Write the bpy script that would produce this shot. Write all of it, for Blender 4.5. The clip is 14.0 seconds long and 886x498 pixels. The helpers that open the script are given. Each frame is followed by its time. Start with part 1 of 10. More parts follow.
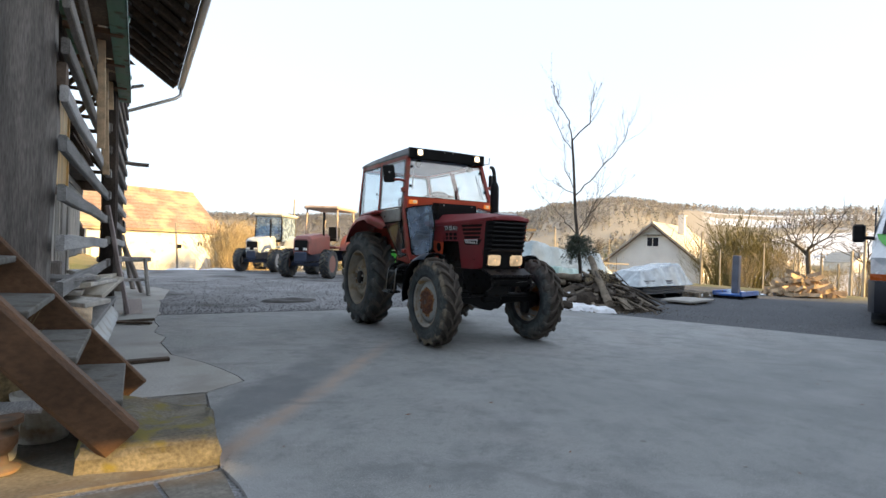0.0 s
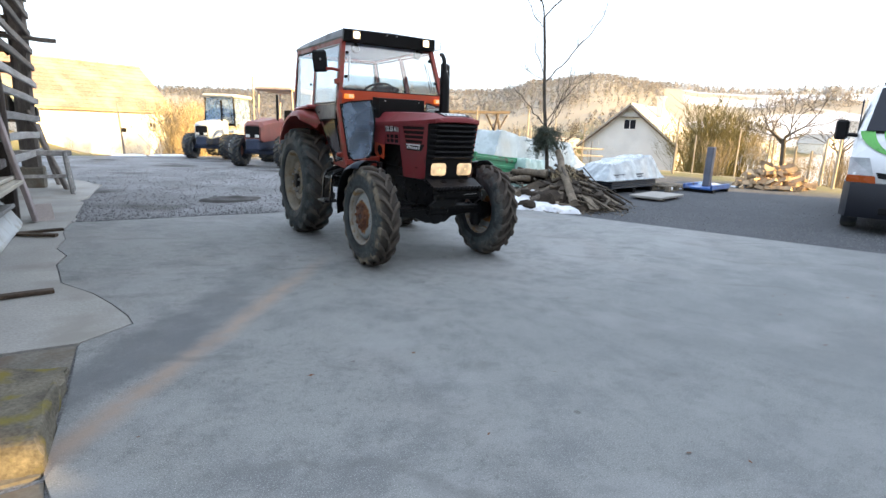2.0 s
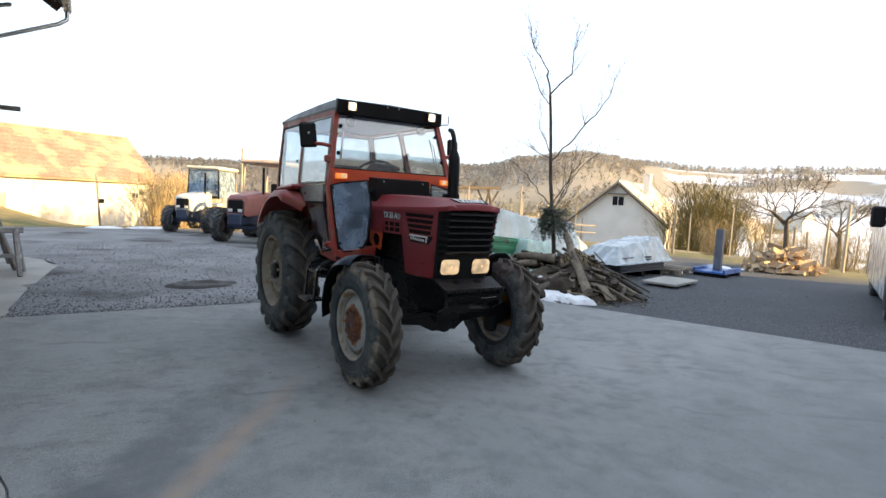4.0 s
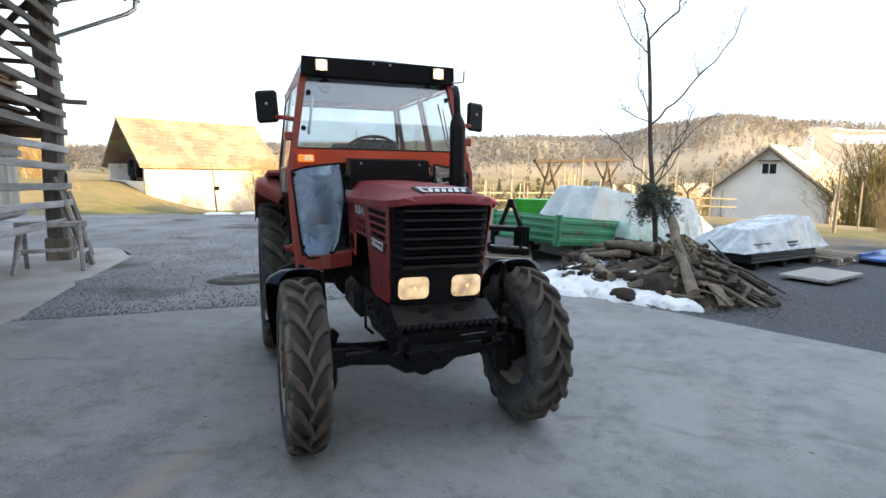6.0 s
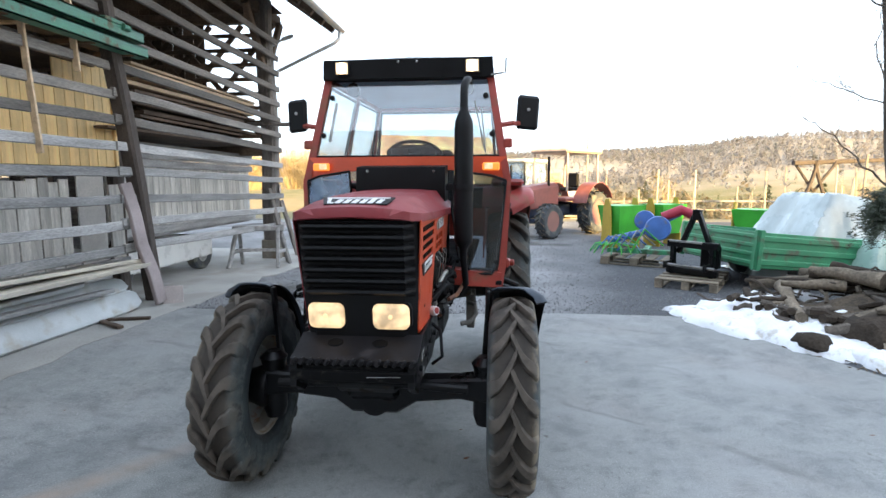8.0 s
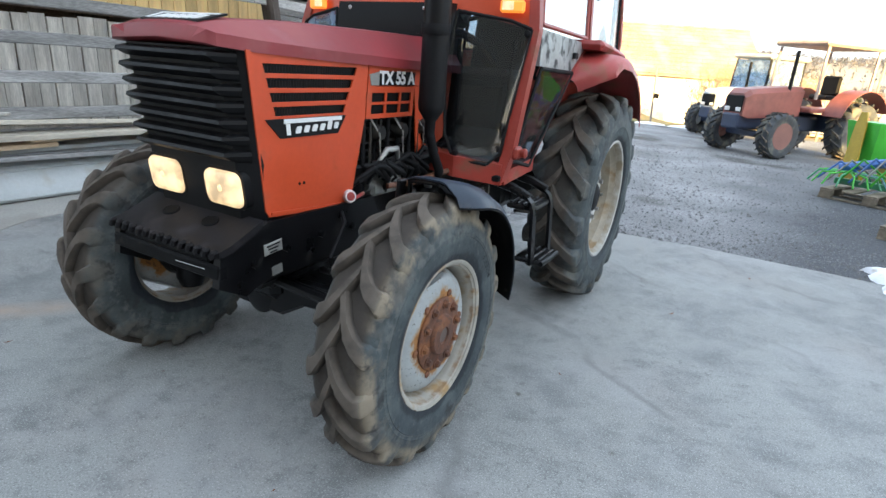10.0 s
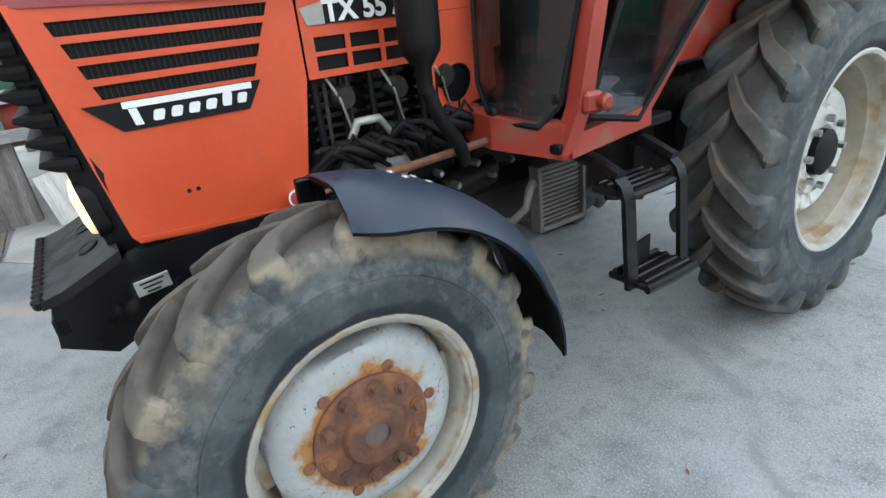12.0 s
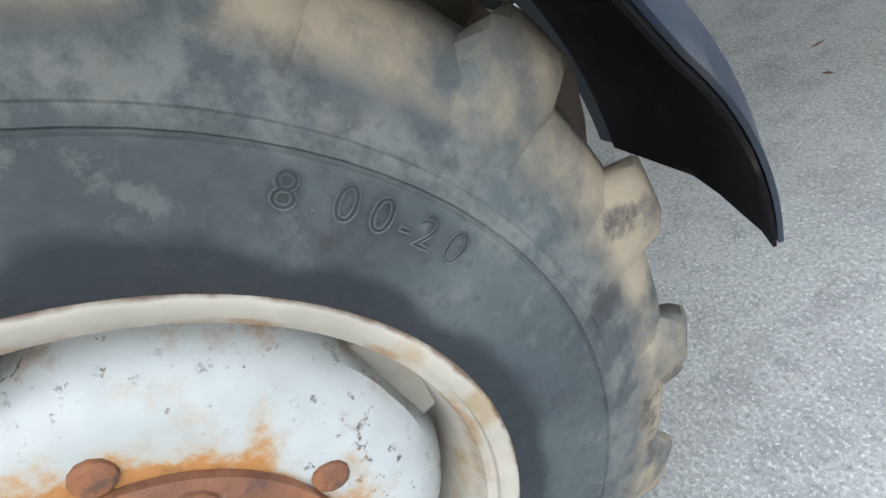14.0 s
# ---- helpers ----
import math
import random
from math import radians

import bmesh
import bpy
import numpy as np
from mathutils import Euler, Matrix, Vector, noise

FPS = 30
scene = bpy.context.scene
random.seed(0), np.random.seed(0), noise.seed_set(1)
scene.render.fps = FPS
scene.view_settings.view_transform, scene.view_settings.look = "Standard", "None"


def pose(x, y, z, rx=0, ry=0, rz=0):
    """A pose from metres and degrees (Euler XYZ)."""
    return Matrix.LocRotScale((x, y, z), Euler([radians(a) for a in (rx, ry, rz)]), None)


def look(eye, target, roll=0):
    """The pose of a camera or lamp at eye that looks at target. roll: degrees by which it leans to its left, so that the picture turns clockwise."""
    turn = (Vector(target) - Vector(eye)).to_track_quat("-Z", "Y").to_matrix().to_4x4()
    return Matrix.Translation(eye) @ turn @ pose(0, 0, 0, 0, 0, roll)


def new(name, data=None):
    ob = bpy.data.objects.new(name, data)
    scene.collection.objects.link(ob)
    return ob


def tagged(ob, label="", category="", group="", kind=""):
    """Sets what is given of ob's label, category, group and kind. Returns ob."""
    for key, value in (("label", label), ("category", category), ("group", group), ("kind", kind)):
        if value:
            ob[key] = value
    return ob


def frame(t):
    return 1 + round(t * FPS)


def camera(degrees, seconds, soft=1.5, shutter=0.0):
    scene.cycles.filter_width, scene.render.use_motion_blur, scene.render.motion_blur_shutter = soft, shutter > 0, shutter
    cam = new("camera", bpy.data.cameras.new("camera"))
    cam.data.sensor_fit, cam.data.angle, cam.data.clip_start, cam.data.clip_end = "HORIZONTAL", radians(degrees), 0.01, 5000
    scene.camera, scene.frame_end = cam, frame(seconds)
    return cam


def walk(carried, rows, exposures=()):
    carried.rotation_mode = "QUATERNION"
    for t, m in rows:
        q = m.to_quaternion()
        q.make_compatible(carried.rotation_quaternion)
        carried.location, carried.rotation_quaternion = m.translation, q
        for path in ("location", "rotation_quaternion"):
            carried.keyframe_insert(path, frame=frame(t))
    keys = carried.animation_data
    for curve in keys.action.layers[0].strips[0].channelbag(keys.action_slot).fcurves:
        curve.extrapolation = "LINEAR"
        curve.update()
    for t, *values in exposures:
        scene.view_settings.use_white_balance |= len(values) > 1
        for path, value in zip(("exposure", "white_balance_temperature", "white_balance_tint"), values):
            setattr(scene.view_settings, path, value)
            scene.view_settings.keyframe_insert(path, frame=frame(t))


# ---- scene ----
cam = camera(78.2, 14.0)
EXPOSURES = [(0, 1.28, 6350, 10), (1, 1.45, 6350, 10), (2, 1.92, 6300, 10), (2.5, 1.6, 6320, 10), (3, 1.45, 6350, 10), (5.5, 1.55, 6300, 9), (6.5, 1.8, 6300, 9), (7.5, 2.05, 6300, 9), (8.5, 2.12, 6300, 9), (11, 2.55, 6450, 6), (11.5, 2.70, 6500, 6), (12, 2.62, 6550, 6), (12.7, 2.62, 6700, 9), (13.3, 3.06, 6900, 10), (14, 3.3, 7000, 10)]
PATH = [
    (0, (-3.397, -5.043, 1.034), (-2.417, -3.300, 1.030), 1.69),
    (0.5, (-3.309, -5.079, 1.231), (-2.215, -3.411, 1.087), 3.24),
    (1, (-3.025, -5.012, 1.286), (-1.959, -3.335, 1.060), 2.28),
    (1.5, (-2.841, -4.897, 1.286), (-1.797, -3.236, 0.901), 2.20),
    (2, (-2.759, -4.623, 1.298), (-1.717, -2.972, 0.862), 2.07),
    (2.5, (-2.656, -4.321, 1.332), (-1.573, -2.668, 1.025), 2.68),
    (3, (-2.647, -3.830, 1.375), (-1.478, -2.217, 1.200), 1.74),
    (3.2, (-2.658, -3.830, 1.374), (-1.487, -2.218, 1.203), 1.90),
    (5.3, (-1.390, -3.095, 1.477), (-0.513, -1.312, 1.244), 2.15),
    (5.5, (-1.254, -3.046, 1.465), (-0.407, -1.251, 1.221), 1.43),
    (6, (-0.914, -2.902, 1.495), (-0.239, -1.040, 1.216), 0.82),
    (6.5, (-0.480, -2.853, 1.483), (-0.047, -0.918, 1.225), 1.06),
    (7, (-0.140, -2.790, 1.464), (0.082, -0.818, 1.217), 0.81),
    (7.5, (0.188, -2.681, 1.481), (0.214, -0.700, 1.206), 0.30),
    (8, (0.599, -2.560, 1.497), (0.387, -0.588, 1.242), -0.18),
    (8.5, (0.892, -2.339, 1.413), (0.512, -0.408, 1.057), 0.64),
    (8.7, (1.000, -2.208, 1.387), (0.547, -0.330, 0.870), 0.47),
    (10.8, (1.741, -1.001, 1.293), (0.418, 0.352, 0.647), 2.39),
    (11, (1.768, -0.882, 1.279), (0.338, 0.351, 0.621), 0.96),
    (11.5, (1.657, -0.627, 1.273), (0.156, 0.468, 0.531), 0.40),
    (12, (1.595, -0.307, 1.237), (0.035, 0.655, 0.437), -6.84),
    (12.5, (1.466, -0.007, 1.138), (-0.077, 0.631, 0.035), -14.10),
    (13, (1.178, 0.165, 0.911), (-0.368, 0.522, -0.308), -24.87),
    (13.5, (1.056, 0.234, 0.805), (-0.553, 0.533, -0.345), -30.41),
    (14, (1.021, 0.256, 0.770), (-0.620, 0.482, -0.350), -32.61),
]
walk(cam, [(t, look(eye, target, roll)) for t, eye, target, roll in PATH], EXPOSURES)

# ---- world, sun ----
SUN_AZ, SUN_EL = 140.0, 14.0
SUN_DIR = Vector((math.sin(radians(SUN_AZ)) * math.cos(radians(SUN_EL)), math.cos(radians(SUN_AZ)) * math.cos(radians(SUN_EL)), math.sin(radians(SUN_EL))))
world = bpy.data.worlds.new("sky")
scene.world = world
world.use_nodes = True
wt = world.node_tree
sky = wt.nodes.new("ShaderNodeTexSky")
sky.sky_type, sky.sun_disc = "NISHITA", False
sky.sun_elevation, sky.sun_rotation = radians(SUN_EL), radians(SUN_AZ)
sky.air_density, sky.dust_density, sky.ozone_density = 1.0, 2.5, 1.0
haze = wt.nodes.new("ShaderNodeMix")
haze.data_type = "RGBA"
haze.inputs["Factor"].default_value = 0.72
wt.links.new(sky.outputs[0], haze.inputs["A"])
haze.inputs["B"].default_value = (3.24, 3.60, 4.10, 1)
wt.links.new(haze.outputs["Result"], wt.nodes["Background"].inputs[0])
wt.nodes["Background"].inputs[1].default_value = 0.15
sun_data = bpy.data.lights.new("sun", "SUN")
sun_data.energy, sun_data.angle, sun_data.color = 6.0, radians(0.55), (1.0, 0.65, 0.24)
sun = new("sun", sun_data)
sun.matrix_world = look(SUN_DIR * 60, (0, 0, 0))

# ---- mesh helpers ----
class Geo:
    """Vertices and faces gathered for one mesh."""

    def __init__(self):
        self.v, self.f = [], []

    def add(self, verts, faces, m=None):
        n = len(self.v)
        self.v += [tuple(m @ Vector(p)) for p in verts] if m else [tuple(p) for p in verts]
        self.f += [tuple(n + i for i in face) for face in faces]
        return self

    def box(self, c, s, rot=(0, 0, 0), ch=0.0, m=None):
        """A box about c with chamfered edges."""
        hx, hy, hz = s[0] / 2, s[1] / 2, s[2] / 2
        t = pose(*c, *rot)
        t = m @ t if m else t
        if ch <= 0:
            vs = [(x, y, z) for x in (-hx, hx) for y in (-hy, hy) for z in (-hz, hz)]
            return self.add(vs, [(0, 1, 3, 2), (4, 6, 7, 5), (0, 4, 5, 1), (2, 3, 7, 6), (0, 2, 6, 4), (1, 5, 7, 3)], t)
        ch = min(ch, hx * 0.9, hy * 0.9, hz * 0.9)
        vs, idx = [], {}
        for sx in (-1, 1):
            for sy in (-1, 1):
                for sz in (-1, 1):
                    for a in range(3):
                        p = [sx * (hx - ch), sy * (hy - ch), sz * (hz - ch)]
                        p[a] += (sx, sy, sz)[a] * ch
                        idx[sx, sy, sz, a] = len(vs)
                        vs.append(p)
        fs = []
        for a in range(3):
            b, c2 = (a + 1) % 3, (a + 2) % 3
            for s0 in (-1, 1):
                loop = []
                for u, w in ((-1, -1), (1, -1), (1, 1), (-1, 1)):
                    k = [0, 0, 0]
                    k[a], k[b], k[c2] = s0, u, w
                    loop.append(idx[(*k, a)])
                fs.append(loop if s0 > 0 else loop[::-1])
            for u in (-1, 1):
                for w in (-1, 1):
                    k0, k1 = [0, 0, 0], [0, 0, 0]
                    k0[a], k1[a] = -1, 1
                    k0[b] = k1[b] = u
                    k0[c2] = k1[c2] = w
                    q = [idx[(*k0, b)], idx[(*k1, b)], idx[(*k1, c2)], idx[(*k0, c2)]]
                    fs.append(q if u * w < 0 else q[::-1])
        for sx in (-1, 1):
            for sy in (-1, 1):
                for sz in (-1, 1):
                    q = [idx[sx, sy, sz, a] for a in range(3)]
                    fs.append(q if sx * sy * sz > 0 else q[::-1])
        return self.add(vs, fs, t)

    def prism(self, poly, depth, m=None):
        """A polygon in local xy, extruded from z 0 to depth."""
        n = len(poly)
        vs = [(x, y, 0) for x, y in poly] + [(x, y, depth) for x, y in poly]
        fs = [tuple(range(n))[::-1], tuple(range(n, 2 * n))] + [(i, (i + 1) % n, n + (i + 1) % n, n + i) for i in range(n)]
        return self.add(vs, fs, m)

    def side(self, poly, x0, x1):
        """A polygon given as (y, z), extruded from x0 to x1."""
        n = len(poly)
        vs = [(x0, y, z) for y, z in poly] + [(x1, y, z) for y, z in poly]
        fs = [tuple(range(n))[::-1], tuple(range(n, 2 * n))] + [(i, (i + 1) % n, n + (i + 1) % n, n + i) for i in range(n)]
        return self.add(vs, fs)

    def tube(self, pts, r, n=10, cap=True, m=None):
        """A round bar along points; r is one radius or one for each point."""
        pts = [Vector(p) for p in pts]
        rs = r if isinstance(r, (list, tuple)) else [r] * len(pts)
        vs, fs, side = [], [], None
        for i, p in enumerate(pts):
            d = (pts[min(i + 1, len(pts) - 1)] - pts[max(i - 1, 0)]).normalized()
            if side is None:
                side = d.orthogonal().normalized()
            side = (side - d * side.dot(d)).normalized()
            up = d.cross(side)
            for k in range(n):
                a = 2 * math.pi * k / n
                vs.append(p + (side * math.cos(a) + up * math.sin(a)) * rs[i])
        for i in range(len(pts) - 1):
            for k in range(n):
                k2 = (k + 1) % n
                fs.append((i * n + k, i * n + k2, (i + 1) * n + k2, (i + 1) * n + k))
        if cap:
            fs += [tuple(range(n))[::-1], tuple(range((len(pts) - 1) * n, len(pts) * n))]
        return self.add(vs, fs, m)

    def lathe(self, prof, n=32, m=None, closed=False):
        """A profile of (radius, height) turned about local z."""
        vs = [(r * math.cos(2 * math.pi * k / n), r * math.sin(2 * math.pi * k / n), z) for r, z in prof for k in range(n)]
        rows = len(prof)
        fs = []
        for i in range(rows if closed else rows - 1):
            j = (i + 1) % rows
            for k in range(n):
                k2 = (k + 1) % n
                fs.append((i * n + k, i * n + k2, j * n + k2, j * n + k))
        if not closed:
            if prof[0][0] > 0:
                fs.append(tuple(range(n))[::-1])
            if prof[-1][0] > 0:
                fs.append(tuple(range((rows - 1) * n, rows * n)))
        return self.add(vs, fs, m)

    def ring(self, sections):
        """Equal closed loops of points, joined in turn and capped."""
        n = len(sections[0])
        vs = [p for s in sections for p in s]
        fs = [(i * n + k, i * n + (k + 1) % n, (i + 1) * n + (k + 1) % n, (i + 1) * n + k) for i in range(len(sections) - 1) for k in range(n)]
        fs += [tuple(range(n))[::-1], tuple(range((len(sections) - 1) * n, len(sections) * n))]
        return self.add(vs, fs)

    def sheet(self, rows, thick, flip=False):
        """A grid of points given thickness along its normals."""
        nu, nv = len(rows), len(rows[0])
        g = [[Vector(p) for p in r] for r in rows]
        def nrm(i, j):
            a = g[min(i + 1, nu - 1)][j] - g[max(i - 1, 0)][j]
            b = g[i][min(j + 1, nv - 1)] - g[i][max(j - 1, 0)]
            c = a.cross(b)
            return c.normalized() if c.length > 1e-9 else Vector((0, 0, 1))
        s = -thick if flip else thick
        top = [g[i][j] for i in range(nu) for j in range(nv)]
        low = [g[i][j] - nrm(i, j) * s for i in range(nu) for j in range(nv)]
        N = nu * nv
        fs = []
        for i in range(nu - 1):
            for j in range(nv - 1):
                q = (i * nv + j, (i + 1) * nv + j, (i + 1) * nv + j + 1, i * nv + j + 1)
                fs += [q, tuple(N + k for k in q[::-1])]
        edge = [i * nv for i in range(nu)] + [(nu - 1) * nv + j for j in range(1, nv)] + [i * nv + nv - 1 for i in range(nu - 2, -1, -1)] + [j for j in range(nv - 2, 0, -1)]
        for a, b in zip(edge, edge[1:] + edge[:1]):
            fs.append((a, N + a, N + b, b))
        return self.add(top + low, fs)

    def mirrored(self):
        g = Geo()
        g.v = [(-x, y, z) for x, y, z in self.v]
        g.f = [tuple(f[::-1]) for f in self.f]
        return g

    def mesh(self, name, material, smooth=35):
        me = bpy.data.meshes.new(name)
        me.from_pydata(self.v, [], self.f)
        bm = bmesh.new()
        bm.from_mesh(me)
        bmesh.ops.recalc_face_normals(bm, faces=bm.faces)
        bm.to_mesh(me)
        bm.free()
        if smooth:
            me.shade_smooth()
            me.set_sharp_from_angle(angle=radians(smooth))
        me.materials.append(material)
        return me


def raw_mesh(name, verts, faces, material, smooth=False):
    """A large mesh with no clean-up."""
    me = bpy.data.meshes.new(name)
    me.from_pydata(verts, [], faces)
    if smooth:
        me.shade_smooth()
    me.materials.append(material)
    return me


def part(name, geo, material, parent=None, label="", smooth=35, at=None):
    ob = new(name, geo.mesh(name, material, smooth))
    if at is not None:
        ob.matrix_basis = at
    ob.parent = parent
    if label:
        ob["label"] = label
    return ob


def thing(name, at, label, category, group="", kind=""):
    """An Empty at a thing's base, that holds its parts."""
    ob = new(name)
    ob.empty_display_size = 0.1
    ob.matrix_basis = at
    return tagged(ob, label, category, group, kind)


def solid(name, geo, material, label, category, group="", kind="", at=None, smooth=35):
    """A thing of one mesh."""
    return tagged(part(name, geo, material, None, "", smooth, at), label, category, group, kind)


def lettering(name, text, size, depth, material, parent, m, align="CENTER"):
    cu = bpy.data.curves.new(name, "FONT")
    cu.body, cu.size, cu.extrude, cu.align_x, cu.align_y = text, size, depth, align, "CENTER"
    cu.offset = size * 0.035
    tmp = bpy.data.objects.new(name, cu)
    scene.collection.objects.link(tmp)
    bpy.context.view_layer.update()
    me = bpy.data.meshes.new_from_object(tmp)
    bpy.data.objects.remove(tmp)
    me.materials.clear()
    me.materials.append(material)
    ob = new(name, me)
    ob.matrix_basis = m
    ob.parent = parent
    return ob


# ---- materials ----
def surface(name, color, rough=0.6, metal=0.0, var=0.25, scale=3.0, grain=0.15, gscale=60.0, bump=0.15, dirt=None, stretch=(1, 1, 1), random=0.0, spec=0.5, coat=0.0):
    """A worn surface: broad stains, fine grain, relief. dirt: (colour, amount 0 to 1, scale)."""
    m = bpy.data.materials.new(name)
    m.use_nodes = True
    nt = m.node_tree
    b = nt.nodes["Principled BSDF"]
    b.inputs["Metallic"].default_value = metal
    b.inputs["Specular IOR Level"].default_value = spec
    b.inputs["Coat Weight"].default_value = coat
    co = nt.nodes.new("ShaderNodeTexCoord")
    mp = nt.nodes.new("ShaderNodeMapping")
    mp.inputs["Scale"].default_value = stretch
    nt.links.new(co.outputs["Object"], mp.inputs[0])
    def noise_tex(s, detail=4.0):
        n = nt.nodes.new("ShaderNodeTexNoise")
        n.inputs["Scale"].default_value, n.inputs["Detail"].default_value = s, detail
        nt.links.new(mp.outputs[0], n.inputs["Vector"])
        return n
    big, fine = noise_tex(scale), noise_tex(gscale, 3.0)
    def mixed(fac, a, bcol, kind="MIX"):
        x = nt.nodes.new("ShaderNodeMix")
        x.data_type, x.blend_type = "RGBA", kind
        for sock, val in ((x.inputs["Factor"], fac), (x.inputs["A"], a), (x.inputs["B"], bcol)):
            if isinstance(val, (int, float)):
                sock.default_value = val
            elif isinstance(val, tuple):
                sock.default_value = (*val[:3], 1)
            else:
                nt.links.new(val, sock)
        return x.outputs["Result"]
    def ranged(sock, lo, hi, a=0.0, c=1.0):
        r = nt.nodes.new("ShaderNodeMapRange")
        nt.links.new(sock, r.inputs[0])
        for i, v in enumerate((lo, hi, a, c)):
            r.inputs[i + 1].default_value = v
        return r.outputs[0]
    dark = tuple(c * (1 - var) for c in color)
    light = tuple(min(1, c * (1 + var * 0.6)) for c in color)
    out = mixed(ranged(big.outputs[0], 0.3, 0.7), dark, light)
    if grain:
        g = ranged(fine.outputs[0], 0.25, 0.75, 1 - grain, 1 + grain * 0.6)
        x = nt.nodes.new("ShaderNodeVectorMath")
        x.operation = "SCALE"
        nt.links.new(out, x.inputs[0])
        nt.links.new(g, x.inputs["Scale"])
        out = x.outputs[0]
    if random:
        info = nt.nodes.new("ShaderNodeObjectInfo")
        x = nt.nodes.new("ShaderNodeVectorMath")
        x.operation = "SCALE"
        nt.links.new(out, x.inputs[0])
        nt.links.new(ranged(info.outputs["Random"], 0, 1, 1 - random, 1 + random), x.inputs["Scale"])
        out = x.outputs[0]
    rsock = ranged(big.outputs[0], 0.3, 0.7, max(0.05, rough - 0.1), min(1, rough + 0.1))
    if dirt:
        d = noise_tex(dirt[2], 6.0)
        fac = ranged(d.outputs[0], 0.62 - 0.3 * dirt[1], 0.72 - 0.2 * dirt[1])
        out = mixed(fac, out, dirt[0])
        rsock = mixed(fac, rsock, (0.9, 0.9, 0.9))
    nt.links.new(out, b.inputs["Base Color"])
    nt.links.new(rsock, b.inputs["Roughness"])
    if bump:
        bp = nt.nodes.new("ShaderNodeBump")
        bp.inputs["Strength"].default_value, bp.inputs["Distance"].default_value = bump, 0.004
        nt.links.new(fine.outputs[0], bp.inputs["Height"])
        nt.links.new(bp.outputs[0], b.inputs["Normal"])
    return m


class Layers:
    """Adds stains with a shape of their own over a surface's colour."""

    def __init__(self, m, coords="Object"):
        self.nt = m.node_tree
        self.b = self.nt.nodes["Principled BSDF"]
        if coords == "Object":
            self.co = self.nt.nodes.new("ShaderNodeTexCoord").outputs["Object"]
        else:
            self.co = self.nt.nodes.new("ShaderNodeNewGeometry").outputs["Position"]
        sep = self.nt.nodes.new("ShaderNodeSeparateXYZ")
        self.nt.links.new(self.co, sep.inputs[0])
        self.x, self.y, self.z = sep.outputs

    def op(self, kind, a, c=0.0):
        n = self.nt.nodes.new("ShaderNodeMath")
        n.operation = kind
        for i, v in enumerate((a, c)):
            if isinstance(v, (int, float)):
                n.inputs[i].default_value = v
            else:
                self.nt.links.new(v, n.inputs[i])
        return n.outputs[0]

    def noise(self, scale, detail=5.0, rough=0.55):
        n = self.nt.nodes.new("ShaderNodeTexNoise")
        n.inputs["Scale"].default_value, n.inputs["Detail"].default_value, n.inputs["Roughness"].default_value = scale, detail, rough
        self.nt.links.new(self.co, n.inputs["Vector"])
        return n.outputs[0]

    def cells(self, scale):
        n = self.nt.nodes.new("ShaderNodeTexVoronoi")
        n.inputs["Scale"].default_value = scale
        self.nt.links.new(self.co, n.inputs["Vector"])
        return n.outputs["Distance"]

    def radius(self):
        return self.op("SQRT", self.op("ADD", self.op("MULTIPLY", self.x, self.x), self.op("MULTIPLY", self.y, self.y)))

    def ramp(self, v, lo, hi, a=0.0, c=1.0):
        n = self.nt.nodes.new("ShaderNodeMapRange")
        self.nt.links.new(v, n.inputs[0])
        for i, k in enumerate((lo, hi, a, c)):
            n.inputs[i + 1].default_value = k
        return n.outputs[0]

    def paint(self, fac, color, rough=None):
        sock = self.b.inputs["Base Color"]
        n = self.nt.nodes.new("ShaderNodeMix")
        n.data_type = "RGBA"
        self.nt.links.new(fac, n.inputs["Factor"])
        self.nt.links.new(sock.links[0].from_socket, n.inputs["A"])
        n.inputs["B"].default_value = (*color, 1)
        self.nt.links.new(n.outputs["Result"], sock)
        if rough is not None:
            sock = self.b.inputs["Roughness"]
            k = self.nt.nodes.new("ShaderNodeMix")
            self.nt.links.new(fac, k.inputs["Factor"])
            self.nt.links.new(sock.links[0].from_socket, k.inputs["A"])
            k.inputs["B"].default_value = rough
            self.nt.links.new(k.outputs["Result"], sock)

    def relief(self, height, strength, distance):
        n = self.nt.nodes.new("ShaderNodeBump")
        n.inputs["Strength"].default_value, n.inputs["Distance"].default_value = strength, distance
        self.nt.links.new(height, n.inputs["Height"])
        sock = self.b.inputs["Normal"]
        if sock.links:
            self.nt.links.new(sock.links[0].from_socket, n.inputs["Normal"])
        self.nt.links.new(n.outputs[0], sock)


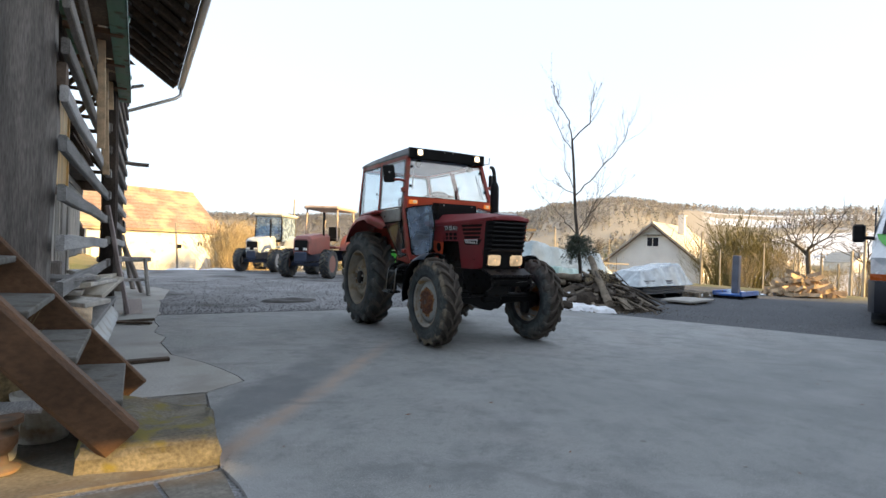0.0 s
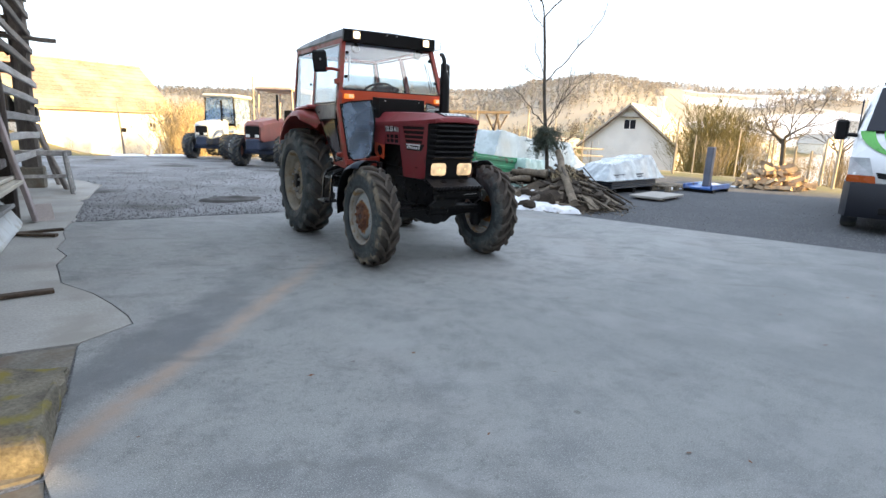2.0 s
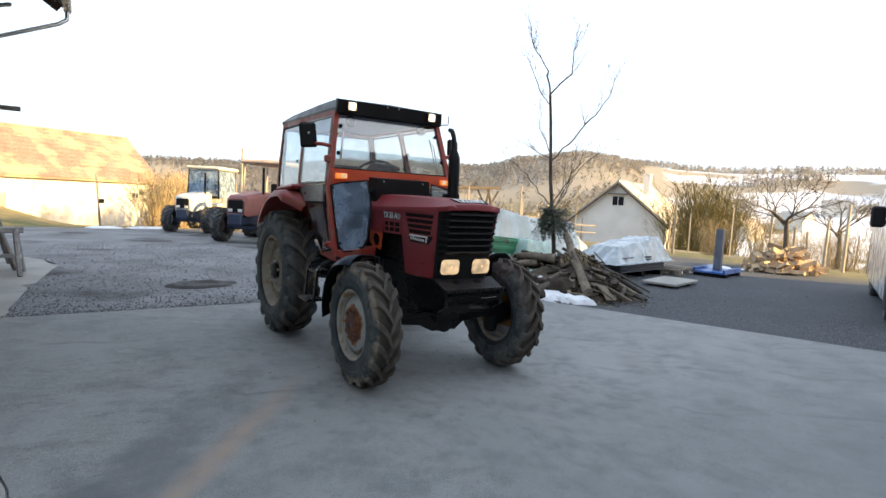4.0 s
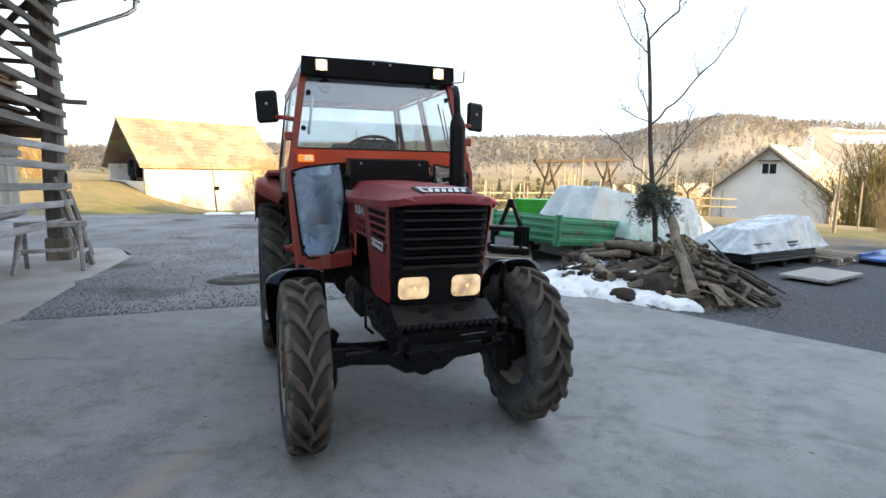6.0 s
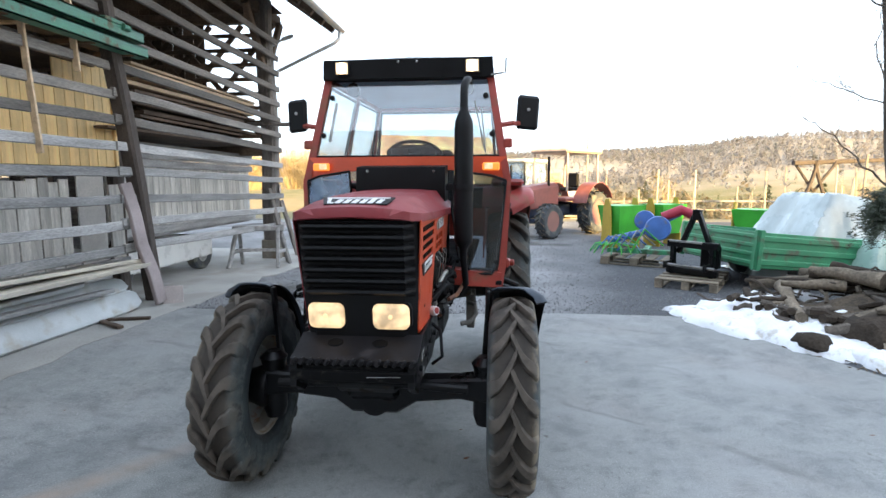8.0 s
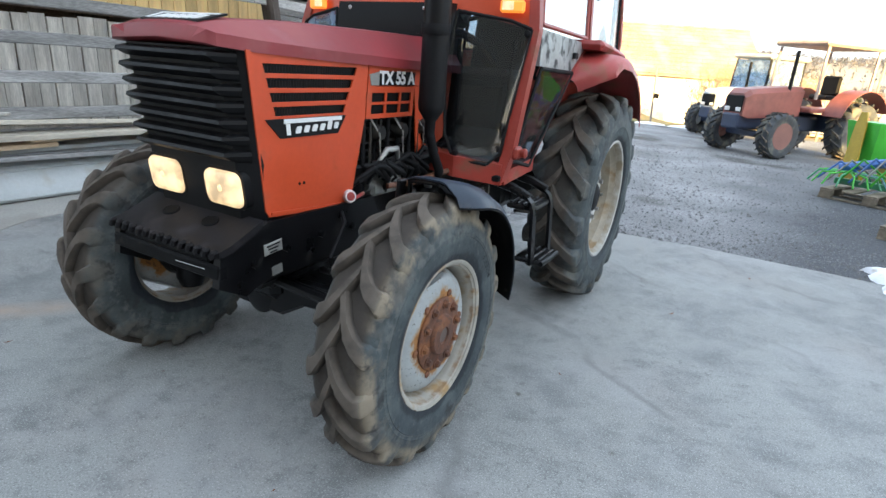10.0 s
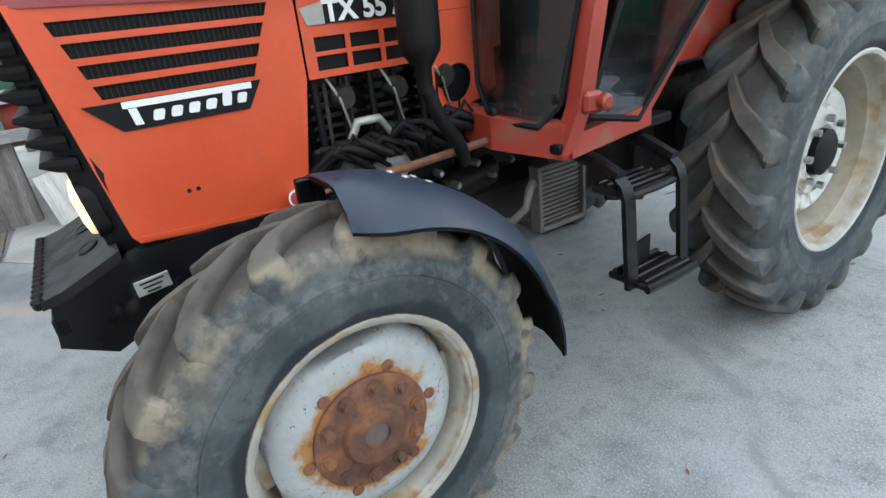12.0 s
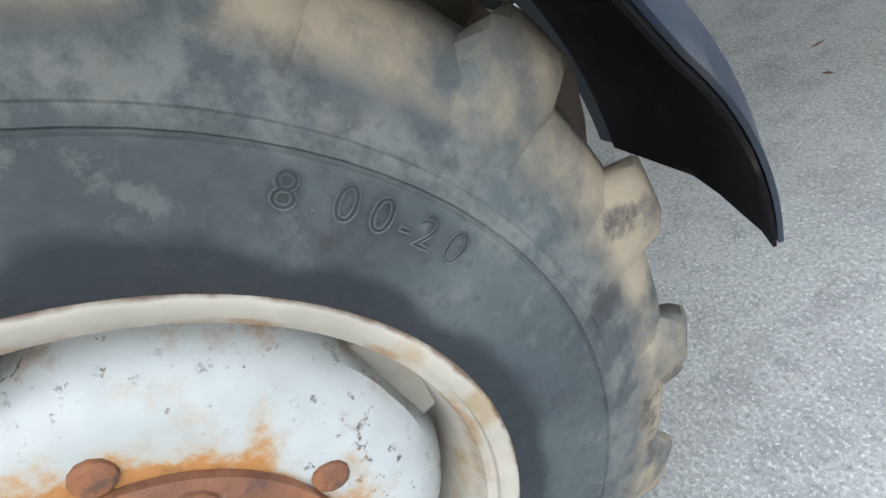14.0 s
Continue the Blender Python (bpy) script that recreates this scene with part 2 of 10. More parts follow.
def glass(name, tint=(0.9, 0.95, 0.95), rough=0.0, dirty=0.08, gloss=0.075, film=(0.55, 0.55, 0.52)):
    """A thin pane: clear, glossy, with a film of dirt."""
    m = bpy.data.materials.new(name)
    m.use_nodes = True
    nt = m.node_tree
    nt.nodes.remove(nt.nodes["Principled BSDF"])
    out = nt.nodes["Material Output"]
    tr, gl, df = (nt.nodes.new("ShaderNodeBsdf" + k) for k in ("Transparent", "Glossy", "Diffuse"))
    tr.inputs[0].default_value = (*tint, 1)
    gl.inputs["Roughness"].default_value = rough
    df.inputs[0].default_value = (*film, 1)
    facing = nt.nodes.new("ShaderNodeLayerWeight")
    power = nt.nodes.new("ShaderNodeMath")
    power.operation = "POWER"
    nt.links.new(facing.outputs["Facing"], power.inputs[0])
    power.inputs[1].default_value = 4.0
    lw = nt.nodes.new("ShaderNodeMapRange")
    nt.links.new(power.outputs[0], lw.inputs[0])
    lw.inputs[3].default_value, lw.inputs[4].default_value = gloss, 0.5
    mx = nt.nodes.new("ShaderNodeMixShader")
    nt.links.new(lw.outputs[0], mx.inputs[0])
    nt.links.new(tr.outputs[0], mx.inputs[1])
    nt.links.new(gl.outputs[0], mx.inputs[2])
    no = nt.nodes.new("ShaderNodeTexNoise")
    no.inputs["Scale"].default_value, no.inputs["Detail"].default_value = 5.0, 6.0
    co = nt.nodes.new("ShaderNodeTexCoord")
    nt.links.new(co.outputs["Object"], no.inputs["Vector"])
    rg = nt.nodes.new("ShaderNodeMapRange")
    nt.links.new(no.outputs[0], rg.inputs[0])
    for i, v in enumerate((0.35, 0.75, dirty * 0.3, dirty * 2)):
        rg.inputs[i + 1].default_value = v
    m2 = nt.nodes.new("ShaderNodeMixShader")
    nt.links.new(rg.outputs[0], m2.inputs[0])
    nt.links.new(mx.outputs[0], m2.inputs[1])
    nt.links.new(df.outputs[0], m2.inputs[2])
    nt.links.new(m2.outputs[0], out.inputs[0])
    return m


def glowing(name, color, strength, mottle=0):
    m = bpy.data.materials.new(name)
    m.use_nodes = True
    b = m.node_tree.nodes["Principled BSDF"]
    b.inputs["Base Color"].default_value = (*color, 1)
    b.inputs["Emission Color"].default_value = (*color, 1)
    b.inputs["Emission Strength"].default_value = strength
    if mottle:
        # moulded prisms in the glass break the light up
        nt = m.node_tree
        co, nz, mr = nt.nodes.new("ShaderNodeTexCoord"), nt.nodes.new("ShaderNodeTexNoise"), nt.nodes.new("ShaderNodeMapRange")
        nz.inputs["Scale"].default_value, nz.inputs["Detail"].default_value = mottle, 3
        mr.inputs["From Min"].default_value, mr.inputs["From Max"].default_value = 0.35, 0.65
        mr.inputs["To Min"].default_value, mr.inputs["To Max"].default_value = strength * 0.45, strength * 1.5
        nt.links.new(co.outputs["Object"], nz.inputs["Vector"])
        nt.links.new(nz.outputs["Fac"], mr.inputs["Value"])
        nt.links.new(mr.outputs["Result"], b.inputs["Emission Strength"])
    return m


MUD = (0.30, 0.22, 0.14)
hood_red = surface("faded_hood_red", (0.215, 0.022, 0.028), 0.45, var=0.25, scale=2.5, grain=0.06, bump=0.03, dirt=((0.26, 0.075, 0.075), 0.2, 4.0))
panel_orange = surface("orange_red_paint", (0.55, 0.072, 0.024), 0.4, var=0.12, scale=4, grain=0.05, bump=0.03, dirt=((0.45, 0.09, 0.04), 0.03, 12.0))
cab_red = surface("cab_red_paint", (0.28, 0.035, 0.022), 0.42, var=0.25, scale=4, grain=0.06, bump=0.03, dirt=((0.22, 0.08, 0.05), 0.25, 9.0))
fender_red = surface("fender_red_paint", (0.34, 0.05, 0.045), 0.45, var=0.2, scale=4, grain=0.06, bump=0.03, dirt=((0.25, 0.10, 0.07), 0.35, 7.0))
black_plastic = surface("black_plastic", (0.006, 0.006, 0.007), 0.5, var=0.3, scale=5, grain=0.1, bump=0.06, spec=0.2)
bracket_steel = surface("scuffed_bracket_steel", (0.012, 0.011, 0.0125), 0.58, var=0.4, scale=9, grain=0.2, bump=0.1, dirt=((0.03, 0.026, 0.027), 0.2, 12.0), spec=0.2)
black_paint = surface("black_chassis_paint", (0.005, 0.005, 0.006), 0.34, var=0.3, scale=8, grain=0.15, bump=0.1, dirt=((0.018, 0.016, 0.015), 0.12, 12.0), spec=0.25)
black_rough = surface("black_dull_steel", (0.007, 0.007, 0.008), 0.6, spec=0.18, var=0.4, scale=10, grain=0.2, bump=0.2)
fender_black = surface("slate_fender_plastic", (0.017, 0.027, 0.044), 0.42, var=0.18, scale=3, grain=0.08, gscale=90, bump=0.06, dirt=((0.07, 0.068, 0.075), 0.10, 7.0), spec=0.4)
rubber = surface("worn_tyre_rubber", (0.045, 0.048, 0.052), 0.78, var=0.5, scale=9, grain=0.25, gscale=70, bump=0.22, dirt=((0.20, 0.16, 0.115), 0.36, 8.0), spec=0.25)
def tyre_rubber(name, rim_r, R, mud):
    """Dark clean bead, dusty blue-grey sidewall, tan mud on shoulder and lugs, by the wheel's radius."""
    m = surface(name, (0.052, 0.064, 0.069), 0.66, var=0.3, scale=7, grain=0.18, gscale=70, bump=0.15, spec=0.25)
    k = Layers(m)
    r = k.radius()
    k.paint(k.ramp(k.noise(7, 6), 0.46, 0.64, 0.0, 0.7), (0.088, 0.104, 0.104))
    k.paint(k.ramp(k.noise(5, 5), 0.52, 0.66, 0.0, 0.6), (0.036, 0.046, 0.056))
    k.paint(k.ramp(k.noise(30, 6, 0.7), 0.56, 0.66, 0.0, 0.45), (0.120, 0.130, 0.124))
    k.paint(k.ramp(k.noise(75, 5, 0.7), 0.58, 0.66, 0.0, 0.5), (0.032, 0.036, 0.040))
    # clean dark rubber next to the rim
    rw = k.op("ADD", r, k.op("MULTIPLY", k.op("SUBTRACT", k.noise(8, 5), 0.5), 0.075))
    k.paint(k.ramp(rw, rim_r + 0.040, rim_r + 0.028, 0.0, 0.8), (0.011, 0.014, 0.019), 0.55)
    # pale scuffed band over the groove
    k.paint(k.op("MULTIPLY", k.ramp(k.op("ABSOLUTE", k.op("SUBTRACT", rw, rim_r + 0.110)), 0.028, 0.010), k.ramp(k.noise(26, 6, 0.7), 0.44, 0.58, 0.0, 0.55)), (0.145, 0.150, 0.140), 0.85)
    # dried mud on the shoulder and between the lugs, worn off in places
    shoulder = k.ramp(k.op("ADD", r, k.op("MULTIPLY", k.op("SUBTRACT", k.noise(12, 8, 0.7), 0.5), 0.22)), R - 0.100, R - 0.070)
    k.paint(k.op("MULTIPLY", shoulder, k.ramp(k.noise(6, 7, 0.65), 0.44, 0.55, 0.0, mud * 0.5)), (0.135, 0.115, 0.092), 0.92)
    gap = k.op("MULTIPLY", k.ramp(r, R - 0.085, R - 0.066), k.ramp(r, R - 0.006, R - 0.020, 0.25, 1.0))
    outer_side = k.ramp(k.op("ADD", k.z, k.op("MULTIPLY", k.op("SUBTRACT", k.noise(15, 5), 0.5), 0.06)), 0.055, 0.085, 0.12, 1.0)
    k.paint(k.op("MULTIPLY", k.op("MULTIPLY", gap, outer_side), k.ramp(k.noise(9, 6, 0.6), 0.42, 0.56, 0.0, min(0.95, mud * 1.2))), (0.235, 0.198, 0.148), 0.92)
    k.paint(k.ramp(k.noise(10, 7, 0.65), 0.56, 0.64, 0.0, 0.8), (0.034, 0.034, 0.036))
    # the tread itself is brown-black
    k.paint(k.op("MULTIPLY", k.ramp(r, R - 0.055, R - 0.035), k.ramp(k.op("ABSOLUTE", k.z), 0.10, 0.075, 0.0, 0.8)), (0.046, 0.036, 0.029), 0.85)
    # brown dust on the running faces
    k.paint(k.op("MULTIPLY", k.ramp(r, R - 0.022, R - 0.010), k.ramp(k.noise(14, 6), 0.36, 0.60, 0.2, 0.9)), (0.105, 0.088, 0.073), 0.9)
    k.relief(k.noise(28, 4), 0.35, 0.006)
    return m


rubber_front = tyre_rubber("front_tyre_rubber", 0.255, 0.466, 0.8)
rubber_rear = tyre_rubber("rear_tyre_rubber", 0.352, 0.622, 0.18)
rubber_side = surface("tyre_side_rubber", (0.060, 0.068, 0.078), 0.62, var=0.45, scale=7, grain=0.2, gscale=60, bump=0.16, dirt=((0.15, 0.15, 0.13), 0.45, 5.0), spec=0.35)
rim_white = surface("dirty_white_rim", (0.325, 0.305, 0.265), 0.5, var=0.2, scale=8, grain=0.08, bump=0.06, dirt=((0.30, 0.20, 0.10), 0.22, 9.0))
dish_white = surface("white_wheel_disc", (0.315, 0.335, 0.335), 0.42, var=0.16, scale=7, grain=0.06, bump=0.05)
k = Layers(dish_white)
r = k.radius()
k.paint(k.ramp(k.noise(21, 7, 0.7), 0.56, 0.68, 0.0, 0.5), (0.25, 0.235, 0.205))
k.paint(k.ramp(k.op("ADD", k.cells(46), k.op("MULTIPLY", k.noise(4), 0.9)), 0.56, 0.44, 0.0, 0.6), (0.20, 0.13, 0.075), 0.9)
k.paint(k.op("MULTIPLY", k.ramp(k.noise(9, 4), 0.44, 0.58), k.ramp(k.noise(85, 4, 0.7), 0.60, 0.66, 0.0, 0.85)), (0.05, 0.035, 0.028), 0.9)
# rust creeping out from the hub, orange at its edge
w = k.op("ADD", r, k.op("ADD", k.op("MULTIPLY", k.op("SUBTRACT", k.noise(12, 6), 0.5), 0.15), k.op("MULTIPLY", k.op("SUBTRACT", k.noise(55, 5, 0.7), 0.5), 0.05)))
k.paint(k.ramp(w, 0.168, 0.140, 0.0, 0.8), (0.30, 0.20, 0.095), 0.9)
k.paint(k.ramp(w, 0.154, 0.140, 0.0, 0.9), (0.30, 0.125, 0.030), 0.9)
k.paint(k.op("MULTIPLY", k.ramp(w, 0.146, 0.120), k.ramp(k.noise(40, 5, 0.7), 0.50, 0.62, 0.0, 0.8)), (0.07, 0.035, 0.020), 0.9)
# flaked rust along the rolled edge
k.paint(k.op("MULTIPLY", k.ramp(r, 0.200, 0.216), k.ramp(k.noise(24, 6, 0.7), 0.52, 0.60, 0.0, 0.75)), (0.24, 0.13, 0.06), 0.9)
k = Layers(rim_white)
k.paint(k.ramp(k.noise(13, 6), 0.56, 0.66, 0.0, 0.7), (0.24, 0.17, 0.09), 0.9)
k.paint(k.ramp(k.op("ADD", k.cells(30), k.op("MULTIPLY", k.noise(5), 0.6)), 0.38, 0.30, 0.0, 0.7), (0.14, 0.085, 0.045), 0.9)
r = k.op("ADD", k.radius(), k.op("MULTIPLY", k.op("SUBTRACT", k.noise(30, 6), 0.5), 0.012))
k.paint(k.ramp(r, 0.2595, 0.2625, 0.0, 0.9), (0.070, 0.034, 0.018), 0.9)
k.paint(k.op("MULTIPLY", k.ramp(k.op("ABSOLUTE", k.op("SUBTRACT", r, 0.2395)), 0.005, 0.001), k.ramp(k.noise(18, 5), 0.42, 0.58, 0.0, 0.8)), (0.20, 0.115, 0.055), 0.9)
rear_rim = surface("rear_rim_paint", (0.42, 0.41, 0.38), 0.5, var=0.25, scale=8, grain=0.1, bump=0.06)
k = Layers(rear_rim)
r = k.op("ADD", k.radius(), k.op("MULTIPLY", k.op("SUBTRACT", k.noise(12, 4), 0.5), 0.05))
k.paint(k.op("MULTIPLY", k.ramp(r, 0.345, 0.33), k.ramp(r, 0.235, 0.25, 0.0, 0.85)), (0.23, 0.18, 0.11), 0.85)
rear_disc = surface("rear_disc_paint", (0.50, 0.50, 0.47), 0.5, var=0.2, scale=9, grain=0.08, bump=0.06, dirt=((0.20, 0.15, 0.09), 0.2, 12.0))
rim_ochre = surface("ochre_dirty_rim", (0.33, 0.29, 0.225), 0.6, var=0.3, scale=7, grain=0.1, bump=0.06, dirt=((0.22, 0.15, 0.08), 0.4, 7.0))
rust = surface("rusty_hub", (0.140, 0.056, 0.030), 0.75, var=0.45, scale=14, grain=0.3, gscale=90, bump=0.3, dirt=((0.205, 0.082, 0.032), 0.4, 16.0))
k = Layers(rust)
k.paint(k.ramp(k.noise(45, 6, 0.7), 0.52, 0.64, 0.0, 0.8), (0.055, 0.030, 0.024), 0.85)
k.paint(k.ramp(k.noise(26, 6, 0.7), 0.60, 0.70, 0.0, 0.45), (0.20, 0.165, 0.14), 0.8)
k.paint(k.ramp(k.radius(), 0.028, 0.024, 0.0, 0.5), (0.12, 0.115, 0.11), 0.5)
steel = surface("bare_steel", (0.42, 0.42, 0.42), 0.35, metal=0.9, var=0.3, scale=12, grain=0.1, bump=0.05)
dull_metal = surface("dull_aluminium", (0.35, 0.35, 0.33), 0.5, metal=0.6, var=0.3, scale=12, grain=0.1, bump=0.1)
engine_grey = surface("oily_engine_grey", (0.012, 0.0115, 0.011), 0.5, var=0.5, scale=14, grain=0.3, bump=0.2, dirt=((0.035, 0.028, 0.021), 0.25, 14.0), spec=0.35)
pane = glass("cab_glass", (0.92, 0.96, 0.98), 0.0, 0.045, 0.15)
pane_dirty = glass("dusty_quarter_glass", (0.50, 0.64, 0.80), 0.05, 0.30, 0.06, (0.42, 0.52, 0.64))
pane_dark = glass("dark_lower_glass", (0.50, 0.55, 0.60), 0.0, 0.008, 0.05)
lamp_lit = glowing("lit_headlamp_glass", (1.0, 0.68, 0.36), 0.21, 26)
lamp_lit.node_tree.nodes["Principled BSDF"].inputs["Base Color"].default_value = (0.52, 0.38, 0.25, 1)
lamp_dim = glowing("lit_lamp_reflector", (1.0, 0.74, 0.45), 0.22, 30)
lamp_work = glowing("lit_work_lamp_glass", (1.0, 0.80, 0.52), 2.4)
indicator = glowing("orange_indicator_glass", (1.0, 0.28, 0.04), 0.22)
white_paint = surface("white_paint", (0.72, 0.72, 0.72), 0.45, var=0.1, grain=0.05, bump=0.03)
mirror_glass = surface("mirror", (0.8, 0.8, 0.8), 0.05, metal=1.0, var=0.0, grain=0.0, bump=0.0)

# ---- ground ----
def soft_step(a, b, x):
    t = max(0.0, min(1.0, (x - a) / (b - a)))
    return t * t * (3 - 2 * t)


HILL = [(-180, 2.0), (-60, 1.8), (-30, 1.4), (-14, 1.3), (0, 2.6), (12, 2.85), (17.6, 3.15), (23.7, 3.84), (27.4, 4.02), (32.1, 3.80), (36.6, 3.92), (38.2, 4.20), (40.8, 4.92), (46.9, 5.64), (53.3, 4.83), (57.1, 4.42), (61, 4.3), (66, 4.4), (72, 4.4), (90, 3.5), (180, 2.6)]


def hill_height(az, r):
    for (a0, e0), (a1, e1) in zip(HILL, HILL[1:]):
        if a0 <= az <= a1:
            e = e0 + (e1 - e0) * soft_step(0, 1, (az - a0) / (a1 - a0))
            return 1.5 + 560 * math.tan(radians(e)) - 7
    return 10


def ground_z(x, y):
    """Height of the yard, the falling land behind it and the far hills."""
    z = -0.018 - 0.05 * max(0, y - 15) * soft_step(14, 22, y) - 0.06 * max(0, x - 14) * soft_step(13, 19, x)
    r = math.hypot(x, y + 3)
    bank = 1.7 * soft_step(19, 31, y) * (1 - soft_step(-8, -2.5, x))
    z = max(z, -2.6) + bank
    az = math.degrees(math.atan2(x, y + 3))
    z -= 5.5 * soft_step(30, 110, r) * soft_step(-30, 20, az)
    z += soft_step(170, 560, r) * (hill_height(az, r) + 8) * (1 - 0.3 * soft_step(560, 1200, r))
    if r > 120:
        z += 1.5 * soft_step(120, 300, r) * noise.noise((x * 0.012, y * 0.012, 3.0))
    return z


def ground_material():
    m = surface("yard_ground", (0.255, 0.258, 0.265), 0.92, var=0.35, scale=0.9, grain=0.6, gscale=55, bump=0.9, spec=0.25)
    nt = m.node_tree
    b = nt.nodes["Principled BSDF"]
    old = b.inputs["Base Color"].links[0].from_socket
    geo = nt.nodes.new("ShaderNodeNewGeometry")
    sep = nt.nodes.new("ShaderNodeSeparateXYZ")
    nt.links.new(geo.outputs["Position"], sep.inputs[0])
    def math_node(op, a, c):
        n = nt.nodes.new("ShaderNodeMath")
        n.operation = op
        for i, v in enumerate((a, c)):
            if isinstance(v, (int, float)):
                n.inputs[i].default_value = v
            else:
                nt.links.new(v, n.inputs[i])
        return n.outputs[0]
    def noise_at(scale, detail=5):
        n = nt.nodes.new("ShaderNodeTexNoise")
        n.inputs["Scale"].default_value, n.inputs["Detail"].default_value = scale, detail
        nt.links.new(geo.outputs["Position"], n.inputs["Vector"])
        return n.outputs[0]
    def mix(fac, a, c):
        n = nt.nodes.new("ShaderNodeMix")
        n.data_type = "RGBA"
        nt.links.new(fac, n.inputs["Factor"])
        for s, v in ((n.inputs["A"], a), (n.inputs["B"], c)):
            if isinstance(v, tuple):
                s.default_value = (*v, 1)
            else:
                nt.links.new(v, s)
        return n.outputs["Result"]
    def ramp(v, lo, hi):
        n = nt.nodes.new("ShaderNodeMapRange")
        nt.links.new(v, n.inputs[0])
        n.inputs[1].default_value, n.inputs[2].default_value = lo, hi
        return n.outputs[0]
    # dark muddy patches in the gravel
    mud = ramp(noise_at(0.55), 0.56, 0.66)
    col = mix(mud, old, (0.075, 0.072, 0.07))
    # darker wet gravel on the far side of the slab
    wet = ramp(math_node("ADD", sep.outputs["X"], math_node("ADD", math_node("MULTIPLY", noise_at(0.6), 2.5), math_node("MULTIPLY", sep.outputs["Y"], -0.12))), 1.6, 3.2)
    wet = math_node("MULTIPLY", wet, 0.9)
    col = mix(wet, col, (0.056, 0.060, 0.068))
    # grass and fields beyond the yard
    wob = math_node("MULTIPLY", noise_at(0.35), 6.0)
    far_y = ramp(math_node("ADD", sep.outputs["Y"], wob), 21.5, 23.5)
    far_x = ramp(math_node("ADD", sep.outputs["X"], wob), 15.5, 17.5)
    far = math_node("MAXIMUM", far_y, far_x)
    grass = mix(ramp(noise_at(1.5), 0.35, 0.65), (0.10, 0.115, 0.035), (0.20, 0.165, 0.075))
    grass = mix(ramp(noise_at(0.05, 3), 0.42, 0.58), grass, (0.24, 0.20, 0.13))
    snowy = ramp(noise_at(0.013, 2), 0.41, 0.45)
    east = ramp(math_node("SUBTRACT", sep.outputs["X"], math_node("MULTIPLY", sep.outputs["Y"], 1.35)), 18, 34)
    away = math_node("SQRT", math_node("ADD", math_node("MULTIPLY", sep.outputs["X"], sep.outputs["X"]), math_node("MULTIPLY", sep.outputs["Y"], sep.outputs["Y"])), 0.0)
    # leaf litter under the woods
    grass = mix(ramp(away, 230, 330), grass, (0.35, 0.31, 0.25))
    band = math_node("MULTIPLY", math_node("MULTIPLY", ramp(sep.outputs["X"], 95, 120), east), snowy)
    grass = mix(band, grass, (0.72, 0.74, 0.78))
    col = mix(far, col, grass)
    nt.links.new(col, b.inputs["Base Color"])
    return m


rings = [0, 2, 4, 6, 7, 8, 9, 10, 11, 12, 13, 14, 16, 18, 20, 22, 24, 26, 28, 31, 35, 40, 46, 54, 64, 78, 95, 115, 140, 170, 205, 245, 290, 340, 400, 470, 540, 600, 700, 850, 1100, 1500, 2200]
SEG = 180
verts, faces = [(0, -3, -0.02)], []
for r in rings[1:]:
    for k in range(SEG):
        a = 2 * math.pi * k / SEG
        x, y = r * math.sin(a), -3 + r * math.cos(a)
        verts.append((x, y, ground_z(x, y)))
for k in range(SEG):
    faces.append((0, 1 + (k + 1) % SEG, 1 + k))
for i in range(len(rings) - 2):
    for k in range(SEG):
        a, b2 = 1 + i * SEG + k, 1 + i * SEG + (k + 1) % SEG
        faces.append((a, b2, b2 + SEG, a + SEG))
yard = ground_material()
k = Layers(yard, "Position")
near = k.op("MULTIPLY", k.ramp(k.y, 18, 12), k.ramp(k.noise(1.1, 5), 0.36, 0.6, 0.25, 1.0))
k.paint(k.op("MULTIPLY", near, k.ramp(k.cells(30), 0.30, 0.12, 0.0, 0.4)), (0.36, 0.365, 0.37), 0.85)
k.paint(k.op("MULTIPLY", near, k.ramp(k.noise(26, 4, 0.7), 0.56, 0.64, 0.0, 0.55)), (0.075, 0.075, 0.08), 0.9)
k.paint(k.op("MULTIPLY", near, k.ramp(k.noise(48, 3, 0.7), 0.58, 0.66, 0.0, 0.7)), (0.34, 0.34, 0.35), 0.9)
k.relief(k.cells(30), 0.2, 0.02)
tagged(new("ground", raw_mesh("ground", verts, faces, yard, True)), "grey gravel yard running out into fields and wooded hills", "ground", kind="structure")

# ---- concrete paving, in slabs with open joints and a crack ----
concrete = surface("yard_concrete", (0.281, 0.289, 0.284), 0.78, var=0.13, scale=0.6, grain=0.32, gscale=170, bump=0.35, dirt=((0.265, 0.262, 0.255), 0.40, 0.8), spec=0.35)
k = Layers(concrete, "Position")
k.paint(k.ramp(k.noise(2.3, 8, 0.72), 0.47, 0.63, 0.0, 0.75), (0.155, 0.162, 0.168))
k.paint(k.ramp(k.noise(9, 7, 0.75), 0.51, 0.64, 0.0, 0.6), (0.155, 0.160, 0.160))
k.paint(k.op("MULTIPLY", k.ramp(k.noise(1.4, 4), 0.42, 0.58), k.ramp(k.noise(24, 6, 0.75), 0.54, 0.63, 0.0, 0.65)), (0.125, 0.130, 0.130))
k.paint(k.ramp(k.cells(2.2), 0.045, 0.02, 0.0, 0.8), (0.07, 0.06, 0.05))
k.paint(k.ramp(k.noise(0.9, 8, 0.7), 0.52, 0.64, 0.0, 0.65), (0.37, 0.375, 0.38))
k.paint(k.ramp(k.noise(150, 3, 0.7), 0.54, 0.66, 0.0, 0.65), (0.50, 0.50, 0.49))
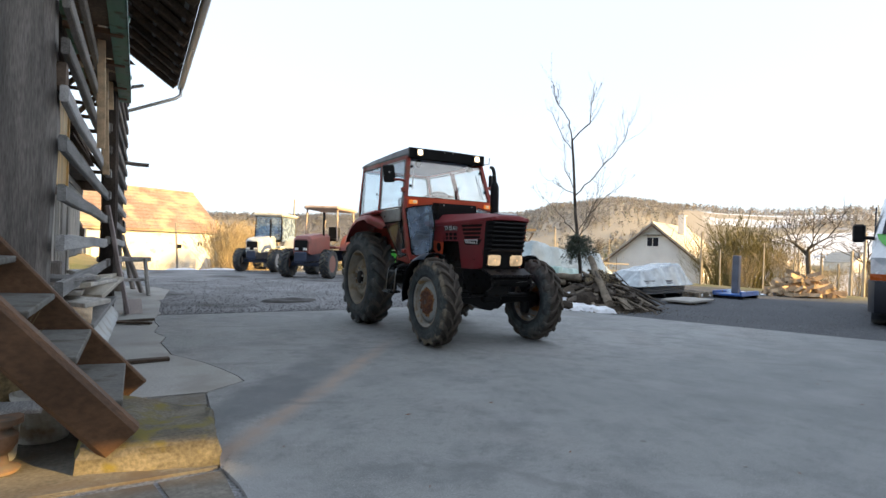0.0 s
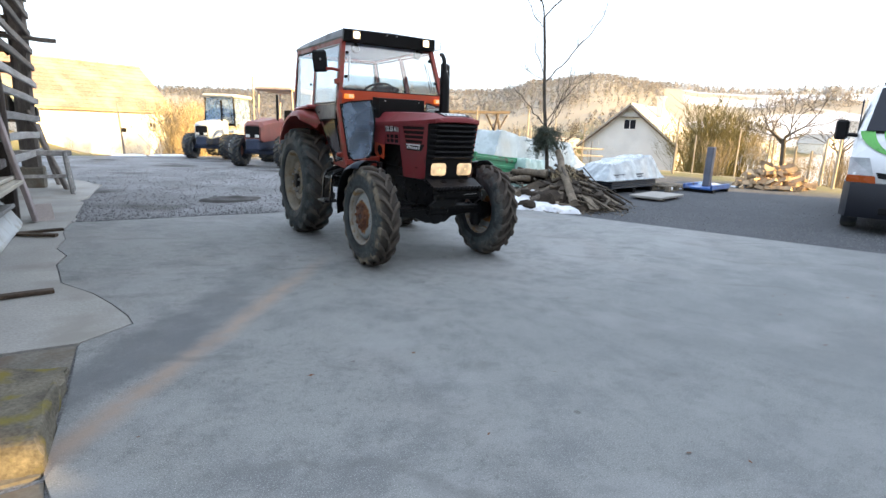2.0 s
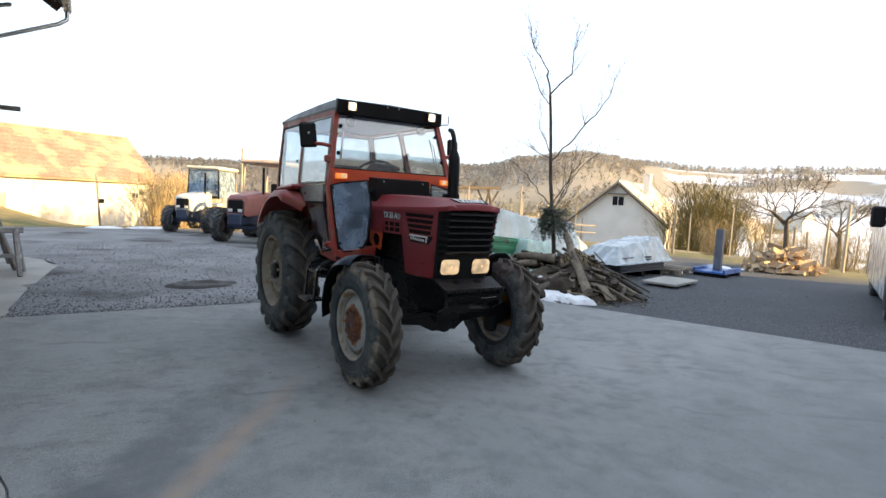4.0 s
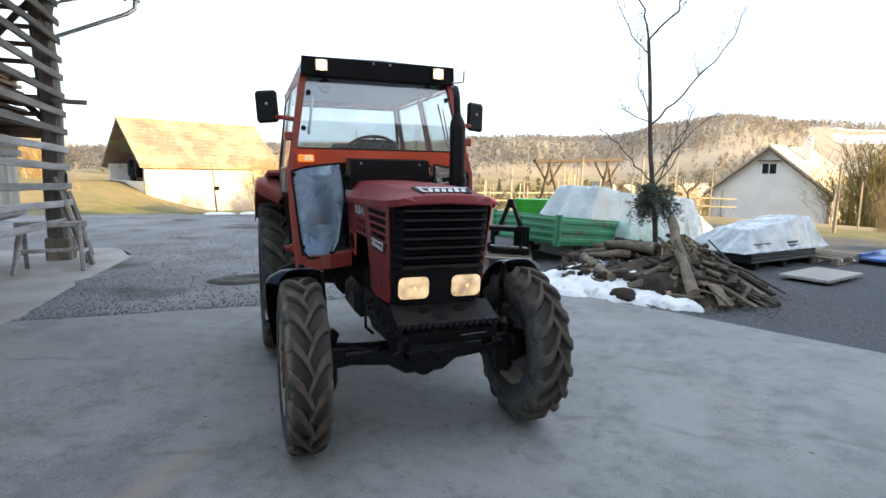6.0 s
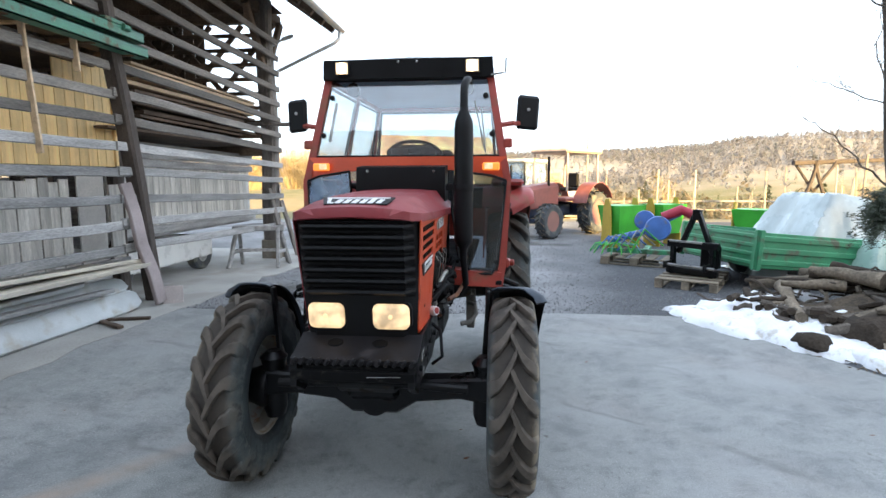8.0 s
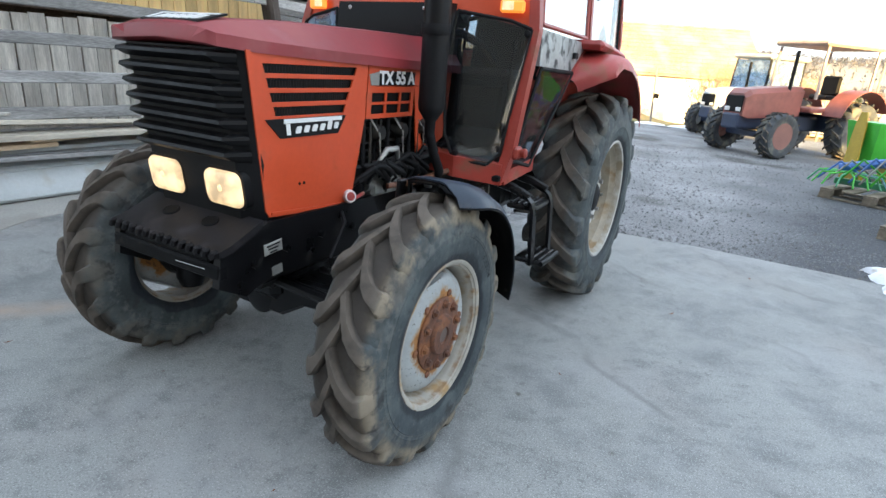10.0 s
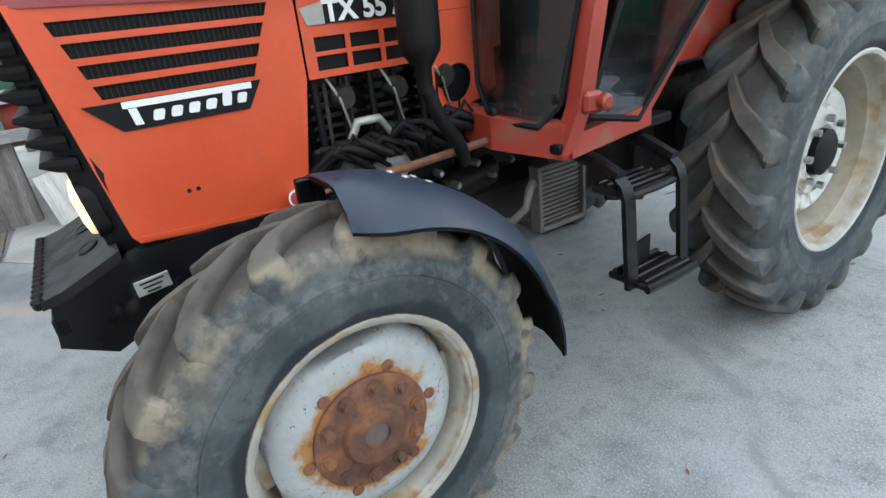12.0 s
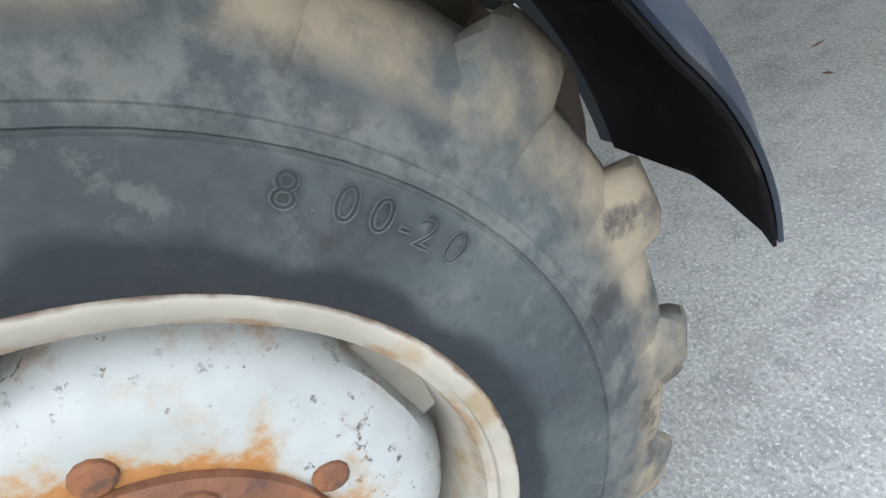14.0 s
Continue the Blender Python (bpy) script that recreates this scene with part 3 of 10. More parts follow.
k.paint(k.ramp(k.noise(115, 3, 0.7), 0.56, 0.66, 0.0, 0.7), (0.125, 0.12, 0.115))
k.paint(k.ramp(k.cells(55), 0.16, 0.08, 0.0, 0.55), (0.16, 0.15, 0.14))
k.relief(k.noise(130, 3, 0.7), 0.5, 0.004)
# a darker stretch towards -y and +x, with a ragged edge
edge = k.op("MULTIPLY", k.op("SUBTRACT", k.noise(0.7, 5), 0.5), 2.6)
dark_stretch = k.op("MULTIPLY", k.ramp(k.op("ADD", k.y, edge), -0.4, -2.4), k.ramp(k.op("ADD", k.x, edge), -2.4, 1.2))
k.paint(k.op("MULTIPLY", dark_stretch, k.ramp(k.noise(1.6, 6, 0.6), 0.25, 0.6, 0.40, 0.8)), (0.165, 0.176, 0.180))
# scraped, darker streaks
k.paint(k.ramp(k.noise(0.9, 8, 0.72), 0.54, 0.66, 0.0, 0.35), (0.20, 0.205, 0.20))
# rusty dirt washed along the joint
t = k.op("ADD", k.op("MULTIPLY", k.op("ADD", k.x, 2.98), 0.788), k.op("MULTIPLY", k.op("ADD", k.y, 2.2), -0.616))
t = k.op("ABSOLUTE", k.op("ADD", t, k.op("MULTIPLY", k.op("SUBTRACT", k.noise(2.2, 4), 0.5), 0.12)))
lane = k.op("MULTIPLY", k.ramp(t, 0.12, 0.015), k.op("MULTIPLY", k.ramp(k.x, -0.8, -1.6), k.ramp(k.noise(7, 5), 0.25, 0.55, 0.3, 1.0)))
k.paint(k.op("MULTIPLY", lane, 0.8), (0.35, 0.265, 0.21))
# damp dark lane beside it
u = k.op("ADD", k.op("MULTIPLY", k.op("ADD", k.x, 2.98), 0.788), k.op("MULTIPLY", k.op("ADD", k.y, 2.2), -0.616))
u = k.op("ADD", u, k.op("MULTIPLY", k.op("SUBTRACT", k.noise(1.3, 6), 0.5), 0.7))
side = k.op("MULTIPLY", k.ramp(k.op("ABSOLUTE", k.op("ADD", u, 0.30)), 0.26, 0.12), k.ramp(k.x, -1.2, -2.2))
k.paint(k.op("MULTIPLY", side, k.ramp(k.noise(3.1, 6), 0.3, 0.6, 0.45, 0.9)), (0.135, 0.142, 0.150))
# wandering scrape marks
v = k.op("ADD", k.op("MULTIPLY", k.x, 0.55), k.op("MULTIPLY", k.y, 0.83))
v = k.op("ADD", v, k.op("MULTIPLY", k.noise(0.8, 4), 1.1))
streak = k.op("MULTIPLY", k.ramp(k.op("ABSOLUTE", k.op("SINE", k.op("MULTIPLY", v, 3.1))), 0.16, 0.03), k.ramp(k.noise(1.7, 5), 0.45, 0.58))
k.paint(k.op("MULTIPLY", streak, 0.5), (0.15, 0.15, 0.15))
concrete_old = surface("old_pale_concrete", (0.40, 0.39, 0.365), 0.85, var=0.22, scale=1.1, grain=0.2, gscale=60, bump=0.35, dirt=((0.30, 0.285, 0.26), 0.4, 1.6), spec=0.3)
broken_concrete = surface("broken_concrete", (0.22, 0.205, 0.175), 0.9, var=0.35, scale=3, grain=0.3, gscale=50, bump=0.7, dirt=((0.16, 0.13, 0.10), 0.4, 4.0), spec=0.25)


def wavy(a, b, n, amp, seed):
    """Points from a to b with a ragged line between them."""
    out = []
    d = Vector((b[0] - a[0], b[1] - a[1]))
    p = Vector((-d.y, d.x)).normalized()
    for i in range(n):
        t = i / n
        k = amp * noise.noise((t * n * 0.45, seed, 0.3)) * math.sin(math.pi * min(1, t * 4)) if i else 0
        q = Vector(a) + d * t + p * k
        out.append((q.x, q.y))
    return out


def slab(name, poly, material, label, top=0.0, depth=0.16):
    ob = new(name)
    me = bpy.data.meshes.new(name)
    bm = bmesh.new()
    vs = [bm.verts.new((x, y, top)) for x, y in poly]
    f = bm.faces.new(vs)
    if f.normal.z < 0:
        f.normal_flip()
    bmesh.ops.triangulate(bm, faces=[f])
    ex = bmesh.ops.extrude_face_region(bm, geom=bm.faces[:])
    bmesh.ops.translate(bm, verts=[v for v in ex["geom"] if isinstance(v, bmesh.types.BMVert)], vec=(0, 0, -depth))
    bmesh.ops.recalc_face_normals(bm, faces=bm.faces)
    bm.to_mesh(me)
    bm.free()
    me.materials.append(material)
    scene.collection.objects.unlink(ob)
    ob = new(name, me)
    return tagged(ob, label, "pavement", kind="structure")


CRACK = [(-3.13, 3.36), (-3.18, 2.75), (-3.14, 2.3), (-3.20, 1.85), (-3.10, 1.45), (-3.16, 1.10), (-3.12, 0.70), (-3.10, 0.45), (-2.89, 0.05), (-2.77, -0.30), (-2.69, -0.60), (-2.67, -0.78), (-2.95, -1.0)]
JOINT = [(-2.97, -2.9), (-2.99, -2.6), (-3.03, -2.40), (-2.96, -2.17), (-2.76, -1.92), (-2.52, -1.46), (-2.15, -0.85), (-1.75, -0.35), (-1.35, 0.25), (-1.0, 0.85), (-0.65, 1.7), (-0.45, 2.6), (-0.38, 3.33)]
G, GC = 0.0015, 0.006
far_edge = wavy((2.72, 3.50), (1.2, 3.50), 7, 0.03, 1.0) + wavy((1.2, 3.50), (-0.38 + G, 3.33), 8, 0.03, 1.0)
right_edge = wavy((7.9, -8.3), (2.72, 3.50), 26, 0.05, 2.0)
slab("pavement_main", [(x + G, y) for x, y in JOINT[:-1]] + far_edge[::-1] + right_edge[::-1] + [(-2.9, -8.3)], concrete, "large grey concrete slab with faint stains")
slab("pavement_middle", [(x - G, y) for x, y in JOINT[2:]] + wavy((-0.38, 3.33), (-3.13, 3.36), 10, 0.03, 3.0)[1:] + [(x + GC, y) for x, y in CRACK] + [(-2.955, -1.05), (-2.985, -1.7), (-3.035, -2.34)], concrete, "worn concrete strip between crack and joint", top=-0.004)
ragged = wavy((-3.12, 3.37), (-3.02, 5.2), 8, 0.25, 4.0) + wavy((-3.02, 5.2), (-2.80, 7.4), 9, 0.35, 5.0) + wavy((-2.80, 7.4), (-3.1, 8.6), 6, 0.3, 6.0)
slab("pavement_old", [(x - GC, y) for x, y in CRACK[::-1]] + ragged[1:] + [(-3.3, 8.8), (-9.5, 8.8), (-9.5, -8.3), (-4.5, -8.3), (-4.5, -0.95)], concrete_old, "pale old concrete floor under the hayrack", top=-0.002)
slab("pavement_bed", [(-2.965, -1.03), (-4.5, -1.03), (-4.5, -2.38), (-3.045, -2.36)], broken_concrete, "old concrete bed round the step block", top=-0.004)
# broken corner in front of the steps
rng = random.Random(12)
cells = [[(-3.06, -2.3), (-3.05, -2.62), (-3.25, -2.66), (-3.32, -2.32)], [(-3.06, -2.65), (-3.04, -3.0), (-3.35, -3.05), (-3.27, -2.69)], [(-3.34, -2.32), (-3.27, -2.64), (-3.5, -2.72), (-3.72, -2.5), (-3.70, -2.32)], [(-3.29, -2.72), (-3.37, -3.06), (-3.75, -3.1), (-3.52, -2.75)], [(-3.73, -2.32), (-3.75, -2.5), (-3.55, -2.73), (-3.8, -3.1), (-4.6, -3.1), (-4.6, -2.32)], [(-3.62, -2.28), (-4.6, -2.28), (-4.6, -0.98), (-3.2, -1.0), (-3.2, -1.5), (-3.62, -1.5)], [(-3.04, -3.04), (-2.96, -5.0), (-4.6, -5.0), (-4.6, -3.14), (-3.4, -3.1)]]
for k, c in enumerate(cells):
    slab("pavement_broken", [(x + 0.03, y - 0.10) for x, y in c], broken_concrete, "cracked old concrete before the steps", top=-0.004 - 0.012 * rng.random())
slab("pavement_back", [(-2.95, -5.12), (-2.9, -8.3), (-4.46, -8.3), (-4.6, -5.12)], broken_concrete, "old concrete behind the steps", top=-0.01)

# raised block before the steps
g = Geo()
corners = [(-3.04, -2.34), (-3.02, -1.9), (-3.0, -1.42), (-3.2, -1.36), (-3.52, -1.34), (-3.60, -1.75), (-3.60, -2.20), (-3.3, -2.27)]
top = [tuple(Vector(corners[i]).lerp(Vector(corners[(i + 1) % 8]), j / 5)) for i in range(8) for j in range(5)]
rows = []
for zz, s in ((-0.03, 1.02), (0.03, 1.016), (0.065, 1.012), (0.098, 1.002), (0.114, 0.985), (0.120, 0.95)):
    cx, cy = -3.31, -1.83
    rows.append([(cx + (x - cx) * s + 0.026 * noise.noise((x * 9, y * 9, zz * 25)), cy + (y - cy) * s + 0.026 * noise.noise((x * 9, zz * 25, y * 9)), (zz + 0.008 * noise.noise((x * 4, y * 4, 1.0))) * (1 - 0.75 * soft_step(-1.9, -1.35, y) * soft_step(-3.5, -3.1, x) if zz > 0 else 1)) for x, y in top])
g.ring(rows)
# mossy concrete, with the low sun's yellow put into its blotches
step_concrete = surface("mossy_sun_tinted_concrete", (0.20, 0.18, 0.14), 0.95, var=0.4, scale=4, grain=0.4, gscale=60, bump=0.6, dirt=((0.19, 0.16, 0.045), 0.4, 7.0), spec=0.2)
solid("concrete_step", g, step_concrete, "weathered concrete block below wooden stairs", "step", smooth=20)

# loose stones on the gravel near the slab, and round the ragged edge
def pebbles(name, spots, material, label):
    vs, fs = [], []
    rng = random.Random(5)
    for x, y, s in spots:
        z = ground_z(x, y)
        n = len(vs)
        a = rng.random() * 6.28
        for k in range(5):
            t = a + k * 1.257
            r = s * (0.7 + 0.5 * rng.random())
            vs.append((x + r * math.cos(t), y + r * math.sin(t), z - 0.002))
        vs.append((x + s * 0.3 * (rng.random() - 0.5), y + s * 0.3 * (rng.random() - 0.5), z + s * (0.5 + 0.6 * rng.random())))
        fs += [(n + k, n + (k + 1) % 5, n + 5) for k in range(5)]
    ob = new(name, raw_mesh(name, vs, fs, material))
    return tagged(ob, label, "gravel", kind="stuff")


stone_mat = surface("gravel_stones", (0.16, 0.16, 0.165), 0.9, var=0.35, scale=11, grain=0.3, gscale=80, bump=0.3)
spots = []
rng = random.Random(8)
while len(spots) < 26000:
    u = rng.random()
    if u < 0.62:
        x, y = rng.uniform(-3.2, 4.5), 3.42 + 8 * rng.random() ** 2
    else:
        t = rng.random()
        x, y = 2.8 + 4.4 * t + 5 * rng.random() ** 2, 3.4 - 9.5 * t + 2.5 * rng.random()
        if x < 2.78 + (3.50 - y) * 0.44:
            continue
    spots.append((x, y, 0.006 + 0.016 * rng.random() ** 3))
pebbles("gravel_stones", spots, stone_mat, "loose grey gravel stones on the yard")
# dark muddy hollow in the gravel
vs, fs = [], []
for i in range(9):
    for k in range(28):
        a = 2 * math.pi * k / 28
        rr = 0.42 * i / 8 * (1 + 0.35 * noise.noise((math.cos(a) * 1.3, math.sin(a) * 1.3, 2)))
        x, y = -0.95 + rr * 1.25 * math.cos(a), 4.95 + rr * 0.8 * math.sin(a)
        zz = 0.03 * noise.noise((x * 7, y * 7, 0)) + 0.035 * math.exp(-((i - 5.5) ** 2) / 3) - (0.03 if i == 8 else 0)
        vs.append((x, y, -0.012 + zz))
for i in range(8):
    for k in range(28):
        fs.append((i * 28 + k, i * 28 + (k + 1) % 28, (i + 1) * 28 + (k + 1) % 28, (i + 1) * 28 + k))
mud_mat = surface("wet_mud", (0.045, 0.04, 0.036), 0.7, var=0.4, scale=5, grain=0.4, gscale=40, bump=0.8)
tagged(new("mud_patch", raw_mesh("mud_patch", vs, fs, mud_mat, True)), "dark muddy hump in the gravel", "mud", kind="stuff")

# ---- the unseen house behind, sized and placed to shade the yard ----
wall_mat = surface("rendered_wall", (0.32, 0.29, 0.24), 0.9, var=0.12, scale=0.6, grain=0.1, bump=0.2)
roof_mat = surface("dark_tile_roof", (0.10, 0.07, 0.06), 0.8, var=0.3, scale=2)
WY = -11.0
# two slots cut through the wall throw sun patches on the steps
for x0, x1, z0, z1 in ((-7, 2.75, 0, 8), (2.75, 4.50, 0, 2.80), (2.75, 4.50, 3.14, 8), (4.50, 4.62, 0, 8), (4.62, 5.10, 0, 3.22), (4.62, 5.10, 3.44, 8), (5.10, 22.5, 0, 8)):
    solid("wall_south", Geo().box(((x0 + x1) / 2, WY - 0.15, (z0 + z1) / 2 - 0.05), (x1 - x0, 0.3, z1 - z0 + 0.1)), wall_mat, "plain rendered wall of the unseen house, placed to shade the yard", "wall", kind="structure")
solid("roof_south", Geo().side([(WY + 0.7, 7.85), (WY - 3.5, 12.0), (WY - 8.2, 7.85), (WY - 8.2, 7.7), (WY - 3.5, 11.85), (WY + 0.7, 7.7)], -7.5, 22.6), roof_mat, "dark tiled roof of the unseen house, placed to shade the yard", "roof", kind="structure")

# fallen leaves and straw on the slab
rng = random.Random(44)
litter = Geo()
for k in range(90):
    x, y = rng.uniform(-2.8, 4.5), rng.uniform(-5.0, 3.0)
    if k < 3:
        x, y = ((-1.2, -0.5), (0.44, -0.47), (0.97, 0.78))[k]
    if x > 2.3 + (3.28 - y) * 0.472 - 0.3 or (abs(abs(x) - 0.72) < 0.2 and abs(y) < 0.5):
        continue
    s = rng.uniform(0.008, 0.022)
    a = rng.random() * 6.283
    u, v = Vector((math.cos(a), math.sin(a), 0)) * s, Vector((-math.sin(a), math.cos(a), 0)) * s * rng.uniform(0.12, 0.5)
    c = Vector((x, y, 0.002))
    litter.add([c - u, c + v + Vector((0, 0, 0.004)), c + u + Vector((0, 0, 0.005)), c - v + Vector((0, 0, 0.001))], [(0, 1, 2), (0, 2, 3)])
solid("leaf_litter", litter, surface("dead_leaf", (0.16, 0.075, 0.04), 0.85, var=0.5, scale=3), "scattered brown leaf scraps on concrete", "leaves", kind="stuff", smooth=0)

# ---- the red tractor ----
# Its front axle stands over the origin, and it looks along -y.
tractor = thing("tractor", pose(0, 0, 0), "old red four-wheel-drive farm tractor with cab, lamps lit, parked on concrete", "tractor")
TO_X = pose(0, 0, 0, 0, 90, 0)
# near black that puts deep shade into undersides and openings
shade_black = surface("shade_near_black", (0.003, 0.003, 0.0035), 0.6, var=0.4, scale=10, grain=0.2, bump=0.1, spec=0.12, dirt=((0.03, 0.028, 0.025), 0.06, 22.0))


def wheel(name, R, half, rim_r, hub_x, lugs, at, label, front, sgn):
    """A tractor wheel about local z, whose outer side is +z. Tyre with lugs, rim, disc, hub, nuts."""
    w = thing(name, at, "", "")
    w.parent = tractor
    w["label"] = label
    s = half
    # half profile of the carcass from bead to crown, then the lugs' outer and inner lines: radius, height, share of the way to the shoulder
    if front:
        half_prof = [(0.250, 0.086), (0.258, 0.098), (0.268, 0.106), (0.290, 0.111), (0.315, 0.1135), (0.338, 0.1143), (0.3445, 0.1143), (0.3457, 0.1124), (0.3472, 0.1124), (0.3485, 0.1142), (0.3575, 0.1138), (0.3590, 0.1146), (0.3605, 0.1136), (0.372, 0.1120), (0.384, 0.1090), (0.410, 0.1035), (0.426, 0.0930), (0.436, 0.0750), (0.439, 0.0510), (0.439, 0.0250)]
        outer = [(0.470, -0.014, -0.12), (0.472, 0.010, 0.10), (0.471, 0.035, 0.35), (0.467, 0.060, 0.60), (0.460, 0.082, 0.82), (0.450, 0.096, 0.97), (0.441, 0.1015, 1.02), (0.424, 0.1055, 1.05), (0.406, 0.1085, 1.07), (0.388, 0.1105, 1.08), (0.370, 0.1105, 1.08)]
        inner = [(0.425, -0.014), (0.425, 0.010), (0.424, 0.035), (0.420, 0.055), (0.412, 0.070), (0.405, 0.080), (0.399, 0.086), (0.390, 0.092), (0.380, 0.097), (0.372, 0.101), (0.365, 0.104)]
        lead, w0, w1, curve = 0.29, 0.160, 0.185, 0.72
    else:
        half_prof = [(rim_r - 0.004, s * 0.82), (rim_r + 0.01, s * 0.93), (rim_r + 0.03, s * 1.0), (rim_r + 0.06, s * 1.04), (rim_r + 0.085, s * 1.045), (rim_r + 0.089, s * 1.055), (rim_r + 0.093, s * 1.045), (R - 0.115, s * 1.03), (R - 0.094, s * 0.99), (R - 0.074, s * 0.93), (R - 0.059, s * 0.83), (R - 0.048, s * 0.67), (R - 0.041, s * 0.46), (R - 0.038, s * 0.22)]
        outer = [(R - 0.002, -0.10 * s, -0.10), (R, 0.12 * s, 0.12), (R - 0.001, 0.34 * s, 0.34), (R - 0.004, 0.58 * s, 0.58), (R - 0.010, 0.78 * s, 0.80), (R - 0.018, 0.93 * s, 0.97), (R - 0.026, 0.995 * s, 1.02), (R - 0.052, 1.03 * s, 1.05), (R - 0.076, 1.045 * s, 1.07), (R - 0.096, 1.045 * s, 1.08), (R - 0.112, 1.033 * s, 1.08)]
        inner = [(R - 0.052, -0.10 * s), (R - 0.052, 0.12 * s), (R - 0.053, 0.32 * s), (R - 0.058, 0.50 * s), (R - 0.066, 0.64 * s), (R - 0.074, 0.74 * s), (R - 0.080, 0.80 * s), (R - 0.090, 0.86 * s), (R - 0.100, 0.91 * s), (R - 0.108, 0.94 * s), (R - 0.116, 0.96 * s)]
        lead, w0, w1, curve = 0.27, 0.15, 0.19, 0.75
    pitch = 2 * math.pi / lugs
    tg = Geo().lathe(half_prof + [(r, -z) for r, z in half_prof[::-1]], 96, closed=True)
    # lugs: bevelled bars that climb from past the crown to the shoulder and run out on the side
    lug_geos = []
    for side in (1, -1):
        for k in range(lugs):
            sections = []
            worn = 0.004 * noise.noise((k * 1.7, side * 3.1, R * 9))
            for i, ((ro, zo, u), (ri, zi)) in enumerate(zip(outer, inner)):
                us = min(u, 1.0)
                mid = (k + (0.5 if side < 0 else 0.0)) * pitch + lead * math.copysign(math.sin(abs(us) * math.pi / 2) ** 0.9 if front else abs(us) ** curve, us) + 0.03 * noise.noise((k * 2.3 + u * 2, side * 5.0, R))
                hw = (w0 + (w1 - w0) * max(0.0, us)) * pitch * (1.0 if u <= 1.0 else 1.0 - 2.2 * (u - 1.0))
                if i == 0:
                    hw *= 0.8
                ro2 = ro + worn + 0.002 * noise.noise((k * 3.1 + u * 4, side, R * 5))
                loop = []
                soft = 0.30 * max(0.0, min(1.0, (u - 0.9) / 0.12))
                for share, f in ((0.0, -1.34 - 2.2 * soft), (0.62, -1.10 - 1.2 * soft), (0.93, -0.98 - 0.4 * soft), (1.0, -0.86 + soft), (1.0, 0.80 - soft), (0.92, 0.95 + 0.4 * soft), (0.62, 1.10 + 1.2 * soft), (0.0, 1.34 + 2.2 * soft)):
                    rr, zz = ri + (ro2 - ri) * share, zi + (zo - zi) * share
                    ang = mid + f * hw
                    loop.append((rr * math.cos(ang), rr * math.sin(ang), side * zz))
                sections.append(loop if side > 0 else loop[::-1])
            lug_geos.append(Geo().ring(sections))
    shrink = Matrix.Diagonal((0.988, 0.988, 0.985, 1)) if front else None
    part("tyre", tg, rubber_front if front else rubber_rear, w, "worn black tractor tyre with dried mud", smooth=30, at=shrink)
    for lug in lug_geos:
        part("lug", lug, rubber_front if front else rubber_rear, w, smooth=30, at=shrink)
    if front:
        rp = [(0.252, 0.086), (0.261, 0.092), (0.2645, 0.097), (0.2640, 0.1015), (0.2605, 0.1035), (0.2560, 0.1030), (0.2485, 0.1000), (0.2470, 0.0990), (0.2462, 0.0945), (0.2405, 0.0915), (0.2390, 0.0905), (0.2380, 0.0800), (0.2350, 0.0745), (0.2325, 0.0660), (0.2310, 0.0500), (0.2290, 0.0300), (0.227, 0.01), (0.227, -0.06), (0.258, -0.095), (0.266, -0.095), (0.252, -0.05), (0.250, 0.05)]
        rim = part("rim", Geo().lathe(rp, 72, closed=True), rim_white, w, "dirty white steel rim with rust stains", smooth=40)
        # pressed disc with four straight cuts
        rows = []
        for r, z in ((0.085, hub_x), (0.125, hub_x - 0.003), (0.150, hub_x - 0.001), (0.172, hub_x - 0.004), (0.192, hub_x - 0.013), (0.208, hub_x - 0.024), (0.2195, hub_x - 0.042), (0.2265, hub_x - 0.072)):
            row = []
            for k in range(73):
                a = 2 * math.pi * k / 72
                d = abs((a + 0.70) % (math.pi / 2) - math.pi / 4)
                cut = 0.835 if 2.4 < a < 4.0 else 0.905
                lim = 0.2285 * min(1.0, cut / max(0.2, math.cos(d)))
                rr = min(r, lim)
                row.append((rr * math.cos(a), rr * math.sin(a), z))
            rows.append(row)
        part("wheel_disc", Geo().sheet(rows, 0.006), dish_white, w, "white painted wheel disc with rust at the hub", smooth=40)
        for k in (0, 1, 3):
            a = math.pi / 2 * k + math.pi / 4 - 0.70
            part("rim_bracket", Geo().box((0, 0, 0), (0.050, 0.11, 0.008), ch=0.003, m=pose(0.210 * math.cos(a - 0.06), 0.210 * math.sin(a - 0.06), 0.026, 0, 0, math.degrees(a))), rim_white, w)
        hub = part("hub", Geo().lathe([(0.129, hub_x - 0.002), (0.129, hub_x + 0.005), (0.123, hub_x + 0.009), (0.076, hub_x + 0.009), (0.072, hub_x + 0.011), (0.069, hub_x + 0.020), (0.064, hub_x + 0.024), (0.03, hub_x + 0.025), (0.028, hub_x + 0.019), (0.0, hub_x + 0.019)], 48), rust, w, "rust-brown wheel hub", smooth=35)
        for k in range(10):
            a = 2 * math.pi * k / 10 + 0.46
            nut = Geo().lathe([(0.013, hub_x + 0.009), (0.013, hub_x + 0.019), (0.010, hub_x + 0.024), (0.0, hub_x + 0.025)], 6, m=pose(0.106 * math.cos(a), 0.106 * math.sin(a), 0))
            nut.lathe([(0.018, hub_x + 0.008), (0.018, hub_x + 0.0125), (0, hub_x + 0.0126)], 12, m=pose(0.106 * math.cos(a), 0.106 * math.sin(a), 0))
            part("nut", nut, rust, w)
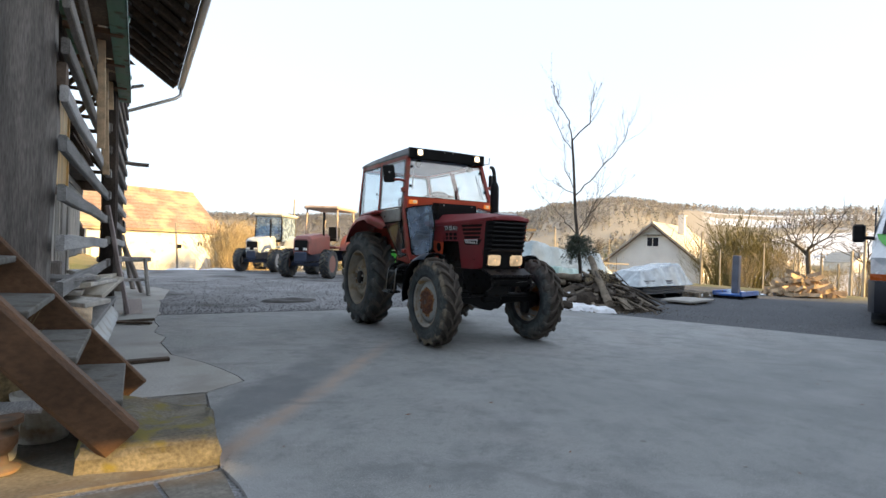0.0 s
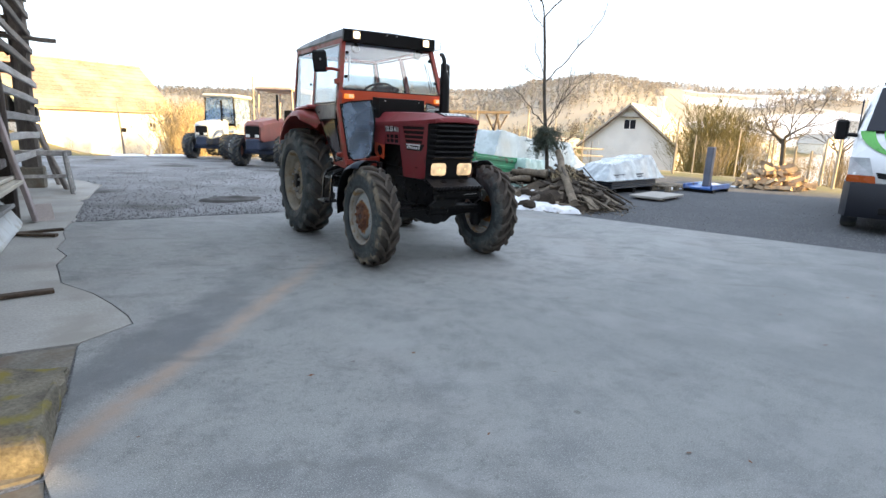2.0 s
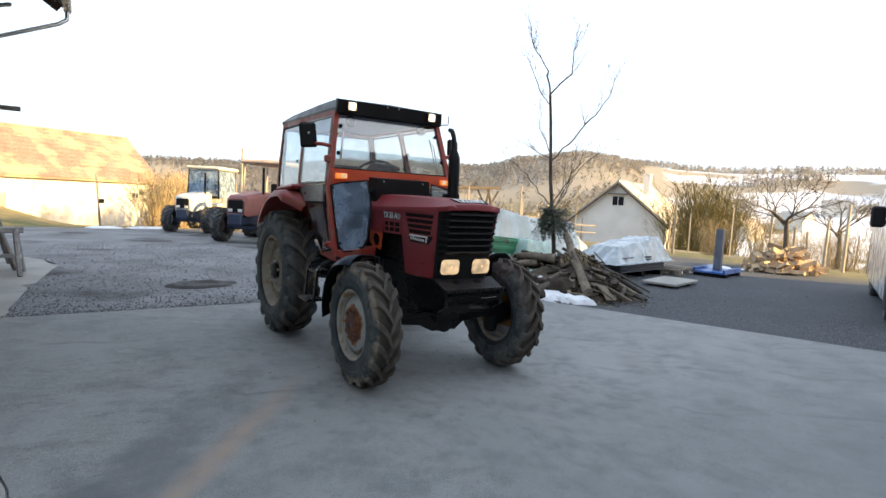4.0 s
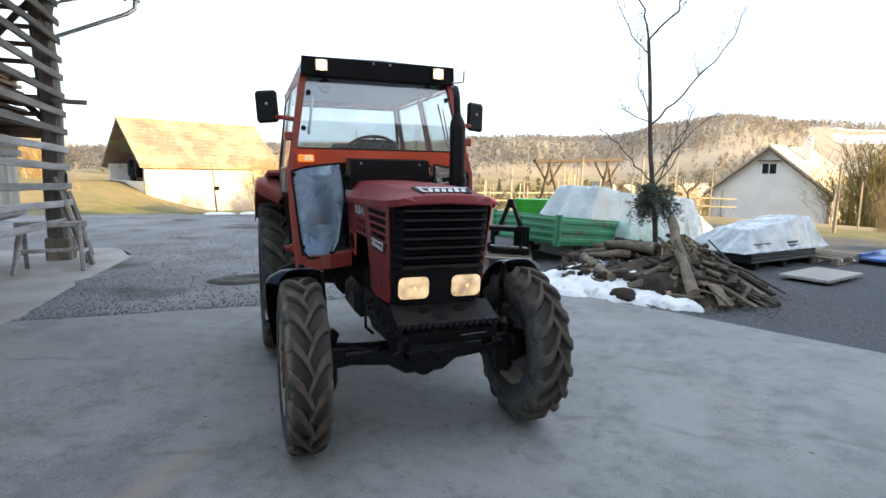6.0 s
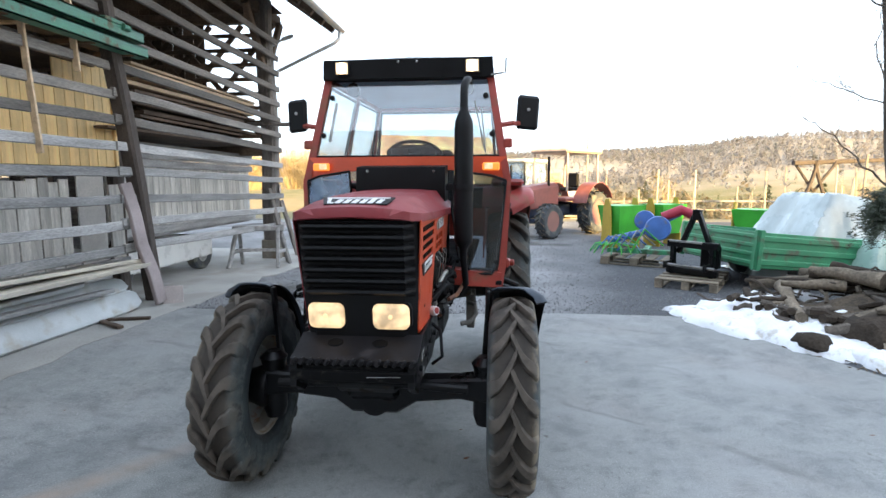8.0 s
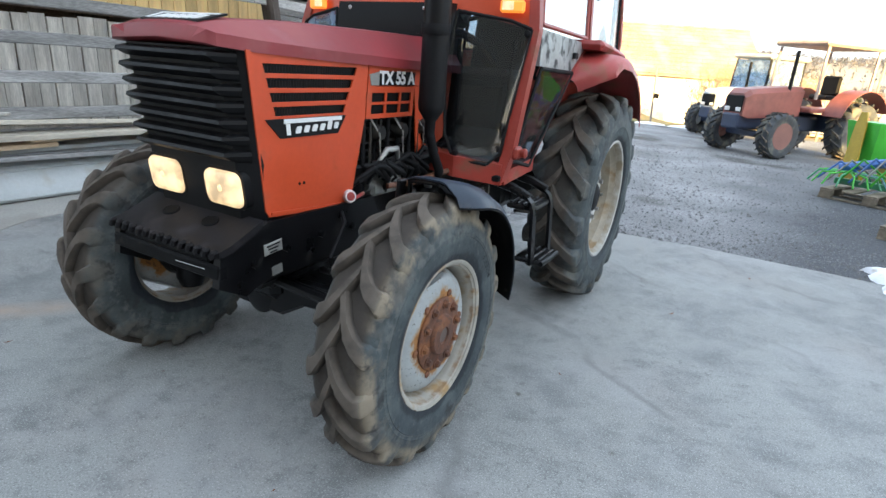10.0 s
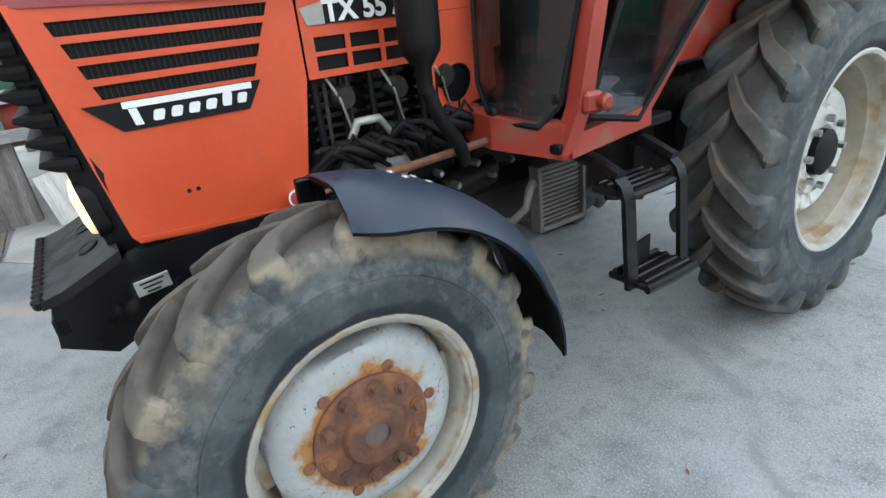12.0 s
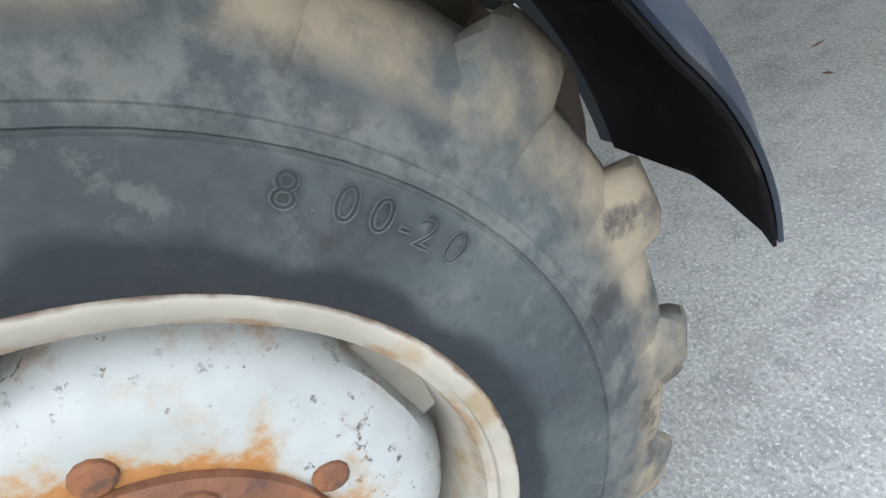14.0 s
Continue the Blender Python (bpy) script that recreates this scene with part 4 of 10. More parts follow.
        for k in range(6):
            a = math.pi / 3 * k + 0.635
            part("disc_bolt", Geo().lathe([(0.0135, hub_x - 0.004), (0.0130, hub_x + 0.0015), (0.010, hub_x + 0.004), (0.0, hub_x + 0.0045)], 12, m=pose(0.143 * math.cos(a), 0.143 * math.sin(a), 0)), rust, w)
    else:
        lip = [(rim_r + 0.012, s * 0.86), (rim_r + 0.015, s * 0.91), (rim_r + 0.004, s * 0.95), (rim_r - 0.008, s * 0.92), (rim_r - 0.014, s * 0.80), (rim_r - 0.018, s * 0.70), (rim_r - 0.004, s * 0.70)]
        part("rim_lip", Geo().lathe(lip, 64, closed=True), rear_rim if sgn > 0 else rim_ochre, w, "scuffed grey-white rim edge", smooth=40)
        rp = [(rim_r - 0.019, s * 0.70), (rim_r - 0.028, s * 0.52), (rim_r - 0.036, s * 0.48), (rim_r - 0.042, s * 0.25), (rim_r - 0.055, 0.0), (rim_r - 0.06, -s * 0.5), (rim_r, -s * 0.85), (rim_r + 0.01, -s * 0.86), (rim_r - 0.04, -s * 0.3), (rim_r - 0.005, s * 0.69)]
        part("rim", Geo().lathe(rp, 64, closed=True), rim_ochre, w, "deep steel rim with dried mud", smooth=40)
        dp = [(rim_r - 0.058, -0.12), (rim_r - 0.070, hub_x - 0.065), (rim_r - 0.095, hub_x - 0.05), (0.245, hub_x - 0.020), (0.225, hub_x + 0.008), (0.215, hub_x + 0.012), (0.195, hub_x + 0.004), (0.165, hub_x), (0.155, hub_x + 0.018), (0.10, hub_x + 0.022), (0.085, hub_x + 0.01), (0.0, hub_x + 0.01), (0.0, hub_x - 0.04), (rim_r - 0.11, hub_x - 0.07), (rim_r - 0.06, -0.14)]
        part("wheel_disc", Geo().lathe(dp, 48, closed=False), rear_disc if sgn > 0 else rim_ochre, w, "pale painted wheel disc", smooth=35)
        part("hub", Geo().lathe([(0.085, hub_x + 0.005), (0.085, hub_x + 0.04), (0.07, hub_x + 0.05), (0, hub_x + 0.05)], 32), black_rough, w, smooth=35)
        for k in range(8):
            a = 2 * math.pi * k / 8
            part("nut", Geo().lathe([(0.014, hub_x + 0.03), (0.014, hub_x + 0.052), (0, hub_x + 0.054)], 6, m=pose(0.125 * math.cos(a), 0.125 * math.sin(a), 0)), steel, w)
    return w


def wheel_at(x, y, z, turn=0):
    """Local +z outward along the sign of x; local x is up-front."""
    out = Matrix.Rotation(radians(90 if x > 0 else -90), 4, "Y")
    return Matrix.Translation((x, y, z)) @ out @ Matrix.Rotation(radians(turn), 4, "Z")


# half tracks and wheelbase
FX, REAR_X, BASE = 0.657, 0.652, 1.911
front_l = wheel("front_wheel", 0.472, 0.108, 0.255, 0.082, 18, wheel_at(FX, 0, 0.465), "front wheel with white disc and rusty hub", True, 1)
front_r = wheel("front_wheel", 0.472, 0.108, 0.255, 0.082, 18, wheel_at(-FX, 0, 0.465, 25), "front wheel with white disc and rusty hub", True, -1)
wheel("rear_wheel", 0.622, 0.158, 0.350, 0.035, 18, wheel_at(REAR_X, BASE, 0.608), "large rear wheel with deep grey-white rim", False, 1)
wheel("rear_wheel", 0.622, 0.158, 0.350, 0.075, 18, wheel_at(-REAR_X, BASE, 0.608, 11), "large rear wheel with ochre muddy rim", False, -1)

# moulded size on the outer side of the front tyre
side_mark = surface("moulded_rubber_marks", (0.066, 0.076, 0.080), 0.75, var=0.3, scale=20, grain=0.2, bump=0.1, spec=0.25)
for ch, deg in zip("8.00-20", (41.5, 38.6, 36.0, 32.4, 29.6, 27.3, 23.6)):
    ang = radians(deg)
    m = Matrix.Translation((FX + 0.1142, 0.323 * math.cos(ang), 0.465 + 0.323 * math.sin(ang))) @ pose(0, 0, 0, 90, 0, 90) @ Matrix.Rotation(ang - math.pi / 2, 4, "Z")
    cu = bpy.data.curves.new("tyre_lettering", "FONT")
    cu.body, cu.size, cu.align_x, cu.align_y, cu.fill_mode, cu.bevel_depth, cu.bevel_resolution = ch, 0.029, "CENTER", "CENTER", "NONE", 0.0007, 0
    tmp = bpy.data.objects.new("tyre_lettering", cu)
    scene.collection.objects.link(tmp)
    bpy.context.view_layer.update()
    me = bpy.data.meshes.new_from_object(tmp)
    bpy.data.objects.remove(tmp)
    me.materials.clear()
    me.materials.append(side_mark)
    ob = new("tyre_lettering", me)
    ob.matrix_basis = m
    ob.parent = tractor

# hood
def hood_section(y, w, wt, zl, zt):
    """One loop across the hood, from the low edge over the top."""
    return [(-w, y, zl), (-w, y, zl + 0.035), (-wt, y, zt - 0.006), (-wt * 0.5, y, zt + 0.002), (0, y, zt + 0.004), (wt * 0.5, y, zt + 0.002), (wt, y, zt - 0.006), (w, y, zl + 0.035), (w, y, zl), (0, y, zl + 0.01)]


CX = 0.0
h = Geo().ring([hood_section(*a) for a in ((-0.405, 0.235, 0.17, 1.345, 1.365), (-0.395, 0.262, 0.19, 1.338, 1.392), (-0.355, 0.288, 0.20, 1.334, 1.408), (-0.30, 0.308, 0.206, 1.328, 1.418), (0.0, 0.313, 0.215, 1.316, 1.436), (0.45, 0.324, 0.232, 1.305, 1.444), (0.93, 0.332, 0.245, 1.295, 1.448))])
h.v = [(x + CX, y, z) for x, y, z in h.v]
hood = part("hood", h, hood_red, tractor, "faded dark red engine hood with dull paint", smooth=28)


def panel_strip(poly, x_top, x_low, sgn, t=0.006):
    """A flat side panel through points (y, z), leaning from x_top at z 1.33 to x_low at 0.82."""
    g = Geo()
    def xx(z):
        return x_low + (x_top - x_low) * (z - 0.82) / 0.51
    n = len(poly)
    vs = [(sgn * xx(z) + CX, y, z) for y, z in poly] + [(sgn * (xx(z) - t) + CX, y, z) for y, z in poly]
    fs = [tuple(range(n)), tuple(range(n, 2 * n))[::-1]] + [(i, (i + 1) % n, n + (i + 1) % n, n + i) for i in range(n)]
    g.add(vs, fs)
    return g


def side_point(y, z, sgn, off=0.0):
    return (sgn * (0.272 + 0.03 * (z - 0.82) / 0.51 + off) + CX, y, z)


for sgn in (1, -1):
    XT, XL = 0.302, 0.272
    # front side panel, built round its louvres: bars between open slots
    # slots: top and bottom z at the front and the rear, and y ends
    yf = lambda z: -0.330 + (1.33 - z) * 0.150
    def yr(z):
        return 0.225 if z > 1.12 else 0.225 - (1.12 - z) * 0.19
    slots = [(1.300, 1.272), (1.258, 1.228), (1.214, 1.186), (1.172, 1.144)]
    sf = lambda z: -0.275 + (1.30 - z) * 0.33
    sr = lambda z: 0.158 - (1.30 - z) * 0.42
    g = Geo()
    def strip(poly):
        p = panel_strip(poly, XT, XL, sgn)
        n = len(g.v)
        g.v.extend(p.v)
        g.f.extend(tuple(n + i for i in f) for f in p.f)
    zs = [1.33] + [z for s in slots for z in s] + [1.10]
    strip([(yf(1.335), 1.335), (yr(1.335), 1.335), (yr(1.30), 1.30), (yf(1.30), 1.30)])
    for i, (za, zb) in enumerate(slots):
        strip([(yf(za), za), (sf(za), za), (sf(zb), zb), (yf(zb), zb)])
        strip([(sr(za), za), (yr(za), za), (yr(zb), zb), (sr(zb), zb)])
        zn = slots[i + 1][0] if i < 3 else 1.12
        strip([(yf(zb), zb), (yr(zb), zb), (yr(zn), zn), (yf(zn), zn)])
    strip([(yf(1.12), 1.12), (yr(1.12), 1.12), (0.162, 0.80), (0.12, 0.796), (yf(0.84) + 0.012, 0.83), (yf(0.85), 0.85)])
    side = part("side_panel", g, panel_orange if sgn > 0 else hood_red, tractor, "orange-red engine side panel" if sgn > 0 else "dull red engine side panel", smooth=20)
    # dark mesh behind the slots
    mesh_g = panel_strip([(-0.30, 1.31), (0.20, 1.31), (0.17, 1.13), (-0.26, 1.13)], XT - 0.014, XL - 0.014, sgn, 0.003)
    part("louvre_mesh", mesh_g, black_rough, side, "dark wire mesh behind the louvres")
    wires = Geo()
    for i in range(40):
        y = -0.27 + i * 0.0112
        wires.tube([side_point(y, 1.305, sgn, -0.009), side_point(y, 1.135, sgn, -0.009)], 0.0012, 4)
    part("louvre_wire", wires, engine_grey, side, smooth=0)
    rail = panel_strip([(yf(0.85) + 0.02, 0.845), (0.165, 0.812), (0.166, 0.803), (yf(0.85) + 0.02, 0.835)], XT + 0.006, XL + 0.006, sgn, 0.012)
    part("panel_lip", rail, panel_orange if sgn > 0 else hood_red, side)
    for y, z in ((-0.118, 0.921), (-0.098, 0.921)):
        part("hole_plug", Geo().lathe([(0.0055, 0), (0.005, 0.002), (0, 0.0022)], 10, m=Matrix.Translation(side_point(y, z, sgn)) @ (TO_X if sgn > 0 else TO_X.inverted())), black_rough, side)
    # badge: dark trapezium with white script strokes
    badge = part("badge", panel_strip([(-0.265, 1.118 + 0.018), (0.103, 1.118 + 0.018), (0.062, 1.076), (-0.205, 1.076)], XT + 0.004, XL + 0.004, sgn, 0.006), black_plastic, side, "black badge with white script bars")
    def stroke(pts, w=0.009):
        w *= 1.35
        gg = Geo()
        for (y0, z0), (y1, z1) in zip(pts, pts[1:]):
            d = Vector((y1 - y0, z1 - z0)).normalized() * w * 0.35
            nrm = Vector((-d.y, d.x)).normalized() * w / 2
            loop = [(y0 - d.x + nrm.x, z0 - d.y + nrm.y), (y1 + d.x + nrm.x, z1 + d.y + nrm.y), (y1 + d.x - nrm.x, z1 + d.y - nrm.y), (y0 - d.x - nrm.x, z0 - d.y - nrm.y)]
            p = panel_strip(loop, XT + 0.0065, XL + 0.0065, sgn, 0.003)
            n = len(gg.v)
            gg.v.extend(p.v)
            gg.f.extend(tuple(n + i for i in f) for f in p.f)
        return gg
    part("badge_bar", stroke([(-0.19, 1.128), (0.072, 1.128)], 0.010), white_paint, badge)
    wave = [(-0.18, 1.119), (-0.175, 1.088), (-0.165, 1.085)]
    part("badge_bar", panel_strip([(-0.186, 1.120), (-0.170, 1.120), (-0.164, 1.085), (-0.180, 1.085)], XT + 0.0065, XL + 0.0065, sgn, 0.003), white_paint, badge)
    for i in range(6):
        y0 = -0.145 + i * 0.036
        zz = 1.088 + 0.001 * i
        tall = 0.022 if i != 4 else 0.030
        part("badge_bar", panel_strip([(y0, zz + 0.003), (y0 + 0.004, zz), (y0 + 0.020, zz), (y0 + 0.027, zz + tall * 0.8), (y0 + 0.024, zz + tall), (y0 + 0.008, zz + tall), (y0 + 0.004, zz + tall * 0.8)], XT + 0.0065, XL + 0.0065, sgn, 0.003), white_paint, badge)
    # rear upper panel with model plate and small vents
    g = Geo()
    strip([(0.232, 1.335), (0.89, 1.325), (0.89, 1.235), (0.232, 1.235)])
    for y0, y1 in ((0.232, 0.262), (0.352, 0.366), (0.456, 0.47), (0.545, 0.57)):
        strip([(y0, 1.235), (y1, 1.235), (y1, 1.115), (y0, 1.115)])
    for z0, z1 in ((1.235, 1.210), (1.176, 1.166), (1.132, 1.115)):
        for ya, yb in ((0.262, 0.352), (0.366, 0.456), (0.47, 0.545)):
            strip([(ya, z0), (yb, z0), (yb, z1), (ya, z1)])
    strip([(0.57, 1.235), (0.89, 1.235), (0.89, 1.10), (0.60, 1.10)])
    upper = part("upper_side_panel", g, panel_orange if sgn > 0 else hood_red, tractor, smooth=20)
    part("vent_backing", panel_strip([(0.25, 1.215), (0.56, 1.215), (0.56, 1.115), (0.25, 1.115)], XT - 0.012, XL - 0.012, sgn, 0.003), black_rough, upper)
    plate = part("model_plate", panel_strip([(0.30, 1.292), (0.56, 1.292), (0.56, 1.238), (0.30, 1.238)], XT + 0.004, XL + 0.004, sgn, 0.005), black_plastic, upper, "black model plate with white characters")
    part("plate_wear", panel_strip([(0.235, 1.278), (0.31, 1.292), (0.31, 1.238), (0.25, 1.238)], XT + 0.0035, XL + 0.0035, sgn, 0.004), dull_metal, upper, "worn bare end of the plate")
    face = pose(0, 0, 0, 90, 0, 90) if sgn > 0 else pose(0, 0, 0, 90, 0, -90)
    p = side_point(0.425, 1.265, sgn, 0.006)
    lettering("plate_lettering", "TX 55 A", 0.066, 0.001, white_paint, upper, Matrix.Translation(p) @ face)

# bonnet front script: white bars on the slanted nose
nose = Geo()
def nose_point(u, v):
    """u across, v up the slanted front of the hood."""
    return Vector((u + CX, -0.372 + v * 0.66, 1.405 + v * 0.20 + 0.004))


def nose_stroke(pts, w=0.012):
    g = Geo()
    for (u0, v0), (u1, v1) in zip(pts, pts[1:]):
        d = Vector((u1 - u0, v1 - v0)).normalized()
        nn = Vector((-d.y, d.x)) * w / 2
        d *= w * 0.35
        loop = [nose_point(a, b) for a, b in ((u0 - d.x + nn.x, v0 - d.y + nn.y), (u1 + d.x + nn.x, v1 + d.y + nn.y), (u1 + d.x - nn.x, v1 + d.y - nn.y), (u0 - d.x - nn.x, v0 - d.y - nn.y))]
        low = [p - Vector((0, 0, 0.006)) for p in loop]
        g.add(loop + low, [(0, 1, 2, 3), (7, 6, 5, 4), (0, 4, 5, 1), (1, 5, 6, 2), (2, 6, 7, 3), (3, 7, 4, 0)])
    return g


part("script_plate", Geo().add([nose_point(a, b) + Vector((0, 0, -0.002)) for a, b in ((-0.165, 0.125), (0.175, 0.125), (0.155, 0.0), (-0.135, 0.0))] + [nose_point(a, b) + Vector((0, 0, -0.008)) for a, b in ((-0.165, 0.125), (0.175, 0.125), (0.155, 0.0), (-0.135, 0.0))], [(0, 1, 2, 3), (7, 6, 5, 4), (0, 4, 5, 1), (1, 5, 6, 2), (2, 6, 7, 3), (3, 7, 4, 0)]), black_plastic, hood, "dark badge field on the hood front", smooth=0)
part("hood_script", nose_stroke([(-0.135, 0.105), (0.15, 0.105)], 0.016), white_paint, hood, "white script bar on the hood front")
part("hood_script", nose_stroke([(-0.125, 0.09), (-0.115, 0.02), (-0.10, 0.015)], 0.016), white_paint, hood)
for i in range(6):
    u0 = -0.085 + i * 0.038
    tall = 0.05 if i != 4 else 0.07
    part("hood_script", nose_stroke([(u0 + 0.009, 0.022), (u0 + 0.018, 0.02 + tall)], 0.024), white_paint, hood)

bulb_glow = glowing("glowing_bulb_spot", (1.0, 0.62, 0.30), 0.30)
# grille: black shell with ribs and lamp openings
g = Geo()
outer = lambda z: [(-0.285, -0.318 + (1.33 - z) * 0.13), (-0.225, -0.372 + (1.33 - z) * 0.13), (0.225, -0.372 + (1.33 - z) * 0.13), (0.285, -0.318 + (1.33 - z) * 0.13)]
zs = (1.335, 1.0, 0.815)
secs = []
for z in zs:
    k = 1.0 if z > 0.9 else 0.93
    o = [(x * k + CX, y, z) for x, y in outer(z)]
    secs.append(o + [(o[3][0] - 0.02, -0.20, z), (o[0][0] + 0.02, -0.20, z)])
g.ring(secs)
grille = part("grille", g, black_plastic, tractor, "black plastic front grille with ribs", smooth=20)
for i in range(7):
    z = 1.315 - i * 0.047
    y0 = -0.372 + (1.33 - z) * 0.13
    poly = [(y0 + 0.01, z + 0.016), (y0 - 0.034, z + 0.006), (y0 - 0.038, z - 0.004), (y0 - 0.012, z - 0.018), (y0 + 0.01, z - 0.024)]
    r = Geo().side(poly, -0.232 + CX, 0.232 + CX)
    for sx in (-1, 1):
        xo = sx * 0.232 + CX
        xn = sx * 0.270 + CX
        a = [(xo, y, zz) for y, zz in poly]
        b = [(xn, y0 + 0.032, zz) for _, zz in poly]
        r.ring([a, b] if sx > 0 else [b, a])
    part("grille_rib", r, black_plastic, grille, smooth=25)
for sx in (-1, 1):
    lx = sx * 0.155
    m = Matrix.Translation((lx, -0.312, 0.921)) @ pose(0, 0, 0, 90 + 7, 0, 0)
    def rounded(w, hgt, r, n=5):
        pts = []
        for cx, cy, a0 in ((w - r, hgt - r, 0), (-w + r, hgt - r, 90), (-w + r, -hgt + r, 180), (w - r, -hgt + r, 270)):
            pts += [(cx + r * math.cos(radians(a0 + 90 * k / n)), cy + r * math.sin(radians(a0 + 90 * k / n))) for k in range(n + 1)]
        return pts
    lamp = part("headlamp", Geo().prism(rounded(0.097, 0.066, 0.034), 0.03, m @ pose(0, 0, -0.022)), black_plastic, tractor, "rectangular headlamp in black frame")
    lens = Geo()
    loops = []
    for k, zz in ((1.0, 0.006), (0.985, 0.014), (0.93, 0.021), (0.6, 0.026), (0.2, 0.027)):
        loops.append([tuple(m @ Vector((x * k, y * k, zz))) for x, y in rounded(0.088, 0.057, 0.030)])
    lens.ring(loops)
    ln = part("lens", lens, lamp_lit, lamp, "lit warm headlamp glass", smooth=60)
    part("bulb_shield", Geo().lathe([(0.011, 0.0262), (0.010, 0.0282), (0.004, 0.0292), (0, 0.0292)], 16, m=m @ pose(0, 0.004, 0)), bulb_glow, lamp, smooth=60)

# front bracket with toothed tread edge, frame rails and tow block
g = Geo().side([(-0.345, 0.835), (-0.50, 0.782), (-0.545, 0.772), (-0.545, 0.752), (-0.50, 0.757), (-0.345, 0.81)], -0.245 + CX, 0.258 + CX)
bracket = part("front_bracket", g, bracket_steel, tractor, "black steel front bracket with toothed edge", smooth=20)
for i in range(15):
    x = -0.228 + CX + i * 0.0335
    part("tooth", Geo().box((x, -0.55, 0.764), (0.017, 0.024, 0.034), rot=(0, 28, 0), ch=0.006), bracket_steel, bracket)
for sx in (-1, 1):
    # near-black discs stand in for the dark depth of two holes
    part("round_hole", Geo().lathe([(0.032, 0.0), (0.032, 0.004), (0.027, 0.006), (0.025, 0.0045), (0, 0.0045)], 24, m=pose(sx * 0.092 + CX, -0.425, 0.8085, 19, 0, 0)), shade_black, bracket)
    cheek = Geo().side([(-0.53, 0.765), (-0.30, 0.82), (0.25, 0.815), (0.32, 0.70), (0.05, 0.62), (-0.30, 0.64), (-0.44, 0.60), (-0.545, 0.655)], sx * 0.235 + CX - 0.014, sx * 0.235 + CX + 0.014)
    rail = part("frame_rail", cheek, black_paint, tractor, "black painted frame rail", smooth=20)
    for y, z in ((-0.40, 0.70), (-0.22, 0.72), (-0.05, 0.73), (0.12, 0.72)):
        part("bolt", Geo().lathe([(0.014, 0.0), (0.014, 0.012), (0, 0.014)], 6, m=pose(sx * 0.249 + CX, y, z, 0, 90 * sx, 0)), black_paint, rail)
    if sx > 0:
        part("type_plate", Geo().box((0.252 + CX, -0.29, 0.735), (0.004, 0.10, 0.038), rot=(4, 0, 0), ch=0.002), dull_metal, rail, "small worn metal plate with plain bars")
        for i in range(3):
            part("plate_bar", Geo().box((0.2545 + CX, -0.29, 0.745 - i * 0.011), (0.002, 0.07 - 0.015 * i, 0.004), rot=(4, 0, 0)), black_plastic, rail)
        part("paper_tag", Geo().box((0.252 + CX, -0.27, 0.655), (0.003, 0.055, 0.03), rot=(4, 0, 0)), dull_metal, rail)
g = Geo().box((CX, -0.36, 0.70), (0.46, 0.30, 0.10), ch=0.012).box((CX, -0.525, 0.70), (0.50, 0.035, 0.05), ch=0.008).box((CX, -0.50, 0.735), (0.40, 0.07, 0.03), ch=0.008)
# carrier in near black too: the shade below the bracket is painted in
part("weight_carrier", g, shade_black, tractor, "black front weight carrier", smooth=20)
part("tow_pin", Geo().tube([(0.06, -0.535, 0.70), (0.19, -0.535, 0.705)], 0.008, 8), steel, tractor)

# front axle
secs = []
for x, zc, hh, hy in ((-0.60, 0.50, 0.065, 0.07), (-0.45, 0.50, 0.05, 0.055), (-0.22, 0.485, 0.055, 0.06), (-0.12, 0.455, 0.075, 0.09), (0.12, 0.455, 0.075, 0.09), (0.22, 0.485, 0.055, 0.06), (0.45, 0.50, 0.05, 0.055), (0.60, 0.50, 0.065, 0.07)):
    secs.append([(x + CX, -hy, zc - hh * 0.8), (x + CX, -hy * 0.8, zc - hh), (x + CX, hy * 0.8, zc - hh), (x + CX, hy, zc - hh * 0.8), (x + CX, hy, zc + hh * 0.8), (x + CX, hy * 0.8, zc + hh), (x + CX, -hy * 0.8, zc + hh), (x + CX, -hy, zc + hh * 0.8)])
axle = part("front_axle", Geo().ring(secs), black_paint, tractor, "black driven front axle", smooth=30)
part("axle_cover", Geo().lathe([(0.0, 0.105), (0.06, 0.10), (0.09, 0.085), (0.095, 0.05), (0.095, -0.1)], 24, m=pose(CX, 0, 0.455, 90, 0, 0)), black_paint, axle)
part("axle_bracket", Geo().box((CX, 0, 0.58), (0.30, 0.30, 0.14), ch=0.02).box((CX, -0.12, 0.60), (0.20, 0.06, 0.12), ch=0.01), black_paint, axle)
